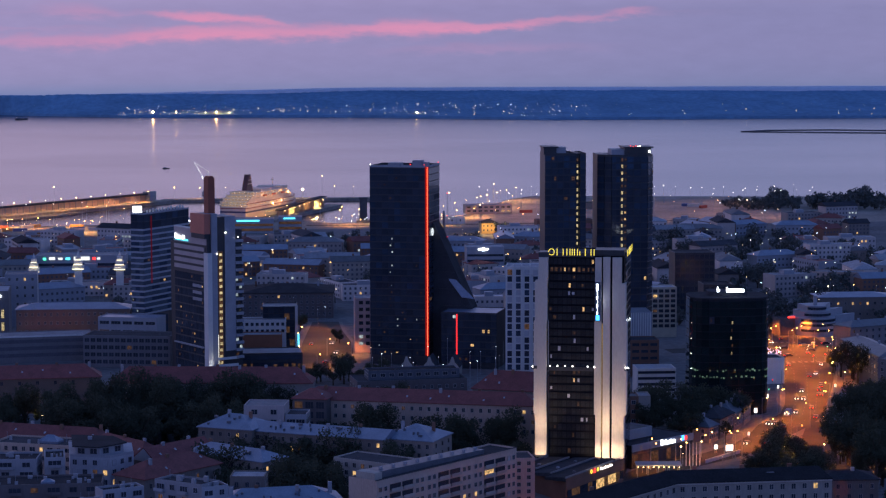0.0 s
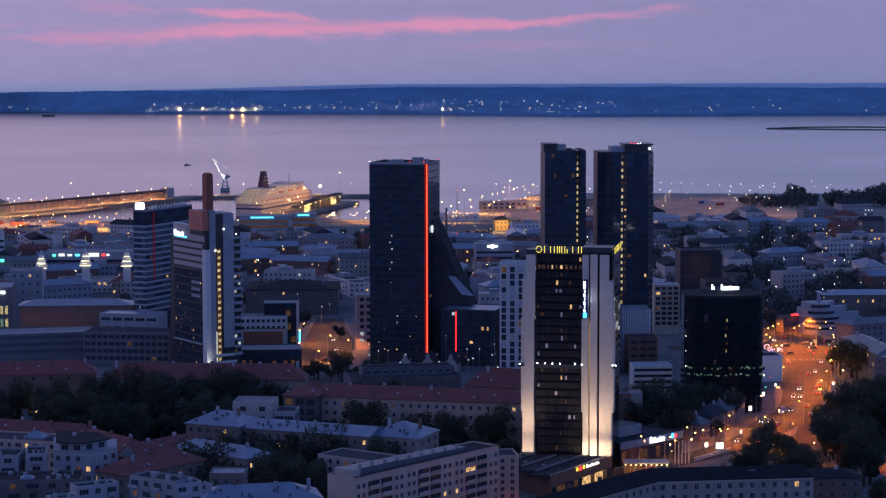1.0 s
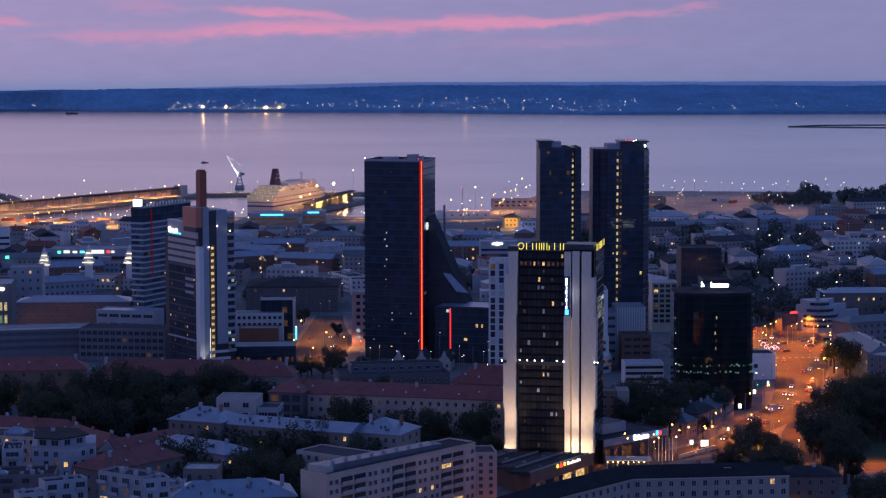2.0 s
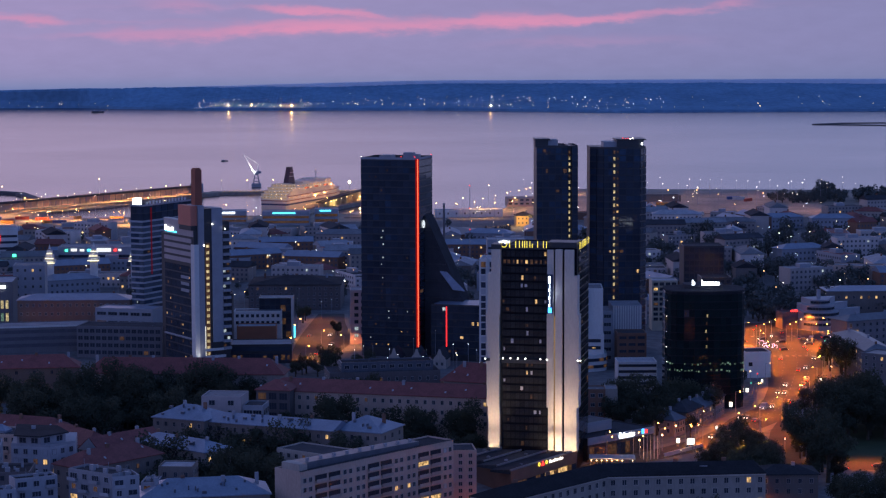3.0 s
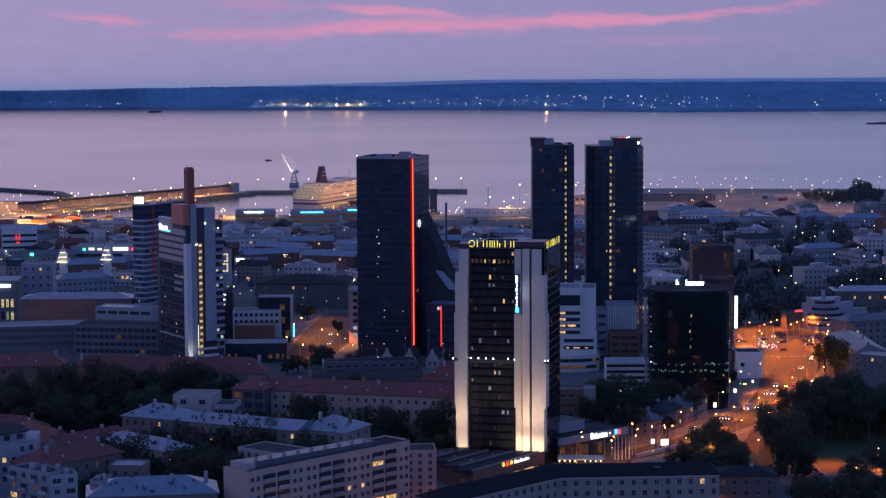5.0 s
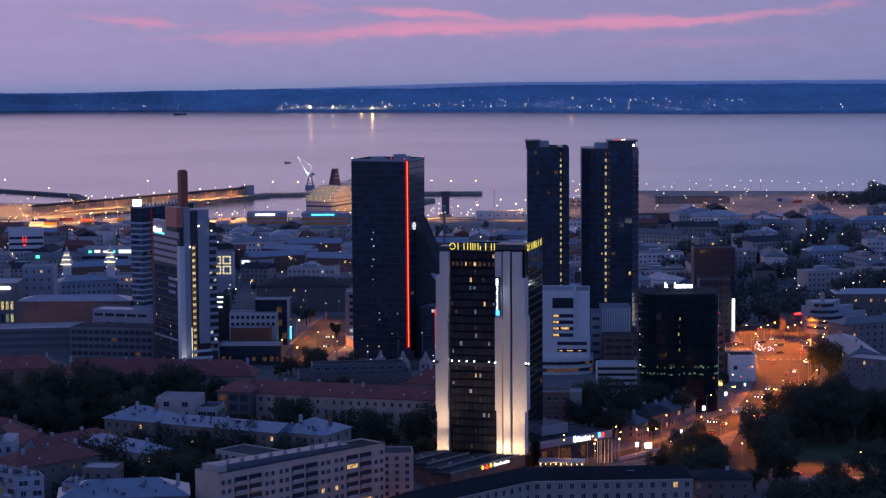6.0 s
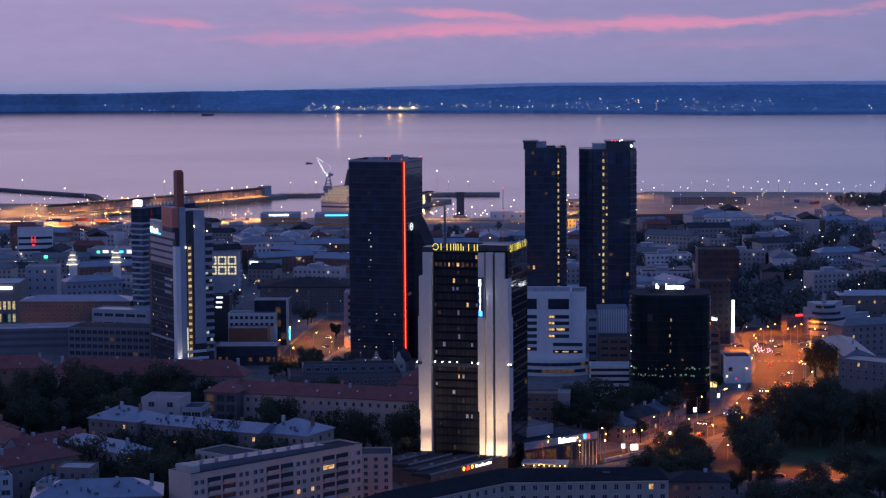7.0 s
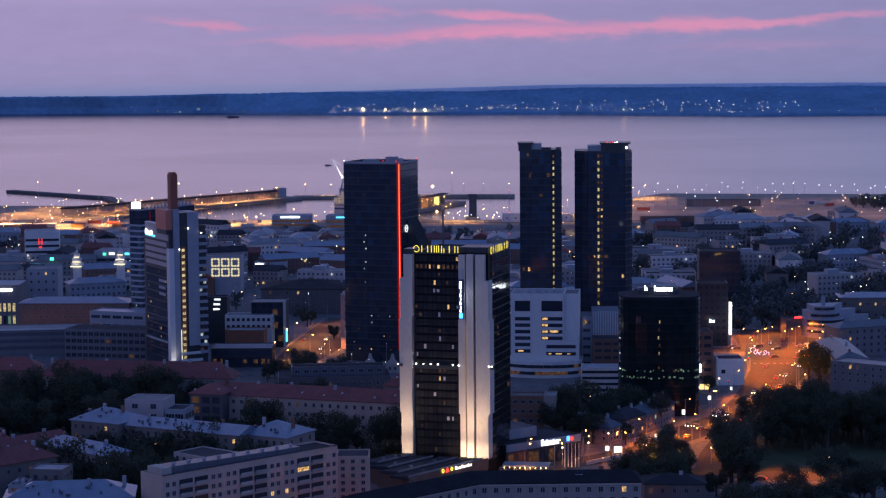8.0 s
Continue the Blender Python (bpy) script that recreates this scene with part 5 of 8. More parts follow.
def terrace_flats(x, y, rz, L, D, h, label, wall=None, lit=0.1, bays=4, top=True):
    """Modern flats: a block with balconies and a set-back top storey under a thin overhanging roof."""
    t = thing("terrace_flats", pose(x, y, 0, 0, 0, rz), label, "apartment block", "modern flats")
    wall = wall or FLAT_WALL
    rnd = random.Random(int(abs(x) * 5 + abs(y) * 11))
    block(t, 0, L, 0, D, 0, h, wall, roof=ROOF_DARK, parapet=0.7)
    floors, w = min(4, max(2, int(h / 3.2))), L / bays
    for j in range(floors):
        z = h - 1.9 - j * 3.1
        for i in range(bays):
            mat = WARM if rnd.random() < lit * 0.5 else (DIM if rnd.random() < lit else GLASS)
            wide = (i + j) % 2 == 0
            part("window", framed_mesh(w * (0.62 if wide else 0.36), 1.5, mat, wall), None, t, m=pose((i + 0.5) * w, 0, z, 0, 0, 0))
            if wide:
                bm = bmesh.new()
                box(bm, (i + 0.12) * w, (i + 0.88) * w, -1.3, -1.15, z - 1.4, z - 0.45)
                box(bm, (i + 0.12) * w, (i + 0.88) * w, -1.15, 0, z - 1.4, z - 1.22)
                part("balcony", bm, wall, t)
    windows(t, (L, 0.5), 90, D - 1, 3, h - 3.4 - 3.1 * (floors - 1), h - 0.4, floors, (1.2, 1.4), [(10, GLASS), (lit * 5, DIM)], wall)
    if not top:
        bm = bmesh.new()
        for k in range(max(3, int(L / 4))):
            cx, cy, w, hh = rnd.uniform(1.2, L - 1.2), rnd.uniform(1.5, D - 1.5), rnd.uniform(0.25, 0.8), rnd.uniform(0.6, 1.7)
            box(bm, cx - w, cx + w, cy - w * 0.7, cy + w * 0.7, h - 0.75, h + hh - 0.5)
        for k in range(2):
            cx = rnd.uniform(1.0, L - 1.0)
            tube(bm, (cx, D * 0.6, h - 0.75), (cx, D * 0.6, h + 2.2), 0.06, 0.05, 4)
        part("roof_fitting", bm, PANEL_GREY, t, "grey vents, hatches and masts")["kind"] = "stuff"
    if top:
        u = part("upper_storey", bmesh_box(L * 0.1, L * 0.92, 2.4, D - 1, h - 0.9, h + 2.4), wall, t)
        part("roof_slab", bmesh_box(L * 0.06, L * 0.96, 1.6, D - 0.4, h + 2.4, h + 2.75), ROOF_MIX, u)
        n = max(2, int(L / 6))
        for i in range(n):
            xx = L * 0.1 + L * 0.82 * (i + 0.5) / n
            part("window", pane_mesh(L * 0.82 / n * 0.6, 1.8, DIM if rnd.random() < lit else GLASS), None, u, m=pose(xx, 2.38, h + 1.1, 0, 0, 0))
        part("roof_vent", bmesh_box(L * 0.3, L * 0.3 + 1.2, D * 0.5, D * 0.5 + 1.2, h + 2.75, h + 3.7), PANEL_GREY, u)
    return t


def bmesh_box(*lim):
    bm = bmesh.new()
    box(bm, *lim)
    return bm


def corner_flats():
    """Modern flats on a five-sided plan with a set-back top storey."""
    t = thing("terrace_flats", pose(0, 0, 0), "white modern flats with a set-back terrace storey and warm windows", "apartment block", "modern flats")
    low = [(-152, -72), (-138.3, -76), (-131, -68), (-133, -48), (-155, -45)]
    up = [(-150.4, -69.6), (-142.0, -72.2), (-134.6, -65.0), (-139.5, -54.5), (-152.6, -51.0)]
    eave = [(-151.2, -71.2), (-142.0, -74.2), (-133.4, -65.4), (-138.9, -53.2), (-153.6, -49.6)]
    bm = bmesh.new()
    prism(bm, low, 0, 23.4)
    part("wall", bm, FLAT_WALL, t)
    bm = bmesh.new()
    prism(bm, up, 23.4, 26.4)
    top = part("upper_storey", bm, FLAT_WALL, t)
    bm = bmesh.new()
    prism(bm, eave, 26.4, 26.85)
    part("roof_slab", bm, ROOF_DARK, top)
    for k, cols in ((0, 4), (1, 3)):
        d = Vector(low[k + 1]) - Vector(low[k])
        ang = math.degrees(math.atan2(d.y, d.x))
        windows(t, low[k], ang, d.length, cols, 10.2, 23.2, 4, (1.5, 1.7), [(6, GLASS), (1.5, WARM), (1, BLIND), (0.8, DIM)], FLAT_WALL)
        e = Vector(up[k + 1]) - Vector(up[k])
        windows(top, up[k], math.degrees(math.atan2(e.y, e.x)), e.length, 2, 23.5, 26.3, 1, (2.4, 1.8), [(5, GLASS), (1, DIM)], FLAT_WALL, name="terrace_window")
        bm = bmesh.new()
        box(bm, 0, d.length, 0.0, 0.12, 23.4, 24.2)
        part("railing", bm, PANEL_GREY, t, m=pose(*low[k], 0, 0, 0, ang))
    bm = bmesh.new()
    box(bm, -147, -145.6, -60, -58.8, 26.85, 27.9)
    part("roof_vent", bm, PANEL_GREY, top)


corner_flats()
terrace_flats(-182, -37, -19, 30, 15, 22.4, "long pinkish flats with a row of dark windows", PLASTER_PINK, 0.05, 9, top=False)
bm = bmesh.new()
hip_roof(bm, -3.6, 3.6, -2.4, 2.4, 0, 2.0, 1.0, 0.2, 0.8)
solo("roof_lantern", bm, ROOF_BLUE, "pale blue hipped roof lantern on a flat roof", "roof lantern", m=pose(-162, -37, 22.7, 0, 0, -19))
terrace_flats(-187, -98, -2, 27, 13, 27.8, "white-blue flats with broad balconies and one warm window", lit=0.08, bays=4, top=False)
terrace_flats(-157.4, -100, 6, 6.5, 14, 28.4, "plain blue-white end block of flats", lit=0.0, bays=1, top=False)
terrace_flats(-190, -132, 2, 53.5, 15, 25.9, "dark rendered flats with a flat roof and roof light", DARK_RENDER, 0.06, 9, top=False)
bm = bmesh.new()
hip_roof(bm, -2.0, 2.0, -1.5, 1.5, 0, 0.9, 1.0, 0.1, 0.6)
solo("roof_lantern", bm, ROOF_BLUE, "pale blue roof light on a dark flat roof", "roof lantern", m=pose(-153.6, -126, 25.85, 0, 0, 2))
for k, (x, y, rz, L, D, h) in enumerate([(-131.8, -185.2, 26, 12.6, 6, 34.8), (-117.5, -178, -36, 17, 8, 36.5), (-137.5, -196, 24, 8, 6, 33.6), (-103.6, -188.2, 22, 8, 8, 35.8)]):
    terrace_flats(x, y, rz, L, D, h, "blue-white stepped flats with balconies", lit=0.06, bays=(3, 4, 2, 2)[k], top=False)
terrace_flats(-101.8, -131.5, -4, 5, 10, 22.6, "narrow white house end with a warm window", lit=0.3, bays=1, top=False)
house("office_block", -49, 122, 8, 48, 20, 17.2, "dark low office with sheet-metal roof storeys", "office building", "flat", 1, DARK_RENDER, ROOF_DARK, 14, 3, chimneys=4)
house("office_block", -44, 128, 8, 40, 10, 20.8, "set-back upper storey with grey roof", "office building", "flat", 1, ZINC_DARK, ROOF_DARK, 10, 1, z0=17.4, size=(2, 1.4), chimneys=2)
house("town_house", -2, 96, -24, 36, 15, 18, "house with a steep brown-red roof", "house", wall=PLASTER_DIM, frame_mat=PLASTER_DIM, cols=9, floors=4, rh=7, chimneys=3)
for k in range(3):
    x = -24 + k * 11
    t = thing("gabled_house", pose(x, 250 - k * 2, -3.2, 0, 0, -12), "white-gabled small town house lit from below", "house", "gabled row")
    simple_part("wall", t, PLASTER, (0, 6.4, 0, 12, 0, 7.5))
    bm = bmesh.new()
    profile(bm, [(-0.3, 7.5), (6.7, 7.5), (3.2, 13.0)], 0.35, 12)
    part("roof", bm, ROOF_DARK, t)
    bm = bmesh.new()
    profile(bm, [(0, 7.5), (6.4, 7.5), (5.5, 9), (4.4, 10), (3.6, 12.6), (2.8, 12.6), (2.0, 10), (0.9, 9)], -0.1, 0.3)
    part("gable", bm, PLASTER, t, "white curved gable")
    windows(t, (0.6, 0), 0, 5.2, 2, 1, 7, 2, (1.1, 1.5), [(5, GLASS), (1, DIM)])


# ---- office houses behind the hotel ----
def white_office():
    t = thing("office_block", pose(47.6, 240, 0, 0, 0, -3), "white office block with dark window bands and a rounded lower wing", "office building")
    block(t, 0, 25.2, 0, 22, 0, 39.5, PANEL_WHITE, roof=ROOF_MIX)
    block(t, 25.2, 32.2, 1.2, 22, 0, 39.3, PANEL_WHITE, roof=ROOF_MIX)
    simple_part("window_band", t, GLASS, (1.9, 9.2, -0.12, 0.06, 31, 36))
    simple_part("window_band", t, GLASS, (14.6, 24.6, -0.12, 0.06, 31, 36))
    for k in range(6):
        z = 11.0 + k * 3.1
        simple_part("window_band", t, GLASS, (1.9, 9.2, -0.12, 0.06, z, z + 1.7))
        if k > 1:
            simple_part("window_band", t, GLASS, (14.6, 24.6, -0.12, 0.06, z, z + 1.7))
            simple_part("lit_window", t, WARM, (14.9, 16.1, -0.2, -0.13, z + 0.35, z + 1.45), (16.3, 17.6, -0.2, -0.13, z + 0.35, z + 1.45))
    simple_part("lit_window", t, WARM, (18.6, 22.6, -0.2, -0.13, 20.8, 21.8))
    simple_part("lit_window", t, WARM, (3.4, 6.0, -0.2, -0.13, 11.6, 12.2))
    for x in (3, 7.5, 12, 16, 20):
        simple_part("roof_vent", t, STEEL, (x, x + 1.6, 4, 6, 39.0, 40.6))
    block(t, 12.5, 32.6, -2.5, 10, 0, 17.2, PANEL_WHITE, roof=ROOF_MIX)
    simple_part("window_band", t, GLASS, (17, 31, -2.65, -2.45, 13.6, 15.2))
    simple_part("window_band", t, GLASS, (17, 31, -2.65, -2.45, 10.2, 11.8))
    for x in (18, 21.5, 23, 27):
        simple_part("lit_window", t, WARM, (x, x + 1.5, -2.75, -2.66, 10.7, 11.2))
    n = 14
    pts = [(16 + 18 * math.cos(math.pi + math.pi * k / n), 0 + 9 * math.sin(math.pi + math.pi * k / n)) for k in range(n + 1)]
    bm = bmesh.new()
    prism(bm, pts + [(34, 12), (-2, 12)], 0, 8)
    part("round_wing", bm, PANEL_WHITE, t, "rounded white lower wing")
    rnd = random.Random(12)
    for k in range(n):
        p, q = Vector(pts[k]), Vector(pts[k + 1])
        d = q - p
        nr = Vector((d.y, -d.x)).normalized() * 0.08
        for z in (2.4, 5.6):
            me = pane_mesh(d.length * 0.98, 1.5, DIM if rnd.random() < 0.3 else GLASS)
            m_ = (p + q) / 2 + nr
            part("window_band", me, None, t, m=pose(m_.x, m_.y, z, 0, 0, math.degrees(math.atan2(d.y, d.x))))


white_office()
house("office_wing", 81.4, 258, 0, 5, 20, 26, "pale narrow office wing with dark windows", "office building", "flat", 1, PANEL_GREY, ROOF_MIX, 1, 6, size=(3.4, 1.6), chimneys=0, side_cols=0)
t = thing("ribbed_block", pose(86.5, 260, 0, 0, 0, 0), "office block with ribbed blue-white metal cladding", "office building")
block(t, 0, 14.5, 0, 20, 0, 28.4, PANEL_GREY, roof=ROOF_MIX)
for k in range(12):
    simple_part("rib", t, PANEL_WHITE, (0.4 + k * 1.18, 0.95 + k * 1.18, -0.3, 0.02, 15, 28.2))
house("brick_block", 86.5, 236, 0, 14, 14, 18, "red-brown brick office block", "office building", "flat", 1, BRICK, ROOF_DARK, 3, 5, size=(3.2, 1.2), chimneys=0, side_cols=0, frame_mat=MULLION)
t = thing("banded_block", pose(80.6, 178, 0, 0, 0, 0), "low white office with dark window bands", "office building")
block(t, 0, 17.8, 0, 14, 0, 12.8, PANEL_WHITE, roof=ROOF_MIX)
bands(t, (0.3, -0.02), 0, 17.2, 1.5, 12.4, 4, GLASS, 0.45)
house("brick_block", 51, 76, -3, 13.5, 10, 17, "brown brick block with a pale end wall", "office building", "flat", 1, BRICK, ROOF_MIX, 4, 4, size=(1.6, 1.4), chimneys=2, side_cols=0)
simple = thing("end_wall_house", pose(64.4, 75.2, 0, 0, 0, -3), "pale plastered narrow house end", "house")
block(simple, 0.1, 5, 0, 11, 0, 17.2, PLASTER, roof=ROOF_MIX)


def finned_flats():
    t = thing("finned_flats", pose(15.5, 132, 0, 0, 0, -8), "white high block of flats with vertical fins and dark strips", "apartment block")
    block(t, 0, 15, 0, 16, 0, 65, PANEL_WHITE, roof=ROOF_MIX)
    for k in range(4):
        glazing(t, (0.7 + k * 3.7, -0.02), 0, 2.2, 1, 8, 64, 19, [(6, GLASS), (6, GLASS_BLUE), (0.6, DIM), (5, BLIND)], fill=(0.9, 0.8))
    for k in range(4):
        simple_part("fin", t, PANEL_WHITE, (3.0 + k * 3.7, 3.5 + k * 3.7, -0.7, 0.0, 6, 66))


finned_flats()
house("apartment_tower", 120.2, 376, 0, 14, 14, 27.5, "cream block of flats with square dark windows", "apartment block", "flat", 1, surf("cream_render", (0.60, 0.52, 0.40), 0.8), ROOF_MIX, 4, 8, z0=5, size=(2.2, 1.5), chimneys=1, frame_mat=MULLION)
t = thing("apartment_tower", pose(-43.2, 331, 0), "white slab of flats beside the glass tower", "apartment block")
block(t, 0, 11, 0, 18, 0, 28.5, surf("rose_render", (0.55, 0.40, 0.40), 0.8), roof=ROOF_MIX)
windows(t, (1.5, 0), 0, 7, 2, 3, 28, 7, (1.9, 1.6), [(8, GLASS), (1, COOL)], MULLION)
house("white_office_low", -103.5, 328, 0, 24.6, 12, 18.2, "white low block with a row of small square windows", "office building", "flat", 1, PANEL_WHITE, ROOF_MIX, 9, 2, z0=10.5, size=(1.3, 1.4), lit=0.0, chimneys=0, frame_mat=MULLION)
house("brick_pavilion", -101, 312, 0, 20, 12, 12.5, "terracotta low shop pavilion", "shop", "flat", 1, surf("terracotta", (0.30, 0.12, 0.07), 0.8), ROOF_MIX, 0, 1, chimneys=0, side_cols=0)
t = thing("black_glass_block", pose(-91, 338, 0), "black glass block edged with pale strips", "office building")
block(t, 0, 18, 0, 14, 0, 24.2, MULLION, roof=ROOF_MIX)
glazing(t, (0.3, -0.02), 0, 16.4, 6, 3, 23.6, 6, [(14, GLASS), (1, DIM)])
simple_part("edge_strip", t, PANEL_WHITE, (16.8, 18.2, -0.3, 0.0, 0, 24.4))
simple_part("sign_strip", t, CYAN_SIGN, (18.2, 18.9, -0.6, -0.35, 3.0, 9.5), label="narrow cyan lit sign")
simple_part("edge_strip", t, PANEL_WHITE, (0, 16.8, -0.3, 0.0, 23.8, 24.4))
t = thing("mall_block", pose(-101, 266, 0, 0, 0, 2), "dark low shopping block with lit ground floor", "shop")
block(t, 0, 30, 0, 20, 0, 9.5, MULLION, roof=ROOF_MIX)
glazing(t, (0.5, -0.03), 0, 29, 10, 1, 5, 1, [(2, WARM), (4, DIM), (4, GLASS)], insert=0.6)
bands(t, (0.5, -0.03), 0, 29, 5.5, 9, 1, GLASS, 0.6)
hall = house("long_hall", -226, 306, 10, 50, 20, 13.5, "slate hall with window bands and a pale roof edge", "hall", "flat", 1, SLATE_RENDER, ROOF_MIX, 0, 1, chimneys=4, side_cols=0)
bands(hall, (1, -0.03), 0, 48, 2.0, 12.6, 3, TOWN_GLASS, 0.5)
simple_part("roof_edge", hall, PANEL_WHITE, (-0.2, 50.2, -0.35, 0.1, 12.9, 13.6))
house("glass_block", -180, 292, -10, 44, 18, 16, "dark glass office block", "office building", "flat", 1, SLATE_RENDER, ROOF_DARK, 14, 4, size=(2.3, 1.9), chimneys=2, frame_mat=SLATE_RENDER, lit=0.03)
house("low_office", -176, 334, -16, 32, 14, 20, "pale office with lit window bands", "office building", "flat", 1, PANEL_GREY, ROOF_BLUE, 5, 4, size=(5, 1.6), lit=0.15, chimneys=1)
house("brick_house", -222, 368, 0, 60, 18, 20, "long brown brick house with a pale roof", "apartment block", wall=BROWN_RENDER, cover=ROOF_BLUE, cols=18, floors=4, rh=2.5, lit=0.04, chimneys=3)
centre = house("cinema", -268, 400, 4, 38, 30, 26, "dark shopping centre with bright tall shop windows", "shopping centre", "flat", 1, SLATE_RENDER, ROOF_MIX, 0, 3, lit=0.0, chimneys=3)
windows(centre, (2, 0), 0, 34, 13, 3, 17, 2, (1.5, 4.6), [(4, STAIR), (1, GLASS), (1, GREEN)], MULLION)
simple_part("sign_strip", centre, WHITE_SIGN, (20, 34, -0.5, -0.1, 22.6, 24.0), label="white lit sign strip")
house("apartment_block", -238, 452, 4, 18, 18, 30, "pale plain tower block", "apartment block", "flat", 1, PANEL_GREY, ROOF_MIX, 4, 6, chimneys=1)


def tiered_tower(x, y, shaft, tip):
    """A white tower with lit tiers."""
    t = thing("tiered_tower", pose(x, y, 0), "white tower with brightly lit stepped tiers", "tower", "tiered towers")
    simple_part("shaft", t, PANEL_WHITE, (-2.2, 2.2, -2.2, 2.2, 0, shaft))
    z = shaft
    for r in (3.4, 2.5, 1.6):
        step = simple_part("tier", t, PANEL_WHITE, (-r, r, -r, r, z, z + 2.2))
        # glowing strip added for the floodlit band at each tier's base
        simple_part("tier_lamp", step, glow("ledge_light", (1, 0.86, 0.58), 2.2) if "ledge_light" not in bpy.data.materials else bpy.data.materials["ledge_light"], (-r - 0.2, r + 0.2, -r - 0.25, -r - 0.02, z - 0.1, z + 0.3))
        z += 2.9
    for zz, pw in ((shaft + 0.6, 260), (shaft + 3.4, 170)):
        lamp("tier_light", "SPOT", look((x, y - 6.5, zz), (x, y, zz + 2.0)), pw * 1.5, (1.0, 0.84, 0.55), 0.3, 100, 0.9)
    bm = bmesh.new()
    tube(bm, (0, 0, z), (0, 0, z + tip), 0.9, 0.08, 6)
    part("spire", bm, PANEL_WHITE, t)


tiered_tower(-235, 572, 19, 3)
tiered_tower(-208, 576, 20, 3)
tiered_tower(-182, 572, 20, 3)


def framed_light_building():
    t = thing("lit_frame_building", pose(-153, 560, 0), "office with six glowing square window frames", "office building")
    block(t, 0, 24, 0, 14, 0, 26.5, PANEL_GREY, roof=ROOF_MIX)
    mt = glow("frame_light", (1.0, 0.88, 0.55), 0.85)
    for j in range(2):
        for i in range(3):
            x, z, s = 5.6 + i * 6.2, 13.5 + j * 6.2, 5.2
            bm = bmesh.new()
            for k in range(12):
                side_, u = k // 3, k % 3
                lo, hi = u * s / 3 + 0.2, (u + 1) * s / 3 - 0.2
                q = (0.0, 0.85) if side_ % 2 == 0 else (s - 0.85, s)
                if side_ < 2:
                    box(bm, x + lo, x + hi, -0.3, -0.02, z + q[0], z + q[1])
                else:
                    box(bm, x + q[0], x + q[1], -0.3, -0.02, z + lo, z + hi)
            part("light_frame", bm, mt, t, "glowing square frame")


framed_light_building()


# ---- right side: low sign house, cube, round house ----
def sign_house():
    t = thing("restaurant_hall", pose(51, 8, 0, 0, 0, 41.5), "low dark hall with a white lit sign on its edge", "hall")
    block(t, 0, 37, 0, 20, 0, 9.2, MULLION, roof=ROOF_DARK)
    simple_part("fascia", t, PANEL_GREY, (-0.2, 37.2, -0.5, 0, 6.6, 9.3))
    block(t, 4, 22, 8, 24, 9.2, 13, PANEL_GREY, roof=ROOF_MIX)
    sign_bars(t, 17.0, -0.55, 7.1, (2.2, 1.3, 1.8, 1.3, 1.3, 1.6, 1.3, 1.3), (0.9, 1.0, 0.7, 1.0, 1.2, 0.5, 1.1, 0.9), 0.18, WHITE_SIGN)
    simple_part("sign_panel", t, BLUE_SIGN, (29.8, 31.0, -0.8, -0.55, 7.4, 9.2), label="blue lit panel")
    simple_part("sign_panel", t, RED_SIGN, (31.8, 32.8, -0.8, -0.55, 7.4, 8.8), label="red lit panel")
    glazing(t, (1, -0.05), 0, 35, 14, 0.8, 5.6, 1, [(1, WARM), (2, DIM), (9, GLASS)])


sign_house()
AV = [("small corner house lit orange from the street", 90.6, 59.4, 54, 9), ("row house with blue-grey metal roof", 97.0, 68.6, 60, 17), ("row house with blue-grey metal roof", 105.8, 84.0, 64, 16), ("row house with a steep grey roof", 113.2, 99, 66, 14)]
for k, (lab, x, y, rz, L) in enumerate(AV):
    house("row_house", x, y, rz, L, 10, (6.6 if k == 0 else 7.6 + 0.8 * (k % 2)), lab, "house", wall=PLASTER_DIM, cover=ROOF_DARK if k % 2 else ZINC_DARK, cols=4, floors=2, rh=3.6, lit=0.15, chimneys=2, group="row houses", side_cols=2)
t = thing("white_cube_house", pose(143.8, 209, 0, 0, 0, 4), "plain white cubic house with one dark window", "house")
block(t, 0, 12.2, 0, 14, 0, 12.4, WHITE_PAINT, roof=ROOF_DARK)
windows(t, (1, 0), 0, 3, 1, 5, 8, 1, (1.6, 1.6), [(1, GLASS)], MULLION)
windows(t, (12.2, 1), 90, 12, 4, 3, 11.5, 2, (1.4, 1.6), [(3, WARM), (2, GLASS)])
house("brick_office", 128, 214, 4, 14, 18, 24, "red-brown brick office beside the glass bank", "office building", "flat", 1, BRICK, ROOF_DARK, 3, 6, size=(3, 1.5), chimneys=1, lit=0.0, frame_mat=MULLION)
t = thing("light_pylon", pose(158, 332, 0), "tall white glowing advertising pylon", "sign")
simple_part("panel", t, glow("pylon_white", (1, 1, 1), 1.8), (0, 1.5, 0, 1.0, 7, 24))
simple_part("post", t, STEEL, (0.3, 1.2, 0.1, 0.9, 0, 7))
t = thing("shop_sign", pose(148.4, 338.6, 0), "small white lit sign on the dark office", "sign")
sign_bars(t, 0, 0, 12.6, (1.6, 1.1, 1.2), (0.9, 0.6, 0.7), 0.2, WHITE_SIGN)
house("dark_office", 142, 340, 0, 16, 16, 33, "dark office with a few lit windows", "office building", "flat", 1, MULLION, ROOF_DARK, 5, 9, size=(1.8, 1.8), lit=0.03, chimneys=0, frame_mat=MULLION)


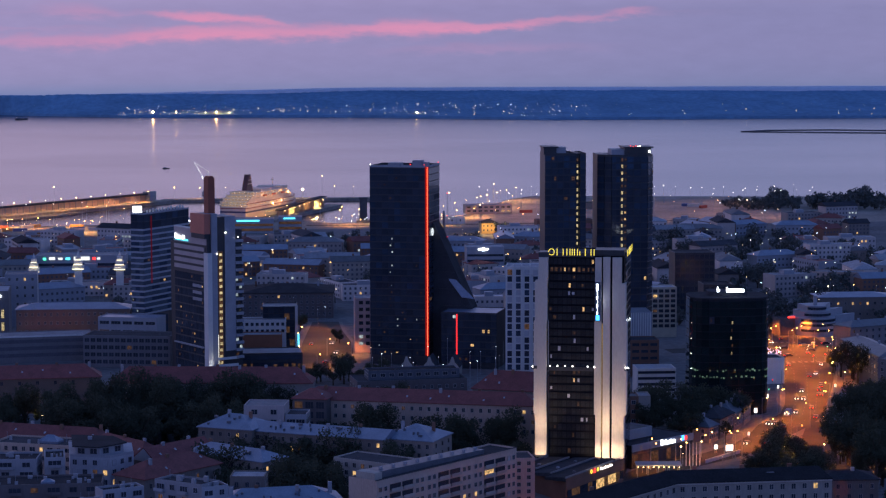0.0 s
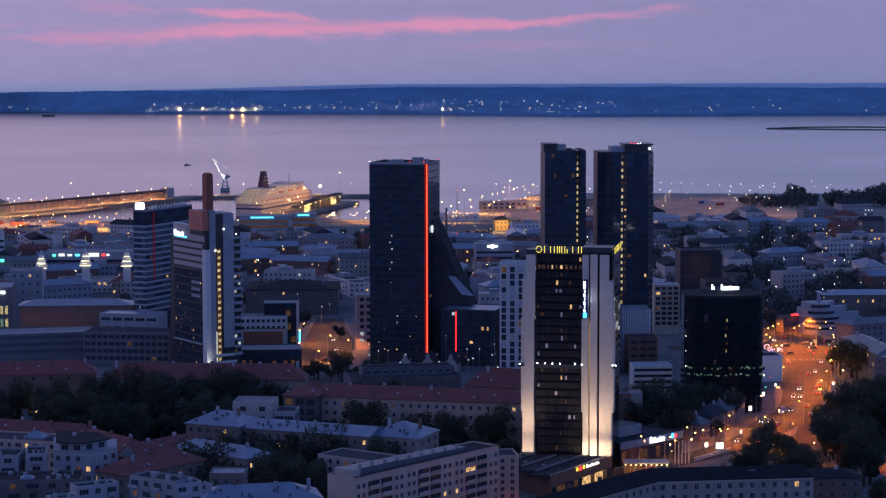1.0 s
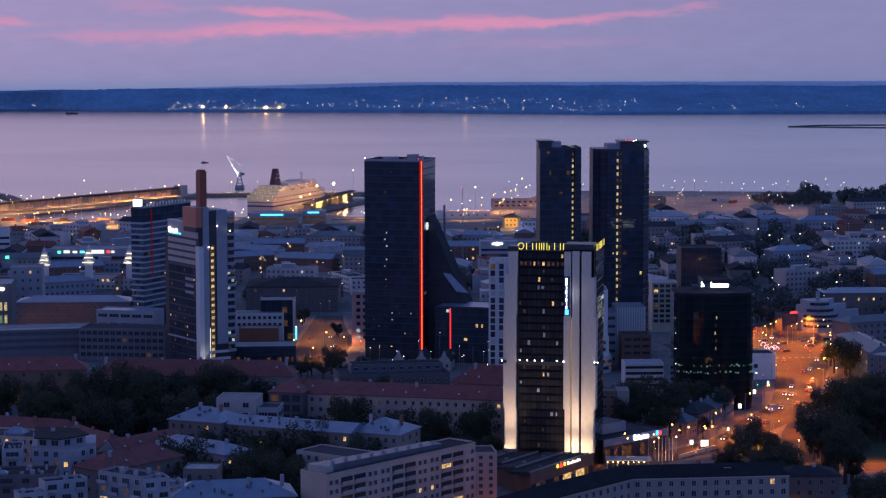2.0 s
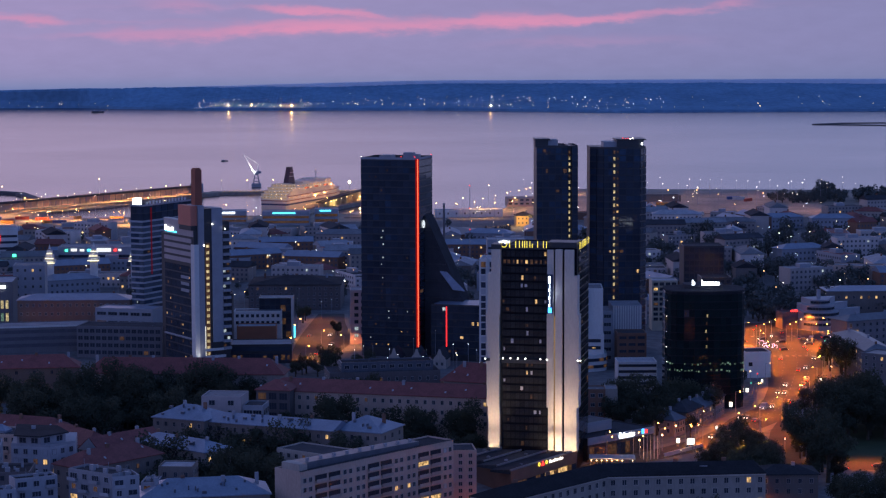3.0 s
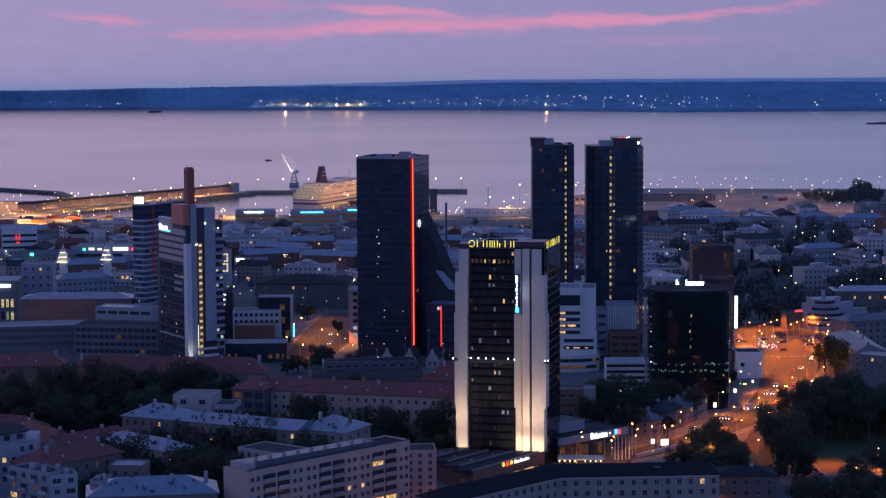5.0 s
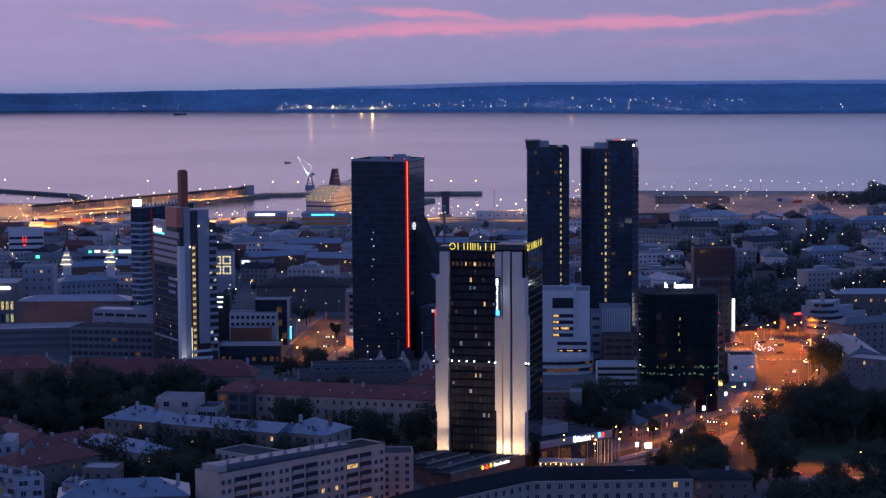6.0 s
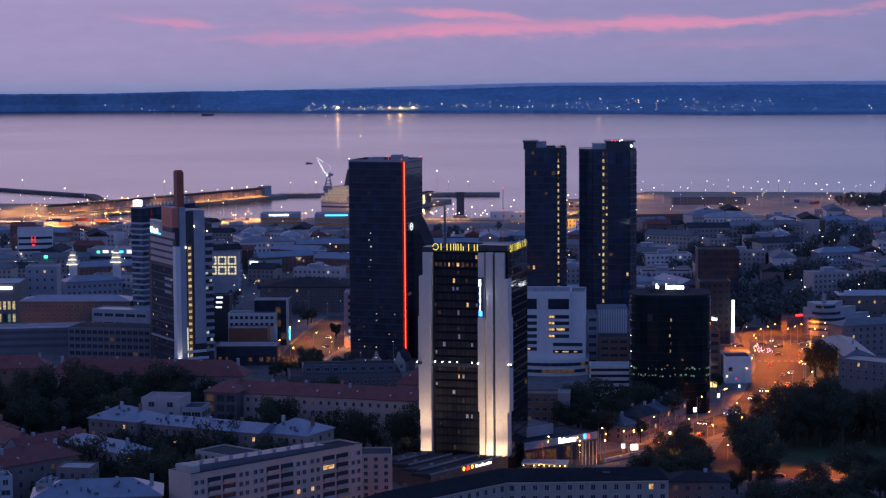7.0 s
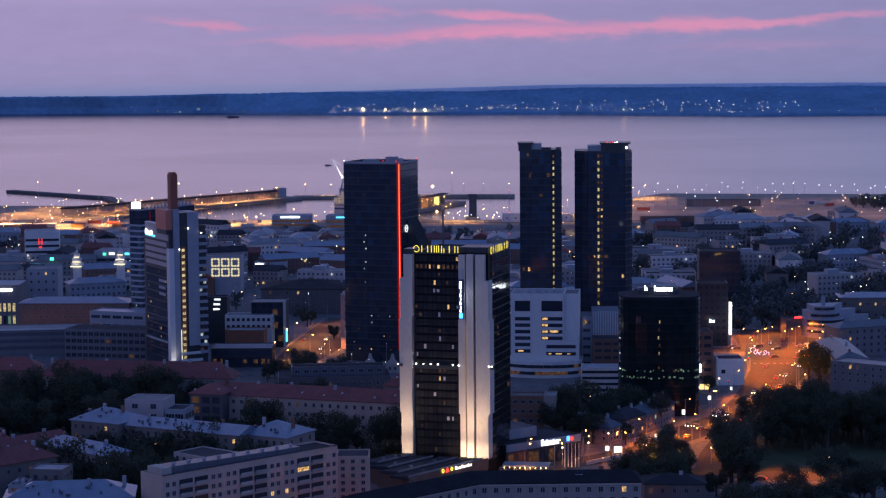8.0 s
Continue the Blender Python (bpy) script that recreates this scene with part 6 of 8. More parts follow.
def round_house():
    t = thing("round_cornered_house", pose(212, 380, 0, 0, 0, 12), "grey-white modernist house with a stepped rounded corner", "house")
    for k, (r, z0, z1) in enumerate(((11, 0, 10), (8.5, 10, 13.5), (6, 13.5, 16.5))):
        n = 16
        pts = [(math.cos(math.pi + k2 * math.pi / n) * r, math.sin(math.pi + k2 * math.pi / n) * r) for k2 in range(n + 1)] + [(r + 18 - 5 * k, 10), (-r, 10)]
        bm = bmesh.new()
        prism(bm, pts, z0, z1)
        part("tier", bm, PANEL_GREY, t)
        for k2 in range(2, n - 1):
            p, q = Vector(pts[k2]), Vector(pts[k2 + 1])
            d = q - p
            nr = Vector((d.y, -d.x)).normalized() * 0.05
            for z in ((3.4, 6.4, 8.8) if k == 0 else ((z0 + z1) / 2,)):
                m_ = (p + q) / 2 + nr
                part("window_band", pane_mesh(d.length * 0.96, 1.4, GLASS), None, t, m=pose(m_.x, m_.y, z, 0, 0, math.degrees(math.atan2(d.y, d.x))))
    simple_part("mast", t, PANEL_GREY, (-1, 1, -0.5, 0.5, 16.5, 21.5))
    simple_part("sign_bar", t, RED_SIGN, (-15.5, -11.5, 1.4, 1.7, 9.6, 10.5), label="red lit sign bar")
    block(t, -20, -11, 2, 12, 0, 9.4, DARK_RENDER, roof=ROOF_DARK)


round_house()
house("apartment_block", 191.5, 176, -36, 42, 15, 16.5, "grey stepped block of flats", "apartment block", "flat", 1, SLATE_RENDER, ZINC_DARK, 11, 3, z0=7, chimneys=2, side_cols=0)
house("apartment_block", 193.5, 250, -88, 62, 14, 15.5, "grey block of flats with a metal roof", "apartment block", cover=ZINC_DARK, cols=14, floors=3, z0=5, rh=2.5, wall=SLATE_RENDER, chimneys=3, side_cols=0)
house("apartment_block", 210, 296, 24, 54, 14, 15, "grey block of flats with a metal roof", "apartment block", cover=ZINC_DARK, cols=13, floors=4, rh=2.5, wall=SLATE_RENDER, frame_mat=SLATE_RENDER, chimneys=3)
house("apartment_block", 252, 600, -20, 44, 14, 12, "pink-brown block of flats lit by street lamps", "apartment block", "flat", 1, PLASTER_PINK, ROOF_MIX, 13, 4, chimneys=3)
house("dark_office", 152, 482, 0, 24, 20, 36, "dark glass office cube", "office building", "flat", 1, MULLION, ROOF_DARK, 8, 9, size=(2.4, 2.6), lit=0.0, chimneys=0, frame_mat=MULLION)
house("library_hall", 228, 436, 0, 44, 20, 14, "low hall with a pale metal roof", "hall", cover=ROOF_BLUE, cols=10, floors=2, rh=2, wall=PLASTER_DIM, frame_mat=PLASTER_DIM, chimneys=0)


house("old_quarter_block", -105, 478, -2, 54, 42, 15, "broad old office block with a low dark roof and pale eaves", "office building", wall=DARK_RENDER, cover=ROOF_DARK, cols=16, floors=4, rh=3.5, lit=0.03, chimneys=3)
t = thing("sign_pavilion", pose(-120, 352, 0), "dark pavilion with three white lit sign lines", "shop")
block(t, 0, 14, 0, 10, 0, 25, MULLION, roof=ROOF_DARK)
for k in range(3):
    simple_part("sign_strip", t, glow("pavilion_sign", (0.85, 0.95, 1.0), 1.6) if "pavilion_sign" not in bpy.data.materials else bpy.data.materials["pavilion_sign"], (7.2 - 0.3 * k, 10.6 - 0.3 * k, -0.3, -0.05, 23.2 - k * 2.6, 24.1 - k * 2.6), label="white lit sign line")


# ---- the port ----
def pier(name, pts, width, top, label, mat=None):
    bm = bmesh.new()
    for a, b in zip(pts, pts[1:]):
        a, b = Vector(a), Vector(b)
        d = (b - a).normalized()
        n = Vector((-d.y, d.x)) * width / 2
        a, b = a - d * 2, b + d * 2
        prism(bm, [(a - n).to_tuple(), (b - n).to_tuple(), (b + n).to_tuple(), (a + n).to_tuple()], -4, top)
    return solo(name, bm, mat or QUAY, label, "pier", kind="structure")


pier("pier_north", [(-384, 1194), (-292, 1304), (-204, 1424)], 30, 2.0, "concrete pier lit orange by lamps")
pier("pier_east", [(-200, 1434), (-80, 1440), (22, 1440)], 16, 1.8, "narrow concrete mole with lamps")
pier("pier_west", [(-352, 1320), (-395, 1440), (-523, 1548)], 10, 1.6, "thin dark stone mole reaching into the bay", ROCK)
pier("pier_ferry", [(-100, 1150), (-82, 1212), (-30, 1350)], 16, 1.9, "ferry quay lit orange")


def pier_wall():
    """The long roofed passenger gangway along the pier."""
    t = thing("pier_gangway", pose(-359.6, 1203.2, 0, 0, 0, 53.3), "long covered passenger gangway on posts, lit orange", "gangway")
    L = 256
    simple_part("roof", t, ROOF_DARK, (-30, L, 6, 11, 8.2, 10.0))
    simple_part("wall", t, PLASTER_PINK, (-30, L, 9.6, 10.2, 2, 8.2))
    for k in range(32):
        simple_part("post", t, STEEL, (k * 8, k * 8 + 0.5, 6.2, 6.7, 2, 8.2))
    simple_part("head_house", t, PANEL_GREY, (L - 5, L + 5, 4, 13, 2, 11.5))


pier_wall()


def ferry():
    t = thing("ferry", pose(-126, 1213, 0, 0, 0, 68), "white passenger ferry with lit decks, striped hull and floodlit side", "ship")
    L, B = 150.0, 27.0
    plan = [(0, -B / 2 * 0.94), (3, -B / 2), (L * 0.76, -B / 2), (L * 0.92, -B / 4), (L, 0), (L * 0.92, B / 4), (L * 0.76, B / 2), (3, B / 2), (0, B / 2 * 0.94)]
    bm = bmesh.new()
    prism(bm, plan, -1.5, 10)
    part("hull", bm, SHIP_PAINT, t)
    navy, wine = surf("navy_paint", (0.03, 0.04, 0.12), 0.4), surf("wine_paint", (0.22, 0.05, 0.05), 0.4)
    for z0, z1, mt, g in ((4.6, 6.2, navy, 1.004), (8.4, 9.1, wine, 1.005), (12.4, 13.0, wine, 1.004)):
        bm = bmesh.new()
        prism(bm, [((x - L / 2) * (1 + (g - 1) * 0.2) + L / 2, y * g) for x, y in plan], z0, z1)
        part("stripe", bm, mt, t, "painted hull stripe")
    warm_deck = room("deck_light", (1.0, 0.74, 0.40), 0.55)
    bulbs = glow("deck_bulb", (1.0, 0.82, 0.52), 5.0)
    for k in range(5):
        z = 10 + k * 2.4
        x0, x1 = (0.5, 1.2, 7, 14, 22)[k], L * (0.80 - 0.03 * k)
        b = B / 2 - 0.1 - 0.22 * k
        bm = bmesh.new()
        prism(bm, [(x0, -b), (x1, -b), (x1 + 6, -b * 0.6), (x1 + 8, 0), (x1 + 6, b * 0.6), (x1, b), (x0, b)], z, z + 2.4)
        deck = part("deck", bm, SHIP_PAINT, t)
        bm = bmesh.new()
        n = 40
        for i in range(n):
            if (i * 7 + k * 5) % 9 < (3, 9, 9, 2, 4, 5)[k]:
                continue
            xa = x0 + 2 + (x1 - x0 - 4) * i / n
            box(bm, xa, xa + 1.5, -b - 0.06, -b + 0.1, z + 0.9, z + 1.8)
        for i in range(7):
            ya = -b + 1.2 + i * (2 * b - 2.4) / 7
            box(bm, x0 - 0.06, x0 + 0.1, ya, ya + 2.2, z + 0.8, z + 1.9)
        part("glazing", bm, warm_deck, deck)["kind"] = "stuff"
        bm = bmesh.new()
        for i in range(6):
            ball(bm, (x0 - 0.5, -b + 1 + i * (2 * b - 2) / 5, z + 2.2), 0.16, 5)
        for i in range((3, 0, 0, 2, 3, 12)[k]):
            ball(bm, (x0 + 4 + (i + 0.3 * (i % 2)) * (x1 - x0) / (3, 1, 1, 2, 3, 12)[k], -b - 0.4, z + 2.3), 0.18, 5)
        part("lamp_string", bm, bulbs, deck)["kind"] = "stuff"
        bm = bmesh.new()
        box(bm, x0 - 1.0, x0 - 0.9, -b, b, z + 2.4, z + 3.2)
        box(bm, x0 - 1.0, x0 + 5, -b, b, z + 2.3, z + 2.45)
        part("rail", bm, SHIP_PAINT, deck)
    z = 22.0
    bm = bmesh.new()
    profile(bm, [(26, z), (43, z), (37.5, 37.0), (33, 37.0)], -2.3, 2.3)
    funnel = part("funnel", bm, surf("funnel_paint", (0.055, 0.03, 0.04), 0.5), t, "dark red-brown tapered funnel")
    simple_part("funnel_band", funnel, SHIP_PAINT, (29.8, 39.9, -2.4, 2.4, 29.0, 29.6), (31.4, 38.8, -2.4, 2.4, 32.6, 33.1))
    simple_part("funnel_cap", funnel, MULLION, (32.7, 37.9, -2.0, 2.0, 37.0, 38.0))
    simple_part("deck_house", t, SHIP_PAINT, (46, 74, -9, 9, z, z + 1.8), (20, 26, -7, 7, z, z + 1.4))
    simple_part("bridge", t, SHIP_PAINT, (L * 0.60, L * 0.68, -13.2, 13.2, z, z + 2.0))
    bm = bmesh.new()
    tube(bm, (L * 0.64, 0, z + 2.0), (L * 0.64, 0, 33), 0.45, 0.2, 6)
    box(bm, L * 0.64 - 0.3, L * 0.64 + 0.3, -2.4, 2.4, 29.5, 29.9)
    part("mast", bm, STEEL, t)
    for k in range(7):
        bm = bmesh.new()
        box(bm, 30 + k * 11, 36 + k * 11, -B / 2 - 0.9, -B / 2 + 0.4, 17.6, 19.2)
        part("lifeboat", bm, ORANGE if k % 2 else SHIP_PAINT, t)
    bm = bmesh.new()
    for k in range(22):
        box(bm, 42 + k * 3.6, 43.6 + k * 3.6, -B / 2 - 0.12, -B / 2 + 0.1, 2.0, 3.2)
    part("port_light", bm, warm_deck, t)["kind"] = "stuff"
    for u, zz, rr_ in ((62, 9.6, 0.55), (100, 18.0, 0.6), (84, 11.0, 0.35)):
        bm = bmesh.new()
        ball(bm, (u, -B / 2 - 0.8, zz), rr_, 8)
        part("side_floodlight", bm, PORT_SODIUM, t, "dazzling side floodlight")


ferry()


def crane():
    t = thing("harbour_crane", pose(-161, 1548, 0), "slim grey harbour crane with a raised white jib", "crane")
    blue = surf("crane_blue", (0.16, 0.20, 0.30), 0.5)
    bm = bmesh.new()
    for sx in (-1, 1):
        for sy in (-1, 1):
            tube(bm, (sx * 3.2, sy * 3.2, 2), (sx * 1.5, sy * 1.5, 12), 0.5, 0.4, 5)
    for z, r in ((4.5, 2.8), (8.0, 2.2), (11.8, 1.6)):
        box(bm, -r, r, -r, r, z - 0.3, z + 0.3)
    part("tower", bm, blue, t)
    simple_part("cabin", t, STEEL, (-2.6, 2.8, -2, 2, 12, 16))
    simple_part("counterweight", t, blue, (2.8, 5.2, -1.6, 1.6, 13, 15.4))
    jib_white = surf("jib_white", (0.75, 0.75, 0.72), 0.5)
    bm = bmesh.new()
    for q in (-0.7, 0.7):
        tube(bm, (-3.0, q, 15), (-13, 0, 33), 0.5, 0.32, 5)
    tube(bm, (1.5, 0, 16), (2.2, 0, 23), 0.4, 0.25, 5)
    tube(bm, (2.2, 0, 23), (-13, 0, 33), 0.14, 0.14, 4)
    part("jib", bm, jib_white, t, "white jib, lit by an added spot")
    simple_part("base", t, STEEL, (-5, 5, -5, 5, -2, 2.2))
    # spot added only to brighten the jib
    lamp("crane_floodlight", "SPOT", look((-163, 1536, 5), (-169, 1548, 25)), 120000, (1.0, 0.95, 0.88), 0.4, 60, 0.8)


crane()


def ferry_gangway():
    """The covered way beside the ship, with its lit underside."""
    t = thing("ferry_gangway", pose(-84, 1210, 0, 0, 0, 69.5), "covered ferry gangway on piers, glowing orange inside", "gangway")
    L = 122
    bm = bmesh.new()
    profile(bm, [(0, 6.5), (L * 0.55, 10.2), (L, 11.2), (L, 12.0), (L * 0.55, 11.2), (0, 7.6)], -3.6, 3.6)
    part("roof", bm, ROOF_DARK, t)
    simple_part("wall", t, PANEL_WHITE, (4, L - 2, 2.6, 3.0, 2.0, 7.2))
    for k in range(9):
        simple_part("pier", t, QUAY, (3 + k * 14, 4.4 + k * 14, -3.0, 3.0, 1.8, 6.6 + min(k, 5) * 0.6))
        bm = bmesh.new()
        ball(bm, (9 + k * 13.2, -2.6, 6.2 + min(k, 5) * 0.5), 0.4, 6)
        part("lamp_bulb", bm, WARM_BULB, t)
    for u in (25, 60, 98):
        lamp("gangway_light", "POINT", pose(-84, 1210, 0, 0, 0, 69.5) @ pose(u, -2.0, 5.2), 9000, (1.0, 0.62, 0.24), 0.4)


ferry_gangway()


def mooring_tower():
    t = thing("mooring_tower", pose(-8, 1170, 0), "tall dark concrete mooring tower standing in the basin", "tower")
    simple_part("shaft", t, ROCK, (-3.4, 3.4, 0, 6, -4, 19.5))
    simple_part("head", t, ROCK, (-4.0, 4.0, -0.6, 6.6, 19.5, 21.2))
    simple_part("footing", t, QUAY, (-6, 6, -2, 8, -4, 0.6))


mooring_tower()


def terminal(x, y, rz, L, D, h, sign, label):
    t = thing("ferry_terminal", pose(x, y, 0, 0, 0, rz), label, "terminal", "terminal halls")
    block(t, 0, L, 0, D, 0, h, PANEL_GREY, roof=ROOF_MIX)
    simple_part("sign_strip", t, sign, (L * 0.22, L * 0.7, -0.5, -0.1, h - 2.0, h - 0.9), label="lit sign strip")
    bands(t, (0.5, -0.03), 0, L - 1, 1, h - 3, 2, DIM, 0.5)


terminal(-176, 1068, 4, 34, 20, 11, WHITE_SIGN, "low terminal hall with a white lit strip")
terminal(-128, 1052, 0, 40, 20, 12, CYAN_SIGN, "low terminal hall with a cyan lit strip")
terminal(-84, 1062, 0, 20, 18, 13, CYAN_SIGN, "low terminal hall with a cyan lit strip")
terminal(-292, 1020, 10, 44, 14, 5.5, DIM, "long low terminal hall with warm windows")
terminal(-420, 1046, 8, 60, 16, 6.0, DIM, "long low terminal hall with warm windows")
house("port_shed", 140, 1090, 2, 50, 18, 6, "low flat shed in the port yard", "shed", "flat", 1, BRICK, ROOF_DARK, 0, 1, chimneys=0, side_cols=0)
house("port_shed", 190, 1290, 2, 70, 16, 6, "low brown shed by the water", "shed", "flat", 1, PLASTER_DIM, ROOF_DARK, 0, 1, chimneys=0, side_cols=0)
house("port_shed", 90, 1240, 4, 44, 16, 8.5, "low shed with bright windows by the water", "shed", "flat", 1, PLASTER_PINK, ROOF_MIX, 8, 2, lit=0.5, size=(3, 1.6), chimneys=0)
house("port_shed", 20, 1120, 4, 60, 12, 7, "pale low shed by the water", "shed", "flat", 1, PANEL_WHITE, ROOF_MIX, 8, 1, lit=0.3, chimneys=0)
# stacked containers, trailers
rc = random.Random(31)
box_paints = [surf("container_" + n, c, 0.6, 0.2, 0.3, 2.0) for n, c in (("red", (0.30, 0.06, 0.04)), ("blue", (0.06, 0.10, 0.24)), ("white", (0.5, 0.5, 0.48)), ("ochre", (0.35, 0.20, 0.06)))]
for k in range(40):
    bm = bmesh.new()
    box(bm, -6, 6, -1.25, 1.25, 0, 2.7)
    x = rc.uniform(-430, -190) if k < 30 else rc.uniform(120, 330)
    y = rc.uniform(1075, 1130) if k < 30 else rc.uniform(1130, 1340)
    solo("container", bm, box_paints[k % 4], ("rust-red", "blue", "white", "ochre")[k % 4] + " steel freight container on the port yard", "container", "containers", m=pose(x, y, 0.06, 0, 0, rc.choice((4, 8, 50, -12))))
road("road_port_yard", [(-480, 1030), (-380, 1050), (-300, 1040), (-230, 1062), (-150, 1100)], 9, 0.09, PAVING, "pale port road lit orange", "road")
road("road_port", [(-460, 1085), (-380, 1100), (-300, 1128), (-230, 1140), (-160, 1160)], 12, 0.09, PAVING, "pale port road lit orange", "road")
road("road_quay", [(-470, 1150), (-400, 1160), (-360, 1180), (-330, 1222), (-296, 1268)], 9, 0.09, PAVING, "pale curving port road lit orange", "road")
# guard wall along the shore road
road("road_mole", [(66, 1150), (96, 1210), (130, 1320), (158, 1410)], 8, 0.1, PAVING, "pale shore road lit orange", "road")
road("road_shore", [(-60, 1125), (20, 1120), (105, 1126), (300, 1150)], 9, 0.14, ASPHALT, "shore road", "road")

# far breakwater, the boats
for pts, w in (([(729, 3040), (800, 3012), (960, 2960), (1300, 2930)], 4), ([(729, 3044), (790, 3092), (900, 3100), (1040, 3040), (1300, 3000)], 4)):
    bm = bmesh.new()
    for a, b in zip(pts, pts[1:]):
        a, b = Vector(a), Vector(b)
        n = Vector((-(b - a).y, (b - a).x)).normalized() * w / 2
        prism(bm, [(a - n).to_tuple(), (b - n).to_tuple(), (b + n).to_tuple(), (a + n).to_tuple()], -3, 0.6)
    solo("breakwater", bm, ROCK, "dark stone breakwater far out in the bay", "breakwater")


def boat(x, y, s):
    t = thing("boat", pose(x, y, -1.2, 0, 0, 6), "small dark boat out on the bay", "boat", "boats")
    bm = bmesh.new()
    prism(bm, [(-12 * s, -3 * s), (9 * s, -3 * s), (14 * s, 0), (9 * s, 3 * s), (-12 * s, 3 * s)], 0, 3 * s)
    part("hull", bm, ROCK, t)
    simple_part("cabin", t, PANEL_GREY, (-8 * s, 2 * s, -2 * s, 2 * s, 3 * s, 5.5 * s))


boat(-619, 3804, 1.0)
boat(-229, 2023, 0.35)

# ---- lamps ----
def lamp_post(h, mat, arm, label, group, category="street lamp", r=0.42):
    """A lamp with post, arm and head, built once far under the ground sheet's edge and copied."""
    t = thing("street_lamp", pose(0, 0, 0), label, category, group)
    bm = bmesh.new()
    tube(bm, (0, 0, 0), (0, 0, h), 0.14, 0.08, 6)
    part("post", bm, STEEL, t)
    if arm:
        bm = bmesh.new()
        tube(bm, (0, 0, h - 0.1), (arm, 0, h + 0.3), 0.07, 0.05, 5)
        part("arm", bm, STEEL, t)
    bm = bmesh.new()
    ball(bm, (arm, 0, h + 0.25), r, 8)
    part("head", bm, mat, t, "glowing lamp head")
    return t


def spread(proto, places):
    first = True
    for x, y, rz in places:
        m = pose(x, y, 0, 0, 0, rz)
        if first:
            proto.matrix_basis = m
            first = False
        else:
            copy_thing(proto, m)


places = []
lamp_rng = random.Random(61)
for i in range(1, len(AVENUE) - 2):
    (ax, ay, aw), (bx, by, bw) = AVENUE[i], AVENUE[i + 1]
    a, b = Vector((ax, ay)), Vector((bx, by))
    d = (b - a).normalized()
    n = Vector((-d.y, d.x))
    L = (b - a).length
    k = 6.0
    while k < L:
        for s in (-1, 1):
            if s > 0 and ay > 300 or lamp_rng.random() < 0.2:
                continue
            w = (aw + (bw - aw) * k / L) / 2 + 1.5
            p = a + d * (k + lamp_rng.uniform(-5, 5)) + n * s * w
            places.append((p.x, p.y, math.degrees(math.atan2(d.y, d.x)) + (90 if s < 0 else -90)))
        k += 27
spread(lamp_post(10, SODIUM, 2.0, "street lamp with a glowing orange head", "avenue lamps", r=0.23), places + [(170 + 4.6 * k, 322 + 9 * (k % 3), 0) for k in range(7)] + [(58 + 11 * k, 6 + 8 * k, 0) for k in range(4)] + [(122, 40, 0), (139, 58, 180)])
spread(lamp_post(9, SODIUM, 1.5, "street lamp with a glowing orange head", "square lamps", r=0.3), [(-74, 290, 0), (-46, 300, 180), (-74, 340, 0), (-38, 345, 180), (-72, 366, 0), (-40, 372, 180), (-64, 262, 0), (-58, 318, 0)])
spread(lamp_post(6, WARM_BULB, 0, "park lamp with a round warm globe", "park lamps", r=0.3), [(128, 20, 0), (170, 2, 0), (112, 18, 0), (200, 30, 0), (-181, 112, 0), (84, 138, 0), (-176, 96, 0), (107, -12, 0), (118, -2, 0), (183, 202, 0), (-192, 350, 0), (-226, 352, 0), (-60, 20, 0), (-16, 30, 0), (60, 22, 0), (72, 20, 0), (90, 50, 0), (205, 120, 0), (170, 60, 0), (82, 30, 0), (143, 190, 0)])
r_ = random.Random(17)
port = [(-430 + k * 24 + r_.uniform(-8, 8), 1090 + r_.uniform(-90, 110), 0) for k in range(18)]
port += [(-352 + 0.6 * k * 21, 1204 + 0.8 * k * 21, 0) for k in range(12)]
port += [(-190 + k * 26, 1438, 0) for k in range(5)] + [(-28, 1438, 0), (-8, 1438, 0), (18, 1438, 0)] + [(64 + 13 * k, 1168 + 34 * k, 0) for k in range(8)]
port += [(-30 + k * 17, 1118 + r_.uniform(-14, 20), 0) for k in range(9)]
spread(lamp_post(13, PORT_SODIUM, 0, "tall port lamp with an orange head", "port lamps", "port lamp", 0.23), port)
white = [(112 + k * 7.6 + r_.uniform(-3, 3), 1300 + r_.uniform(-70, 82), 0) for k in range(44)]
white += [(-380 + k * 24, 1180 + r_.uniform(-30, 30), 0) for k in range(8)]
spread(lamp_post(17, LED, 0, "tall white lamp of the port", "white port lamps", "port lamp", 0.22), white)
spread(lamp_post(24, WARM_BULB, 0, "high floodlight mast in the port", "light masts", "light mast", 0.5), [(-296, 1296, 0), (-40, 1440, 0), (-440, 1325, 0), (70, 1180, 0), (-372, 1200, 0), (85, 1030, 0), (41, 1030, 0), (122, 1300, 0)])

ORANGE_LIGHT = (1.0, 0.205, 0.013)


def down_light(name, x, y, z, power, color, spot=140.0):
    """A cut-off street light: it shines on the ground below."""
    lamp(name, "SPOT", pose(x, y, z), power, color, 0.6, spot, 0.5)


for x, y, p in ((95, 36, 2200), (108, 55, 7500), (119, 78, 10000), (134, 104, 11000), (149, 138, 12000), (157, 168, 14000), (130, 38, 3500), (136, 66, 4000), (60, 6, 2600), (80, 24, 1200), (140, 2, 1800), (152, 0, 3000), (163, -3, 3200), (168, -8, 2200), (150, 210, 4000)):
    down_light("street_light", x, y, 10, p * 3.5, ORANGE_LIGHT, 132)
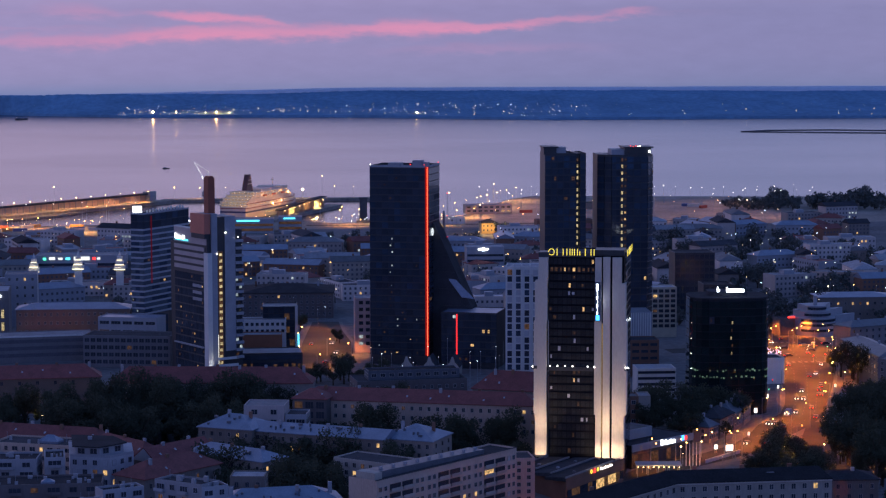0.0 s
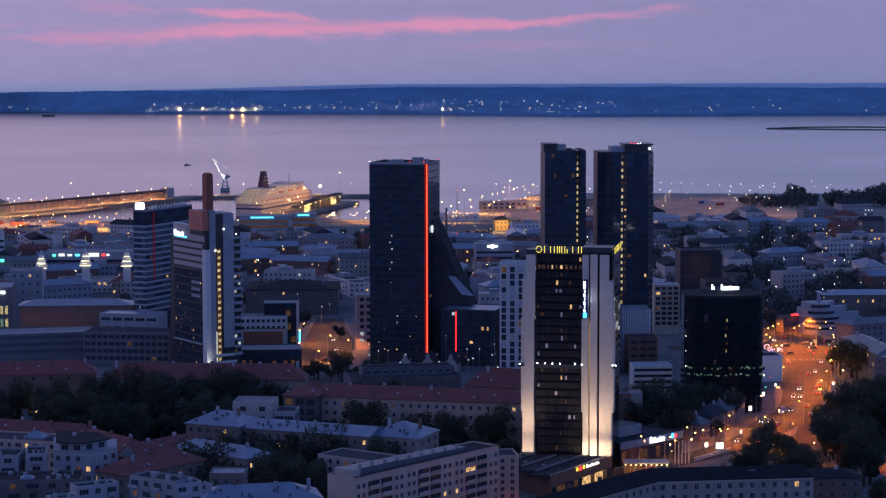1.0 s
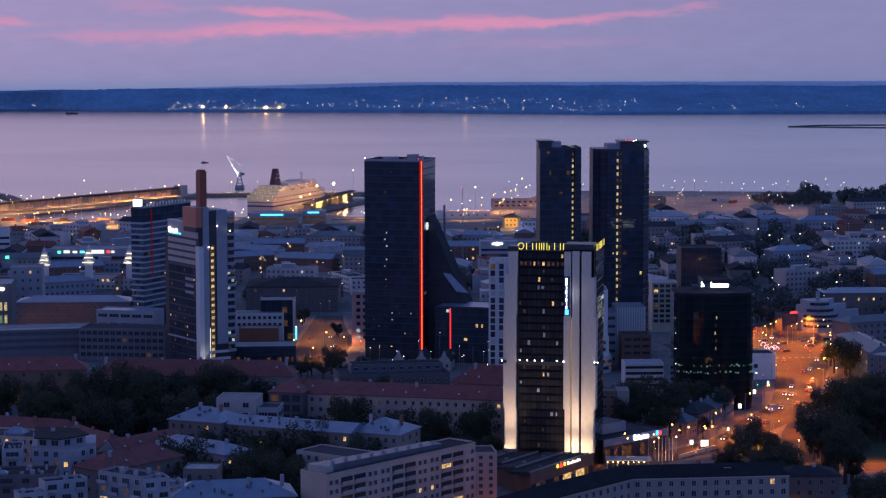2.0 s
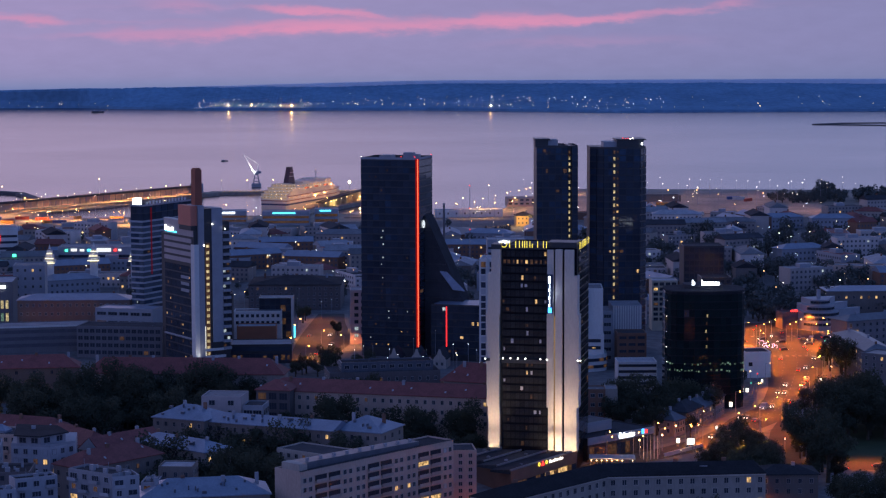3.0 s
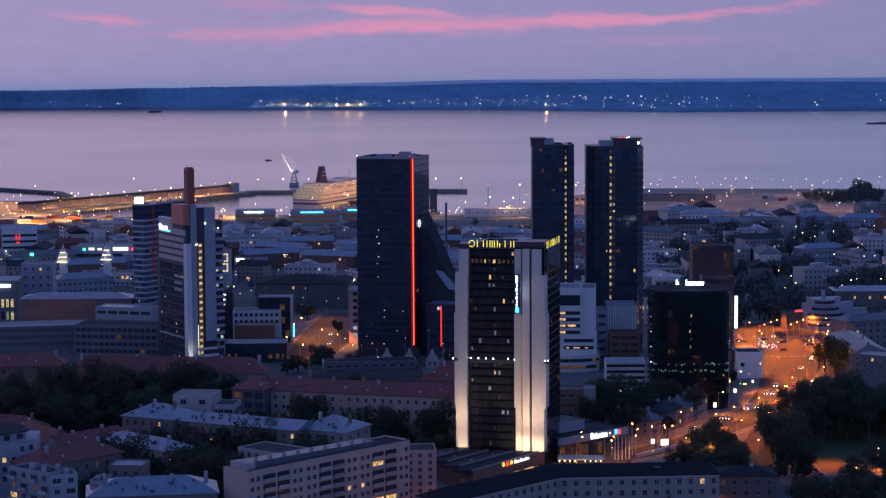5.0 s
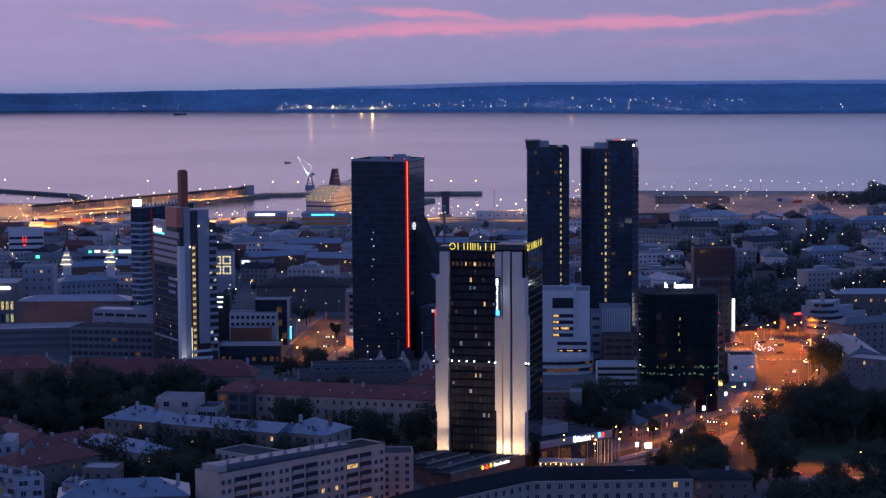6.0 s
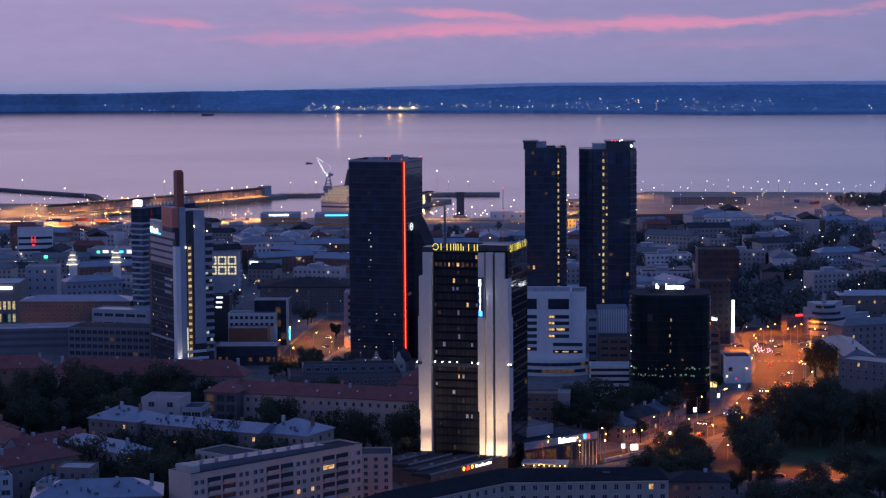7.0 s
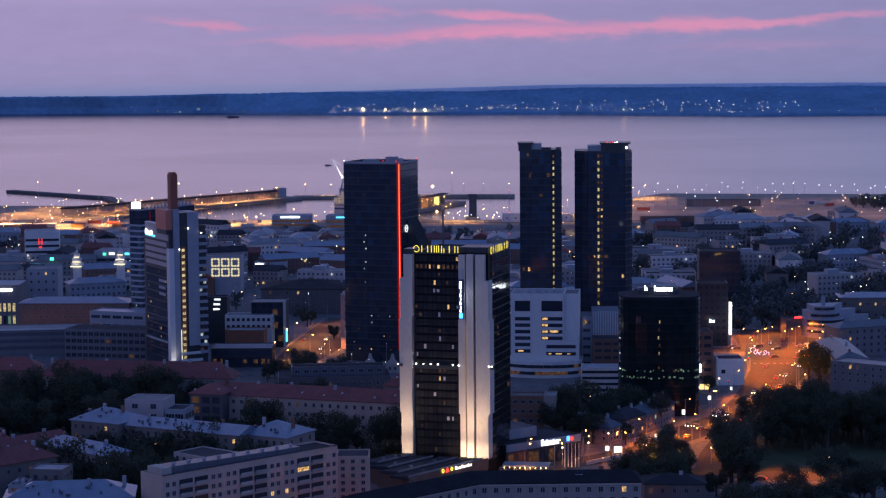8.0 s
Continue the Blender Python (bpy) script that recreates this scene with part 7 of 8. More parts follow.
# the wide crossing: many lamps, uneven pools of light
for x, y, p in ((170, 198, 22000), (176, 214, 14000), (161, 226, 20000), (186, 240, 24000), (168, 254, 26000), (192, 270, 22000), (174, 284, 34000), (196, 298, 36000), (180, 312, 24000), (165, 318, 34000), (198, 322, 36000), (184, 336, 30000), (170, 346, 24000), (172, 372, 22000), (186, 380, 16000), (204, 370, 18000)):
    down_light("street_light", x, y, 10, p * 1.5, ORANGE_LIGHT, 126)
for x, y, p in ((17, -90, 16000), (14, -124, 12000), (52, -100, 12000), (92, -96, 14000), (6, -160, 16000)):
    down_light("street_light", x, y, 11, p, ORANGE_LIGHT, 172)
for x, y, p in ((-62, 284, 24000), (-48, 322, 18000), (-64, 350, 22000), (-56, 385, 14000), (-60, 425, 8000), (-190, 352, 30000), (-225, 356, 30000)):
    down_light("street_light", x, y, 10, p, (1.0, 0.32, 0.08), 146)
for x, y in ((105, -12), (117.5, -2)):
    down_light("park_light", x, y, 10.5, 12000, (1.0, 0.36, 0.05), 165)
down_light("street_light", 95.5, 46, 8.5, 7000, ORANGE_LIGHT, 168)
for x, y in ((158, 183), (153.5, 161)):
    lamp("headlight_beam", "SPOT", look((x, y, 0.9), (x - 3, y - 9, 0.1)), 900, (0.9, 0.93, 1.0), 0.2, 70, 0.6)
for x, y, z in ((84, 138, 8.0), (-181, 112, 9.5), (183, 201, 7.2), (197, 272, 7.2)):
    lamp("park_light", "POINT", pose(x, y, z), 1500, (1.0, 0.55, 0.12), 0.3)
PORT_LIGHT = (1.0, 0.42, 0.12)
port_rng = random.Random(14)
for k in range(16):
    down_light("port_light", -465 + k * 20, (1000 if k < 6 else 1062) + port_rng.choice((0, 24, 50, 76)) + (60 if k < 5 and k % 2 else 0), 15, port_rng.uniform(60000, 140000), PORT_LIGHT, 130)
for x, y, p in ((-440, 1180, 150000), (-404, 1200, 110000), (-370, 1168, 130000), (-430, 1240, 120000), (-392, 1264, 100000), (-352, 1232, 90000), (-330, 1262, 70000), (-420, 1296, 60000), (-362, 1296, 60000)):
    down_light("port_light", x, y, 16, p * 0.6, PORT_LIGHT, 134)
for k in range(8):
    down_light("port_light", -350 + 19 * k, 1208 + 25.4 * k, 13, 46000, PORT_LIGHT, 130)
for x, y, p in ((-160, 1448, 60000), (-70, 1446, 40000),  (84, 1205, 110000), (120, 1300, 130000), (150, 1400, 130000), (-20, 1130, 60000), (60, 1128, 60000)):
    down_light("port_light", x, y, 20, p, PORT_LIGHT, 140)
for x, y, u in ((-88, 1184, 10), (-74, 1212, 40), (-50, 1262, 85)):
    lamp("quay_floodlight", "SPOT", look((x, y, 17), (-113 + u * 0.375, 1208 + u * 0.927, 14)), 52000, (1.0, 0.42, 0.12), 0.6, 110, 0.9)
for x, y in ((140, 1150), (215, 1150), (290, 1165), (365, 1170), (150, 1230), (240, 1240), (330, 1245), (160, 1330), (260, 1340), (350, 1350)):
    down_light("port_light", x, y, 30, 30000, (1.0, 0.42, 0.26), 150)


def shore_lights():
    """Countless lamps and windows of the far coast."""
    rr = random.Random(41)
    sets = {"w": bmesh.new(), "c": bmesh.new()}
    for k in range(430):
        x = rr.choice((rr.uniform(-430, 60), rr.uniform(-900, 1200), rr.uniform(60, 560)))
        y = 4020 if x < -440 else 3890 - max(0, x) * 0.45 if x < 480 else 3690
        z = 2.5 + (26 * rr.random() ** 1.3 if x > 40 else abs(rr.gauss(5, 7)))
        yy = y + z * 3.0 + 6
        r = 0.3 + 0.65 * rr.random() ** 4
        bmesh.ops.create_icosphere(sets["w" if rr.random() < 0.6 else "c"], subdivisions=1, radius=r, matrix=Matrix.Translation((x, yy, z)))
    solo("shore_lights", sets["w"], glow("far_warm", (1.0, 0.75, 0.45), 5), "scattered warm lights on the far coast", "distant lights", kind="stuff")
    solo("shore_lights", sets["c"], glow("far_cool", (0.8, 0.9, 1.0), 4), "scattered white lights on the far coast", "distant lights", kind="stuff")


shore_lights()
for x, y in ((-356, 4004), (-306, 3990), (-244, 3980), (-220, 3975), (-192, 3970), (202, 3866)):
    t = thing("shore_lamp", pose(x, y - 60 if x < 100 else y - 20, 0), "bright harbour lamp on the far coast", "lamp", "far coast lamps")
    bm = bmesh.new()
    ball(bm, (0, 0, 9), 0.5 if x in (-356, -220) else 0.32, 8)
    part("head", bm, glow("coast_lamp", (1.0, 0.52, 0.16), 2300) if "coast_lamp" not in bpy.data.materials else bpy.data.materials["coast_lamp"], t)
    bm = bmesh.new()
    tube(bm, (0, 0, -2), (0, 0, 9), 0.5, 0.3, 5)
    part("post", bm, STEEL, t)

flare = thing("light_mast", pose(-60, 1440, 0), "squat mast with a dazzling warm floodlight on the mole", "light mast")
bm = bmesh.new()
tube(bm, (0, 0, 1), (0, 0, 9.6), 0.3, 0.2, 6)
part("post", bm, STEEL, flare)
bm = bmesh.new()
ball(bm, (0, 0, 10.6), 1.0, 10)
part("head", bm, glow("flare_lamp", (1.0, 0.72, 0.34), 60.0), flare, "glowing lamp head")

# flag poles before the hotel
spread_poles = thing("flag_pole", pose(0, 0, 0), "thin white flag pole on the forecourt", "flag pole", "flag poles")
bm = bmesh.new()
tube(bm, (0, 0, 0), (0, 0, 9.0), 0.16, 0.08, 6)
part("pole", bm, WHITE_PAINT, spread_poles)
bm = bmesh.new()
ball(bm, (0, 0, 9.1), 0.18, 6)
part("finial", bm, STEEL, spread_poles)
spread(spread_poles, [(72.8 + k * 1.35, 13.0 + k * 0.1, 0) for k in range(5)])
# added uplight turns the poles orange; no fixture is built
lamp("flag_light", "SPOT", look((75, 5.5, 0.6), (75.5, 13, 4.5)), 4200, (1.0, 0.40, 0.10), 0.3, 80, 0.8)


# ---- vehicles ----
def car_proto(L, W, H, label, name="car", mat=None):
    t = thing(name, pose(0, 0, 0), label, name, "traffic")
    bm = bmesh.new()
    profile(bm, [(0, 0.35), (L, 0.35), (L, H * 0.6), (L * 0.82, H * 0.66), (L * 0.68, H), (L * 0.25, H), (L * 0.08, H * 0.66), (0, H * 0.6)], -W / 2, W / 2)
    bmesh.ops.recalc_face_normals(bm, faces=bm.faces[:])
    part("body", bm, mat or CAR_DARK, t)
    for x in (L * 0.2, L * 0.8):
        for y in (-W / 2 - 0.02, W / 2 - 0.2):
            bm = bmesh.new()
            tube(bm, (x, y, 0.34), (x, y + 0.22, 0.34), 0.34, 0.34, 10)
            part("wheel", bm, MULLION, t)
    for y in (-W / 2 + 0.3, W / 2 - 0.3):
        bm = bmesh.new()
        ball(bm, (L, y, H * 0.45), 0.2, 6)
        part("headlight", bm, LED, t)
        bm = bmesh.new()
        ball(bm, (0, y, H * 0.5), 0.16, 6)
        part("tail_light", bm, RED_SIGN, t)
    return t


cars = []
rr = random.Random(77)
for i in range(3, 9):
    (ax, ay, aw), (bx, by, bw) = AVENUE[i], AVENUE[i + 1]
    a, b = Vector((ax, ay)), Vector((bx, by))
    d = (b - a).normalized()
    n = Vector((-d.y, d.x))
    for k in range(2 if i < 7 else 3):
        s = rr.choice((-1, 1))
        p = a + (b - a) * rr.random() + n * s * aw * rr.uniform(0.1, 0.36)
        cars.append((p.x, p.y, math.degrees(math.atan2(d.y, d.x)) + (180 if s > 0 else 0)))
cars += [(-60, 292, 70), (-52, 330, 250), (-66, 358, 80), (-54, 366, 260), (146, -11, 170), (156, -6, -8)]
cars += [(159, 186, 252), (154.5, 164, 252), (147, 112, 70), (172, 226, 75), (178, 238, 255), (170, 262, 75), (188, 268, 255), (176, 296, 20), (190, 304, 80), (197, 316, 170), (201, 330, 175), (193, 334, 10), (184, 326, 200), (176, 336, 190), (206, 340, 5), (164, 328, 185), (158, 332, 5), (181, 350, 260), (188, 358, 80)]
cp_ = car_proto(4.4, 1.8, 1.45, "car in evening traffic with lit lamps")
for k, (x, y, rz) in enumerate(cars):
    if k == 0:
        cp_.matrix_basis = pose(x, y, 0.13, 0, 0, rz)
    else:
        copy_thing(cp_, pose(x, y, 0.13, 0, 0, rz))
van = car_proto(7, 2.2, 2.8, "pale delivery van with lit lamps", "van", PANEL_GREY)
van.matrix_basis = pose(139, 125, 0.13, 0, 0, 245)
# festive light figure on the crossing
t = thing("light_figure", pose(167, 306, 0), "white and violet festive light figure on the crossing", "decoration")
for k, (x, r, z) in enumerate(((1.2, 1.3, 2.8), (2.6, 0.9, 1.6), (4.4, 1.0, 2.2), (5.6, 1.4, 1.2), (7.2, 1.0, 1.4), (8.6, 0.8, 0.8), (3.4, 0.6, 0.8))):
    bm = bmesh.new()
    arc = [Vector((x + math.cos(a * 0.52 + k) * r, 0.1 * k, z + math.sin(a * 0.52 + k) * r)) for a in range(9)]
    for p, q in zip(arc, arc[1:]):
        tube(bm, p, q, 0.07, 0.07, 5)
    part("light_strand", bm, PURPLE, t)


# traffic lights and lit advertising cases along the avenue
def traffic_light(mat, label):
    tl = thing("traffic_light", pose(0, 0, 0), label, "traffic light", "traffic lights")
    bm = bmesh.new()
    tube(bm, (0, 0, 0), (0, 0, 3.6), 0.08, 0.07, 6)
    part("post", bm, STEEL, tl)
    bm = bmesh.new()
    box(bm, -0.2, 0.2, -0.15, 0.15, 2.7, 3.8)
    part("housing", bm, MULLION, tl)
    bm = bmesh.new()
    ball(bm, (0, -0.18, 3.5 if mat is RED_SIGN else 2.95), 0.26, 6)
    part("lens", bm, mat, tl)
    return tl


spread(traffic_light(RED_SIGN, "traffic light post showing red"), [(148, 200, 0), (163, 272, 0), (193, 280, 0), (172, 352, 0), (176, 368, 0), (186, 276, 0)])
spread(traffic_light(GREEN_SIGN, "traffic light post showing green"), [(164, 282, 0), (202, 312, 0), (141, 176, 0)])
case = thing("advertising_case", pose(0, 0, 0), "free-standing white lit advertising case on the pavement", "advertising case", "advertising cases")
simple_part("panel", case, bpy.data.materials["soft_white_sign"], (-0.4, 0.4, -0.12, 0.12, 1.0, 2.3))
simple_part("base", case, STEEL, (-0.36, 0.36, -0.1, 0.1, 0, 1.0))
spread(case, [(148.5, 190, 0), (176, 192, 0), (109.4, 71, 20)])
WARM_PANEL_LIGHT = glow("kiosk_light", (1.0, 0.68, 0.25), 1.6)
# box added in place of a lit shop entrance by the brick office
kiosk = thing("kiosk", pose(133.5, 190, 0, 0, 0, 2), "lit shop entrance with bright yellow-white windows, built as a small box", "kiosk")
block(kiosk, 0, 5.6, 0, 4, 0, 4.4, PANEL_GREY, roof=ROOF_DARK)
simple_part("lit_window", kiosk, WARM_PANEL_LIGHT, (0.4, 2.6, -0.12, 0.03, 1.2, 3.6))
simple_part("lit_window", kiosk, WARM_PANEL_LIGHT, (3.0, 5.2, -0.12, 0.03, 1.2, 3.6))
blade = thing("blade_sign", pose(135.6, 212.6, 0), "narrow upright white lit sign on the brick office", "sign")
simple_part("panel", blade, WHITE_SIGN, (0, 0.7, 0, 0.25, 5.6, 9.4))
simple_part("bracket", blade, STEEL, (0.2, 0.5, 0.25, 1.6, 7.2, 7.6))
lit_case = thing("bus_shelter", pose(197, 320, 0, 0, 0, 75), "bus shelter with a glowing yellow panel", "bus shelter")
simple_part("panel", lit_case, WARM_PANEL_LIGHT, (0, 1.6, 0, 0.2, 0.5, 4.0))
simple_part("roof", lit_case, STEEL, (-4, 2.0, -0.6, 1.4, 4.0, 4.2))
simple_part("rear_wall", lit_case, GLASS, (-4, -0.1, 0.9, 1.0, 0.3, 4.0))


# ---- trees ----
def tree_proto(seed, h, w, label, group):
    rr = random.Random(seed)
    t = thing("tree", pose(0, 0, 0), label, "tree", group)
    bm = bmesh.new()
    tube(bm, (0, 0, 0), (0.15, 0.1, h * 0.42), w * 0.055, w * 0.035, 7)
    limbs = []
    for k in range(6):
        a = k * math.tau / 6 + rr.uniform(-0.4, 0.4)
        z0 = h * rr.uniform(0.28, 0.45)
        end = Vector((math.cos(a) * w * 0.33, math.sin(a) * w * 0.33, h * rr.uniform(0.55, 0.85)))
        tube(bm, (0.1, 0.05, z0), end, w * 0.02, w * 0.008, 5)
        limbs.append(end)
    part("trunk", bm, BARK, t)
    clumps = [(e, w * rr.uniform(0.16, 0.26)) for e in limbs]
    for k in range(9):
        a, q = rr.uniform(0, math.tau), rr.random() ** 0.5
        z = h * rr.uniform(0.42, 0.95)
        reach = w * 0.46 * math.sqrt(max(0.05, 1 - ((z / h - 0.58) / 0.45) ** 2))
        clumps.append((Vector((math.cos(a) * q * reach, math.sin(a) * q * reach, z)), w * rr.uniform(0.12, 0.22)))
    verts, faces = [], []
    for c, r in clumps:
        for k in range(140):
            u = Vector((rr.gauss(0, 1), rr.gauss(0, 1), rr.gauss(0, 0.8))).normalized()
            p = c + u * r * (0.55 + 0.5 * rr.random())
            s = 0.24 + 0.22 * rr.random()
            e1 = Vector((rr.gauss(0, 1), rr.gauss(0, 1), rr.gauss(0, 1))).normalized()
            e2 = e1.cross(u + Vector((0.01, 0.02, 0.03))).normalized()
            n0 = len(verts)
            verts += [p - e1 * s, p + e2 * s * 0.7, p + e1 * s, p - e2 * s * 0.7]
            faces.append((n0, n0 + 1, n0 + 2, n0 + 3))
    me = bpy.data.meshes.new("crown")
    me.from_pydata([v.to_tuple() for v in verts], [], faces)
    me.materials.append(LEAF)
    part("crown", me, None, t)
    return t


TREE_SIZES = ((13, 11), (16, 13), (11, 9), (18, 12), (9, 8))
PROTOS = [tree_proto(100 + k, hh, ww, "broad dark leafy tree at dusk", "park trees") for k, (hh, ww) in enumerate(TREE_SIZES)]
used = [False] * len(PROTOS)
FAR_TREES, NEAR_GROVES = [], []


def plant(x, y, rng, big=1.0, far=False):
    k = rng.randrange(len(PROTOS))
    s = big * rng.uniform(0.85, 1.15)
    m = pose(x, y, 0, 0, 0, rng.uniform(0, 360))
    if far:
        sink = 0.0 if far == "near" else -0.24 * TREE_SIZES[k][0] * s
        (NEAR_GROVES if far == "near" else FAR_TREES).append((k, pose(0, 0, sink) @ m @ Matrix.Diagonal((s, s, s, 1))))
        return
    ob = PROTOS[k]
    if used[k]:
        ob = copy_thing(ob, m)
        ob.scale = (s, s, s * rng.uniform(0.9, 1.1))
    else:
        used[k] = True
        ob.matrix_basis = m


def join_trees(trees, names, labels, thin):
    """Woods and gardens that nobody could count, as one mesh of leaves and one of stems."""
    for child, name, mat, step in ((1, names[0], LEAF_HAZED if thin > 1 else LEAF, thin), (0, names[1], BARK, 1)):
        allv, allf, off = [], [], 0
        for k, m in trees:
            me = next(c for c in PROTOS[k].children if c.name.startswith("crown" if child else "trunk")).data
            co = np.empty(len(me.vertices) * 3)
            me.vertices.foreach_get("co", co)
            co = co.reshape(-1, 3)
            mm = np.array(m)
            if child:
                quads = co.reshape(-1, 4, 3)[::step]
                mid = quads.mean(axis=1, keepdims=True)
                co = (mid + (quads - mid) * (2.2 if thin > 1 else 1.0)).reshape(-1, 3)
                f = np.arange(len(co)).reshape(-1, 4) + off
                allf += f.tolist()
            else:
                allf += [[v + off for v in p.vertices] for p in me.polygons]
            co = co @ mm[:3, :3].T + mm[:3, 3]
            allv.append(co)
            off += len(co)
        me = bpy.data.meshes.new(name)
        me.from_pydata(np.concatenate(allv).tolist(), [], allf)
        solo(name, me, None, labels[0] if child else labels[1], "trees", kind="stuff").data.materials.append(mat)


def grove(x0, x1, y0, y1, n, seed, big=1.0, keep=lambda x, y: True, far=False):
    rng = random.Random(seed)
    got = tries = 0
    spots = []
    while got < n and tries < n * 40:
        tries += 1
        x, y = rng.uniform(x0, x1), rng.uniform(y0, y1)
        if not keep(x, y) or any((x - a) ** 2 + (y - b) ** 2 < (4.2 * big) ** 2 for a, b in spots):
            continue
        spots.append((x, y))
        plant(x, y, rng, big, far)
        got += 1


def ROAD_GAP(x, y):
    """True away from the avenue's whole width."""
    for (ax, ay, aw), (bx, by, bw) in zip(AVENUE, AVENUE[1:]):
        k = max(0.0, min(1.0, ((x - ax) * (bx - ax) + (y - ay) * (by - ay)) / ((bx - ax) ** 2 + (by - ay) ** 2)))
        if math.hypot(x - ax - k * (bx - ax), y - ay - k * (by - ay)) < (aw + (bw - aw) * k) / 2 + 6:
            return False
    return True


def PARK_SIDE(x, y):
    """True in the park, clear of the avenue's east arm."""
    return x > (136 + (y - 18) * 0.27 if y < 69 else 150 + (y - 69) * 0.30)


# garden trees and the park on the town side
grove(-172, -112, 44, 118, 40, 1, 1.25, far="near")
grove(-200, -186, 60, 118, 8, 36, 1.0, far="near")
grove(-112, -86, 54, 112, 16, 2, 1.1)
grove(-158, -76, 102, 119, 24, 12, 1.2, far="near")
for k in range(13):
    plant(-112 + k * 7.2, 6 - k * 3.45 - (k % 2) * 3, random.Random(700 + k), 0.95 + 0.1 * (k % 3))
for k, (x, y) in enumerate(((-92, -7), (-85, -3), (-78, -12), (-70, -14), (-60, -18), (-99, -2))):
    plant(x, y, random.Random(820 + k), 1.35)
grove(-70, -14, 20, 48, 17, 3, 1.1, keep=lambda x, y: y < 62 - 0.46 * (x + 72) - 4 and y > 6 - 0.45 * (x + 42))
grove(-100, -68, -60, -34, 9, 4, 0.9, keep=lambda x, y: y < -14 - 1.1 * (x + 106))
grove(-90, -64, -96, -50, 14, 5, 0.9)
for k, (x, y) in enumerate(((-103, -54), (-98, -59), (-94, -64), (-99, -66), (-88, -62))):
    plant(x, y, random.Random(840 + k), 1.3)
grove(-128, -104, -38, -10, 6, 23, 0.85)
grove(-124, -100, -36, -22, 9, 31, 0.85)
grove(-92, -70, -30, -16, 9, 32, 0.85)
grove(-66, -22, 98, 118, 16, 6, 0.9, far="near")
grove(-108, -90, -90, -72, 9, 61, 1.3, far="near")
grove(-86, -66, -84, -54, 16, 62, 1.2, far="near")
grove(-70, -30, 218, 244, 12, 7, 0.7)
for k, (x, y) in enumerate(((-51.6, 374), (-50.5, 366), (-70, 428), (-71, 418))):
    plant(x, y, random.Random(970 + k), 0.6)
grove(-14, 12, 2, 40, 9, 24, 0.95)
for k, (x, y, big) in enumerate(((33, -143, 1.15), (28, -150, 1.0), (51, -126, 0.95), (70, -124, 1.05), (76, -126, 1.15), (82, -125, 1.0), (64, -128, 0.9))):
    plant(x, y, random.Random(910 + k), big, "near")
# round the bank and along the avenue
grove(66, 92, 66, 116, 18, 8, 1.05)
grove(92, 116, 92, 122, 10, 13, 0.9, keep=ROAD_GAP)
grove(90, 118, -34, 30, 34, 10, 0.66, keep=lambda x, y: x > 97 + (y + 1.5) * 0.47)
plant(97, 58, random.Random(931), 0.5)
for k, (x, y) in enumerate(((84, 62), (80, 68), (85, 70), (78, 60), (90, 78))):
    plant(x, y, random.Random(950 + k), 0.85)
plant(-182, 117, random.Random(932), 0.9)
# the park
grove(134, 200, 44, 98, 40, 9, 1.22, far="near", keep=PARK_SIDE)
grove(132, 138, -34, 34, 8, 64, 0.6, far="near", keep=lambda x, y: not -12 < y < 8)
grove(133, 139, -34, 34, 8, 63, 1.2, far="near", keep=lambda x, y: not -12 < y < 8)
grove(192, 240, 22, 88, 20, 28, 0.9, far="near")
grove(160, 196, 112, 150, 10, 25, 0.75, keep=PARK_SIDE, far="near")
grove(98, 126, -60, -36, 12, 11, 0.95)
grove(126, 168, -84, -60, 10, 34, 0.8)
grove(166, 205, -70, -24, 14, 15, 1.0, far="near")
grove(122, 165, -110, -84, 8, 26, 0.9, far="near")
grove(184, 194, 206, 250, 6, 16, 0.9, keep=lambda x, y: x > 179 + (y - 204) * 0.2)
grove(136, 141, 184, 196, 3, 33, 0.6)
grove(205, 330, 400, 480, 24, 19, 1.0, far=True)
grove(165, 228, 392, 520, 34, 41, 1.0, far=True)
grove(110, 380, 520, 930, 130, 42, 1.05, far=True)
grove(-260, -190, 60, 145, 30, 20, far=True)
grove(345, 400, 1255, 1325, 30, 21, 0.75, far=True)
grove(396, 530, 1250, 1335, 46, 27, 1.3, far=True)
rng_t = random.Random(55)
n_t = 0
while n_t < 260:
    y = rng_t.uniform(400, 1030)
    x = 6 + rng_t.uniform(-1, 1) * (0.205 * (y + 812) + 20)
    if (-75 < x < -35 and y < 520) or (165 < x < 225 and y < 560):
        continue
    plant(x, y, rng_t, rng_t.uniform(0.5, 0.85), True)
    n_t += 1
join_trees(FAR_TREES, ("far_trees", "far_stems"), ("dark leafy trees among far houses, colour lightened as haze", "dark stems of the far trees"), 5)
join_trees(NEAR_GROVES, ("park_trees", "park_stems"), ("dense dark leafy trees of the parks", "dark stems of the park trees"), 1)


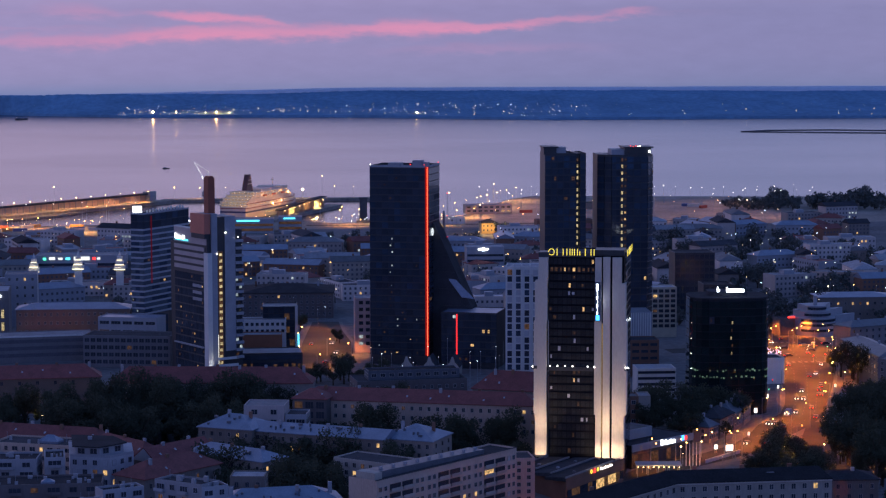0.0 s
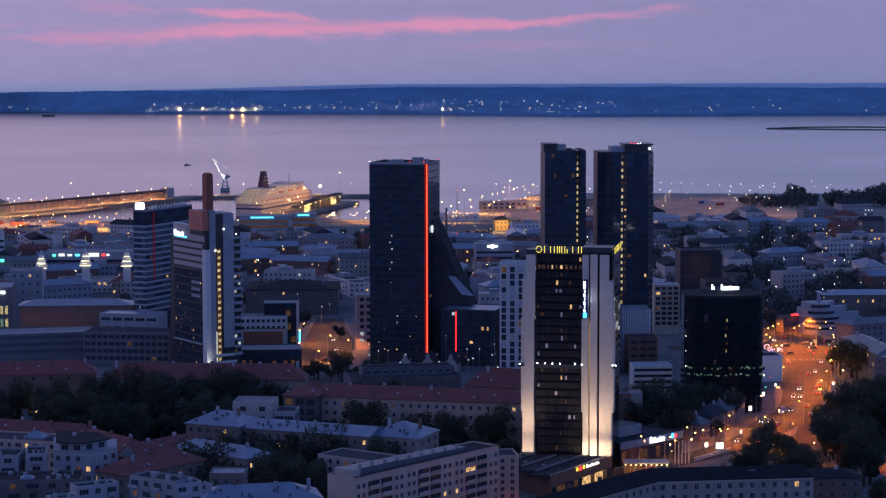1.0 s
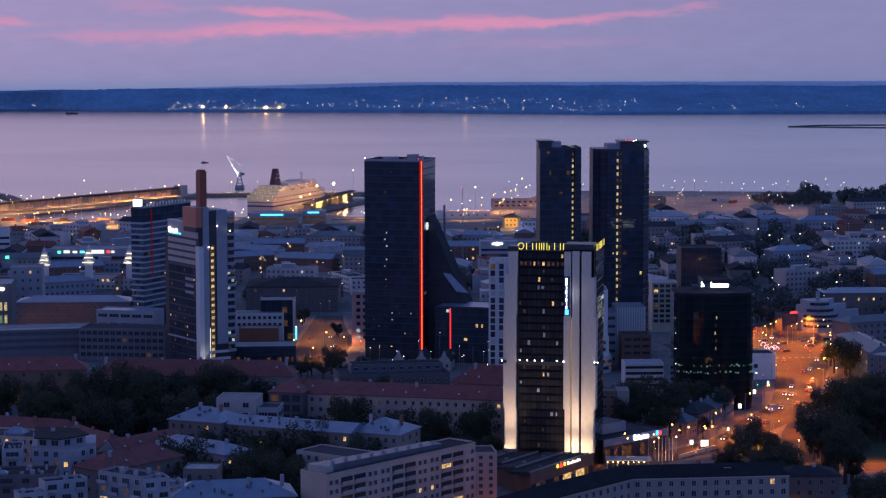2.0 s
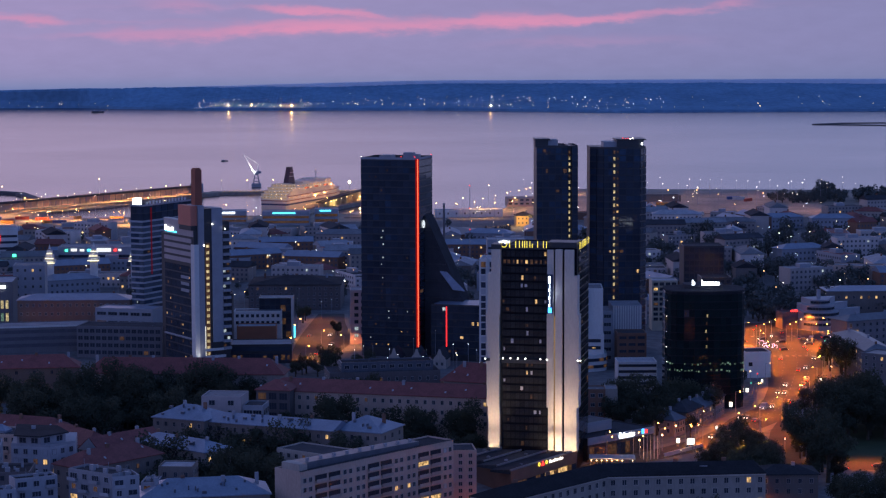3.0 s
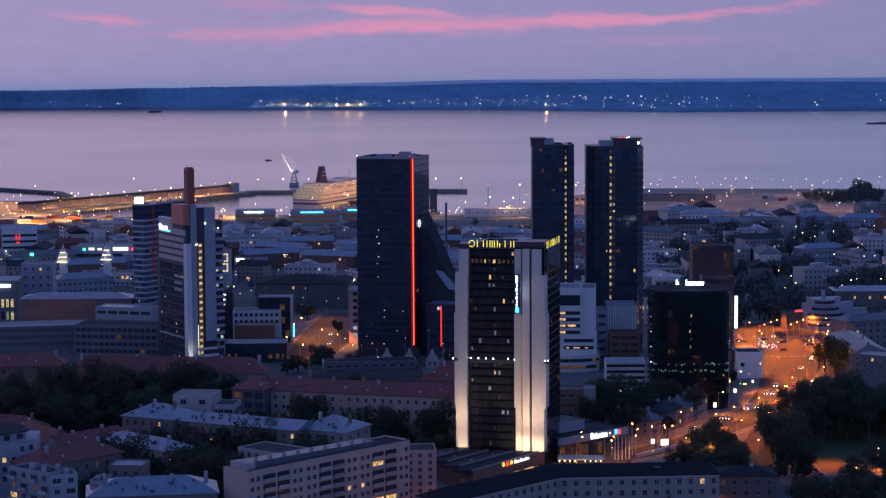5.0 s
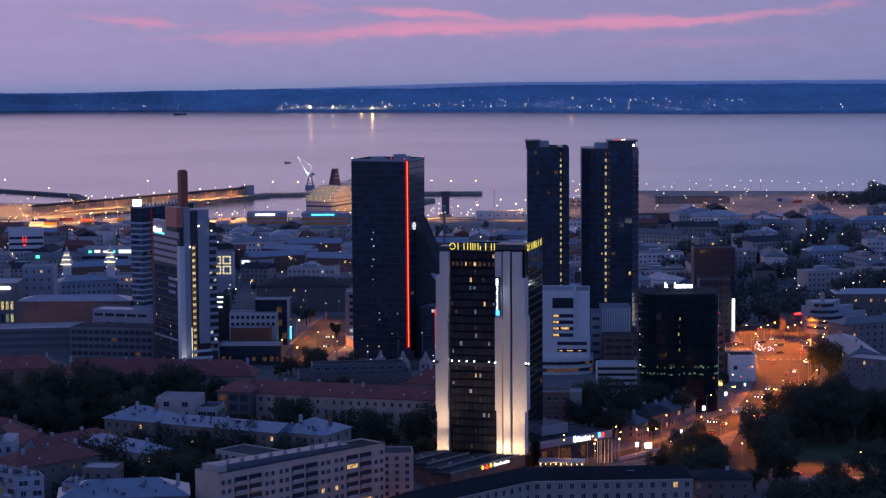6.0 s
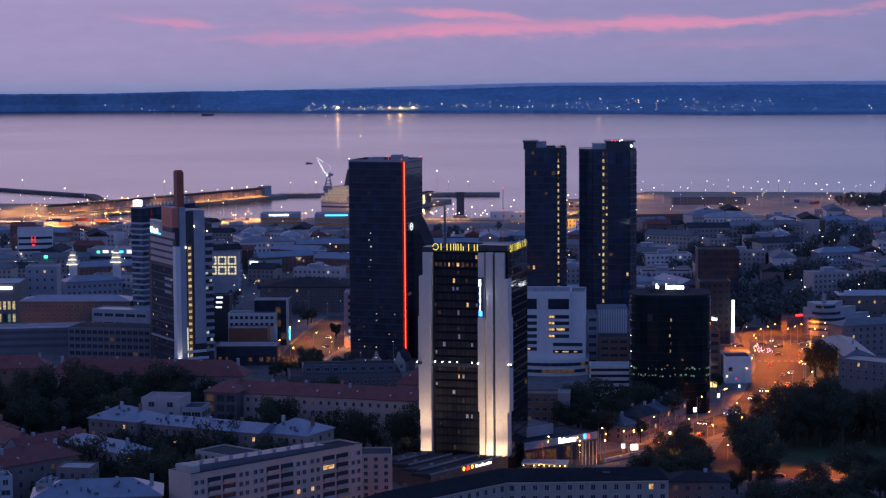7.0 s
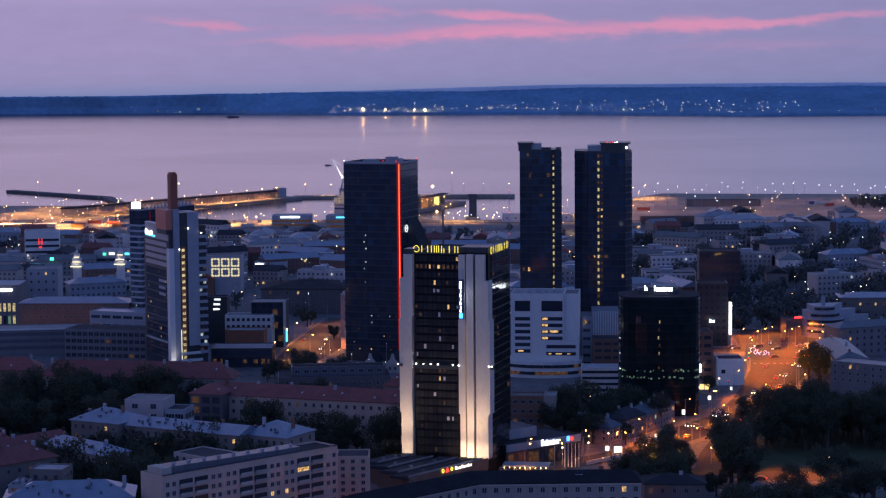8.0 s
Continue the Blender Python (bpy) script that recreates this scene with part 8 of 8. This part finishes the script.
# ---- the town beyond ----
def town_proto(seed, L, D, h, roof, wall, cover):
    rr = random.Random(seed)
    t = thing("town_house", pose(0, 0, 0), "low town house with rows of windows", "house", "town houses")
    if roof == "flat":
        block(t, 0, L, 0, D, 0, h, wall, roof=cover)
        simple_part("roof_room", t, PANEL_GREY, (L * 0.3, L * 0.55, D * 0.3, D * 0.7, h - 0.5, h + 2.2))
    else:
        bm = bmesh.new()
        box(bm, 0, L, 0, D, 0, h - 0.3)
        part("wall", bm, wall, t)
        bm = bmesh.new()
        hip_roof(bm, 0, L, 0, D, h, 3.2, 1.0 if roof == "hip" else 0.0)
        part("roof", bm, cover, t)
        simple_part("chimney", t, BRICK, (L * 0.4, L * 0.4 + 1.2, D * 0.5, D * 0.5 + 1, h + 1, h + 4.6))
    floors = max(2, int(h / 3.3))
    dark, lit_ = bmesh.new(), bmesh.new()
    n = int(L / 3.0)
    for j in range(floors):
        z = 1.1 + j * (h - 1) / floors
        for i in range(n):
            x = (i + 0.5) * L / n
            box(lit_ if rr.random() < 0.045 else dark, x - 0.65, x + 0.65, -0.1, 0.05, z, z + 1.5)
    part("glazing", dark, TOWN_GLASS, t)["kind"] = "stuff"
    if len(lit_.verts):
        part("lit_glazing", lit_, (WARM, COOL, WARM)[seed % 3], t)["kind"] = "stuff"
    return t


kinds = []
walls = [TOWN_WALL, PANEL_GREY, TOWN_WALL, PLASTER, TOWN_WALL, PLASTER_DIM, BRICK]
for k in range(14):
    rr = random.Random(500 + k)
    kinds.append((town_proto(300 + k, rr.uniform(18, 46), rr.uniform(12, 16), rr.uniform(7, 16), rr.choice(("flat", "flat", "hip", "gable")), walls[k % 7], (ROOF_MIX, ROOF_DARK, ROOF_MIX, ROOF_BLUE, ROOF_RED)[(k * 3) % 5]), rr))
rng_b = random.Random(90)
first = [True] * len(kinds)
yy = 395.0
while yy < 1105:
    half = 0.207 * (yy + 812) + 45
    x = -half + rng_b.uniform(0, 20)
    while x < half + 10:
        if yy > 955 and (x < 135 or yy > 1035 + 0.3 * x):
            x += 40
            continue
        if yy < 560 and (-275 < x < -105 or 140 < x < 300 or -85 < x < -25):
            x += 24
            continue
        if (x > 110 and rng_b.random() < 0.3) or (yy < 560 and 140 < x < 240):
            x += 40
            continue
        if yy > 870 and -50 < x < 75:
            x += 30
            continue
        if yy < 470 and x < 40:
            x += 24
            continue
        k = rng_b.randrange(len(kinds))
        m = pose(x + rng_b.uniform(-5, 5), yy + rng_b.uniform(-9, 9), 0, 0, 0, rng_b.choice((-24, -8, 4, 20, 86, -70)) + rng_b.uniform(-6, 6))
        if first[k]:
            kinds[k][0].matrix_basis = m
            first[k] = False
        else:
            copy_thing(kinds[k][0], m)
        x += rng_b.uniform(34, 60)
    yy += rng_b.uniform(27, 36)


# long market hall and a slim stack before the port
house("market_hall", -8, 902, -2, 66, 46, 5.5, "long low hall under a dark blue metal roof", "hall", wall=BRICK, cover=ZINC_DARK, cols=14, floors=1, rh=3.6, lit=0.1, chimneys=0, side_cols=0, frame_mat=BRICK)
t = thing("boiler_stack", pose(7.5, 388, 0), "slim dark boiler stack with a steel collar", "chimney")
bm = bmesh.new()
tube(bm, (0, 0, 0), (0, 0, 68.4), 0.85, 0.6, 10)
part("shaft", bm, SLATE_RENDER, t)
bm = bmesh.new()
tube(bm, (0, 0, 68.2), (0, 0, 69.3), 0.72, 0.72, 10)
part("collar", bm, STEEL, t)


# ---- signs in the town beyond ----
def sign_hall(x, y, rz, L, D, h, signs, label, wall=None):
    """A low hall with lit signs along its upper edge: signs of (from, to, bottom, top, material)."""
    t = thing("shop_hall", pose(x, y, 0, 0, 0, rz), label, "shop", "halls with signs")
    block(t, 0, L, 0, D, 0, h, wall or PANEL_GREY, roof=ROOF_MIX)
    for a, b, z0, z1, mt in signs:
        simple_part("sign_strip", t, mt, (a, b, -0.5, -0.1, z0, z1), label="lit sign strip")
    bands(t, (0.5, -0.03), 0, L - 1, 1.0, max(4.0, h - 4), max(1, int(h / 5)), GLASS, 0.4)


DIM_WHITE = glow("dim_white_sign", (0.92, 0.97, 1.0), 1.2)
RED_SOFT = glow("soft_red_sign", (1.0, 0.05, 0.06), 1.1)
SOFT_WHITE = bpy.data.materials["soft_white_sign"]
sign_hall(-246, 680, 0, 60, 24, 18.5, [(5, 7, 15.4, 17, GREEN_SIGN), (9, 13, 15.6, 17.4, DIM_WHITE), (15, 18, 15.6, 17, DIM_WHITE), (20, 23, 15.6, 17, CYAN_SIGN), (25.5, 36, 15.2, 17.6, DIM_WHITE), (38, 40, 15.6, 17, RED_SIGN), (41, 43, 15.6, 17, DIM_WHITE)], "long dark shopping hall with white and cyan lit signs")
sign_hall(-300, 700, 12, 24, 20, 30, [(9.4, 10.0, 20.5, 25, RED_SOFT), (11.6, 12.2, 20.5, 25, RED_SOFT), (10.0, 11.6, 22.5, 23.1, RED_SOFT), (9.8, 11.8, 18.4, 19.6, RED_SOFT)], "plain pale block with a red lit sign", PANEL_WHITE)
sign_hall(-288, 660, 0, 22, 18, 12, [(4, 9, 9.2, 11.4, CYAN_SIGN), (15, 17.5, 14, 16, GREEN_SIGN)], "low hall with a cyan lit sign", PANEL_GREY)
sign_hall(-139, 690, 0, 22, 18, 9, [(1.5, 6.5, 6.4, 8.4, WHITE_SIGN)], "low hall with a white lit sign", PANEL_GREY)


sign_hall(46, 700, 0, 26, 18, 20, [(8, 15, 17.8, 18.8, WHITE_SIGN), (10.5, 12.5, 17.2, 19.4, WHITE_SIGN)], "plain low block with a white lit roof sign")


# ---- forecourt and avenue details ----
def canopy():
    t = thing("entrance_canopy", pose(50, -9, 0, 0, 0, -5), "pale flat entrance canopy with bulbs under its edge", "canopy")
    simple_part("roof", t, PANEL_GREY, (0, 17, 0, 8, 4.6, 5.0))
    for k in range(5):
        for y in (0.5, 7.3):
            simple_part("post", t, STEEL, (0.5 + k * 3.9, 0.7 + k * 3.9, y, y + 0.2, 0, 4.6))
    for k in range(9):
        bm = bmesh.new()
        ball(bm, (0.8 + k * 1.9, -0.3, 4.3), 0.2, 6)
        part("bulb", bm, WARM_BULB, t)
    lamp("canopy_light", "POINT", pose(58, -12, 4.0), 900, (1.0, 0.55, 0.2), 0.4)


canopy()
wall = thing("garden_wall", pose(81.5, 17.5, 0, 0, 0, 48.5), "low pale garden wall lit by street lamps", "wall")
simple_part("coping", wall, PANEL_WHITE, (-0.1, 26.1, -0.15, 0.55, 1.3, 1.45))
simple_part("base", wall, PANEL_WHITE, (0, 26, 0, 0.4, 0, 1.3))


def billboard(x, y, w, h, z, label):
    t = thing("billboard", pose(x, y, 0, 0, 0, 8), label, "billboard", "billboards")
    simple_part("frame", t, MULLION, (-0.15, w + 0.15, 0, 0.4, z - 0.15, z + h + 0.15))
    simple_part("panel", t, SOFT_WHITE, (0, w, -0.06, -0.003, z, z + h), label="white lit panel")
    for k in (0.25, 0.75):
        simple_part("post", t, STEEL, (w * k - 0.1, w * k + 0.1, 0.1, 0.3, 0, z - 0.15))


billboard(91.8, 31, 3.0, 2.4, 2.2, "bright white lit billboard by the street")
billboard(88.6, 38, 1.4, 1.8, 1.6, "small white lit billboard by the street")
billboard(122.6, 122, 1.4, 2.0, 1.4, "small white lit billboard by the street")
billboard(136, 160, 1.3, 1.8, 1.4, "small white lit billboard by the street")
# yellow house by the port
ochre = surf("ochre_render", (0.48, 0.34, 0.17), 0.8, 0.15, 0.2, 2.0)
house("harbour_house", 86, 1030, 6, 14, 12, 9, "ochre plaster house lit by a yard lamp", "house", "hip", 3, ochre, ROOF_DARK, 4, 2, lit=0.3, chimneys=1)
down_light("port_light", 92, 1016, 16, 34000, (1.0, 0.55, 0.15), 160)
house("harbour_hall", 112, 1030, 3, 26, 14, 6, "low hall with bright white windows", "hall", "flat", 1, PANEL_GREY, ROOF_MIX, 7, 1, lit=0.9, size=(2.4, 2.0), chimneys=0)
# slim radio mast
t = thing("radio_mast", pose(35.2, 735, 0), "slim lattice radio mast with red lamps", "mast")
bm = bmesh.new()
for a in range(3):
    p = Vector((math.cos(a * 2.1), math.sin(a * 2.1), 0))
    tube(bm, p * 0.75, p * 0.35 + Vector((0, 0, 54.6)), 0.12, 0.08, 4)
for k in range(18):
    a = k * 3.0
    w = 0.75 - 0.4 * k / 18
    for c in range(3):
        p, q = Vector((math.cos(c * 2.1), math.sin(c * 2.1), 0)) * w, Vector((math.cos(c * 2.1 + 2.1), math.sin(c * 2.1 + 2.1), 0)) * w
        tube(bm, p + Vector((0, 0, a)), q + Vector((0, 0, a + 3.0)), 0.06, 0.06, 3)
part("lattice", bm, STEEL, t)
for zz in (24, 39, 54.8):
    bm = bmesh.new()
    ball(bm, (0, 0, zz), 0.3, 6)
    part("beacon", bm, RED_SIGN, t)


# ---- countless small lamps of the town and the port ----
def small_lamps():
    rr = random.Random(909)
    kinds_ = {"orange": (bmesh.new(), glow("small_orange", (1.0, 0.50, 0.16), 16)), "warm": (bmesh.new(), glow("small_warm", (1.0, 0.80, 0.50), 12)), "white": (bmesh.new(), glow("small_white", (0.85, 0.95, 1.0), 10))}
    posts = bmesh.new()
    spots = []
    while len(spots) < 430:
        y = 400 + 560 * rr.random() ** 0.8
        x = 6 + rr.uniform(-1, 1) * 0.215 * (y + 812)
        spots.append((x, y, rr.uniform(5, 15), rr.choice(("warm", "white", "warm", "orange", "orange")), 0.1 + 0.17 * rr.random() ** 2))
    while len(spots) < 495:
        x, y = rr.uniform(-450, -190), rr.uniform(985, 1140)
        if x > -335 and y < 1060:
            continue
        spots.append((x, y, rr.uniform(5, 10), rr.choice(("orange", "orange", "warm")), rr.uniform(0.15, 0.28)))
    while len(spots) < 600:
        x = rr.uniform(-150, 420)
        spots.append((x, rr.uniform(1090, 1140) if x < 70 else rr.uniform(1120, 1390), rr.uniform(5, 9), rr.choice(("orange", "white", "warm")), rr.uniform(0.2, 0.34)))
    while len(spots) < 624:
        x = rr.uniform(-450, -340)
        spots.append((x, rr.uniform(1150, 1310), rr.uniform(6, 11), rr.choice(("orange", "warm")), rr.uniform(0.15, 0.26)))
    while len(spots) < 630:
        x = rr.uniform(44, 104)
        spots.append((x, rr.uniform(-6, 10) + (x - 50) * 0.5, rr.uniform(2.5, 4.5), rr.choice(("orange", "warm")), rr.uniform(0.1, 0.16)))
    while len(spots) < 664:
        spots.append((rr.uniform(-40, 36), rr.uniform(112, 262), rr.uniform(6, 19), rr.choice(("white", "warm", "white")), rr.uniform(0.08, 0.13)))
    for x, y, h, kind, r in spots:
        bmesh.ops.create_icosphere(kinds_[kind][0], subdivisions=1, radius=r, matrix=Matrix.Translation((x, y, h)))
        box(posts, x - 0.06, x + 0.06, y - 0.06, y + 0.06, 0, h - r * 0.8)
    for kind, (bm, mt) in kinds_.items():
        solo("small_lamps", bm, mt, "countless small " + kind + " lamps between houses and yards", "lamps", kind="stuff")
    solo("lamp_stems", posts, STEEL, "thin stems of the small lamps", "lamps", kind="stuff")


small_lamps()
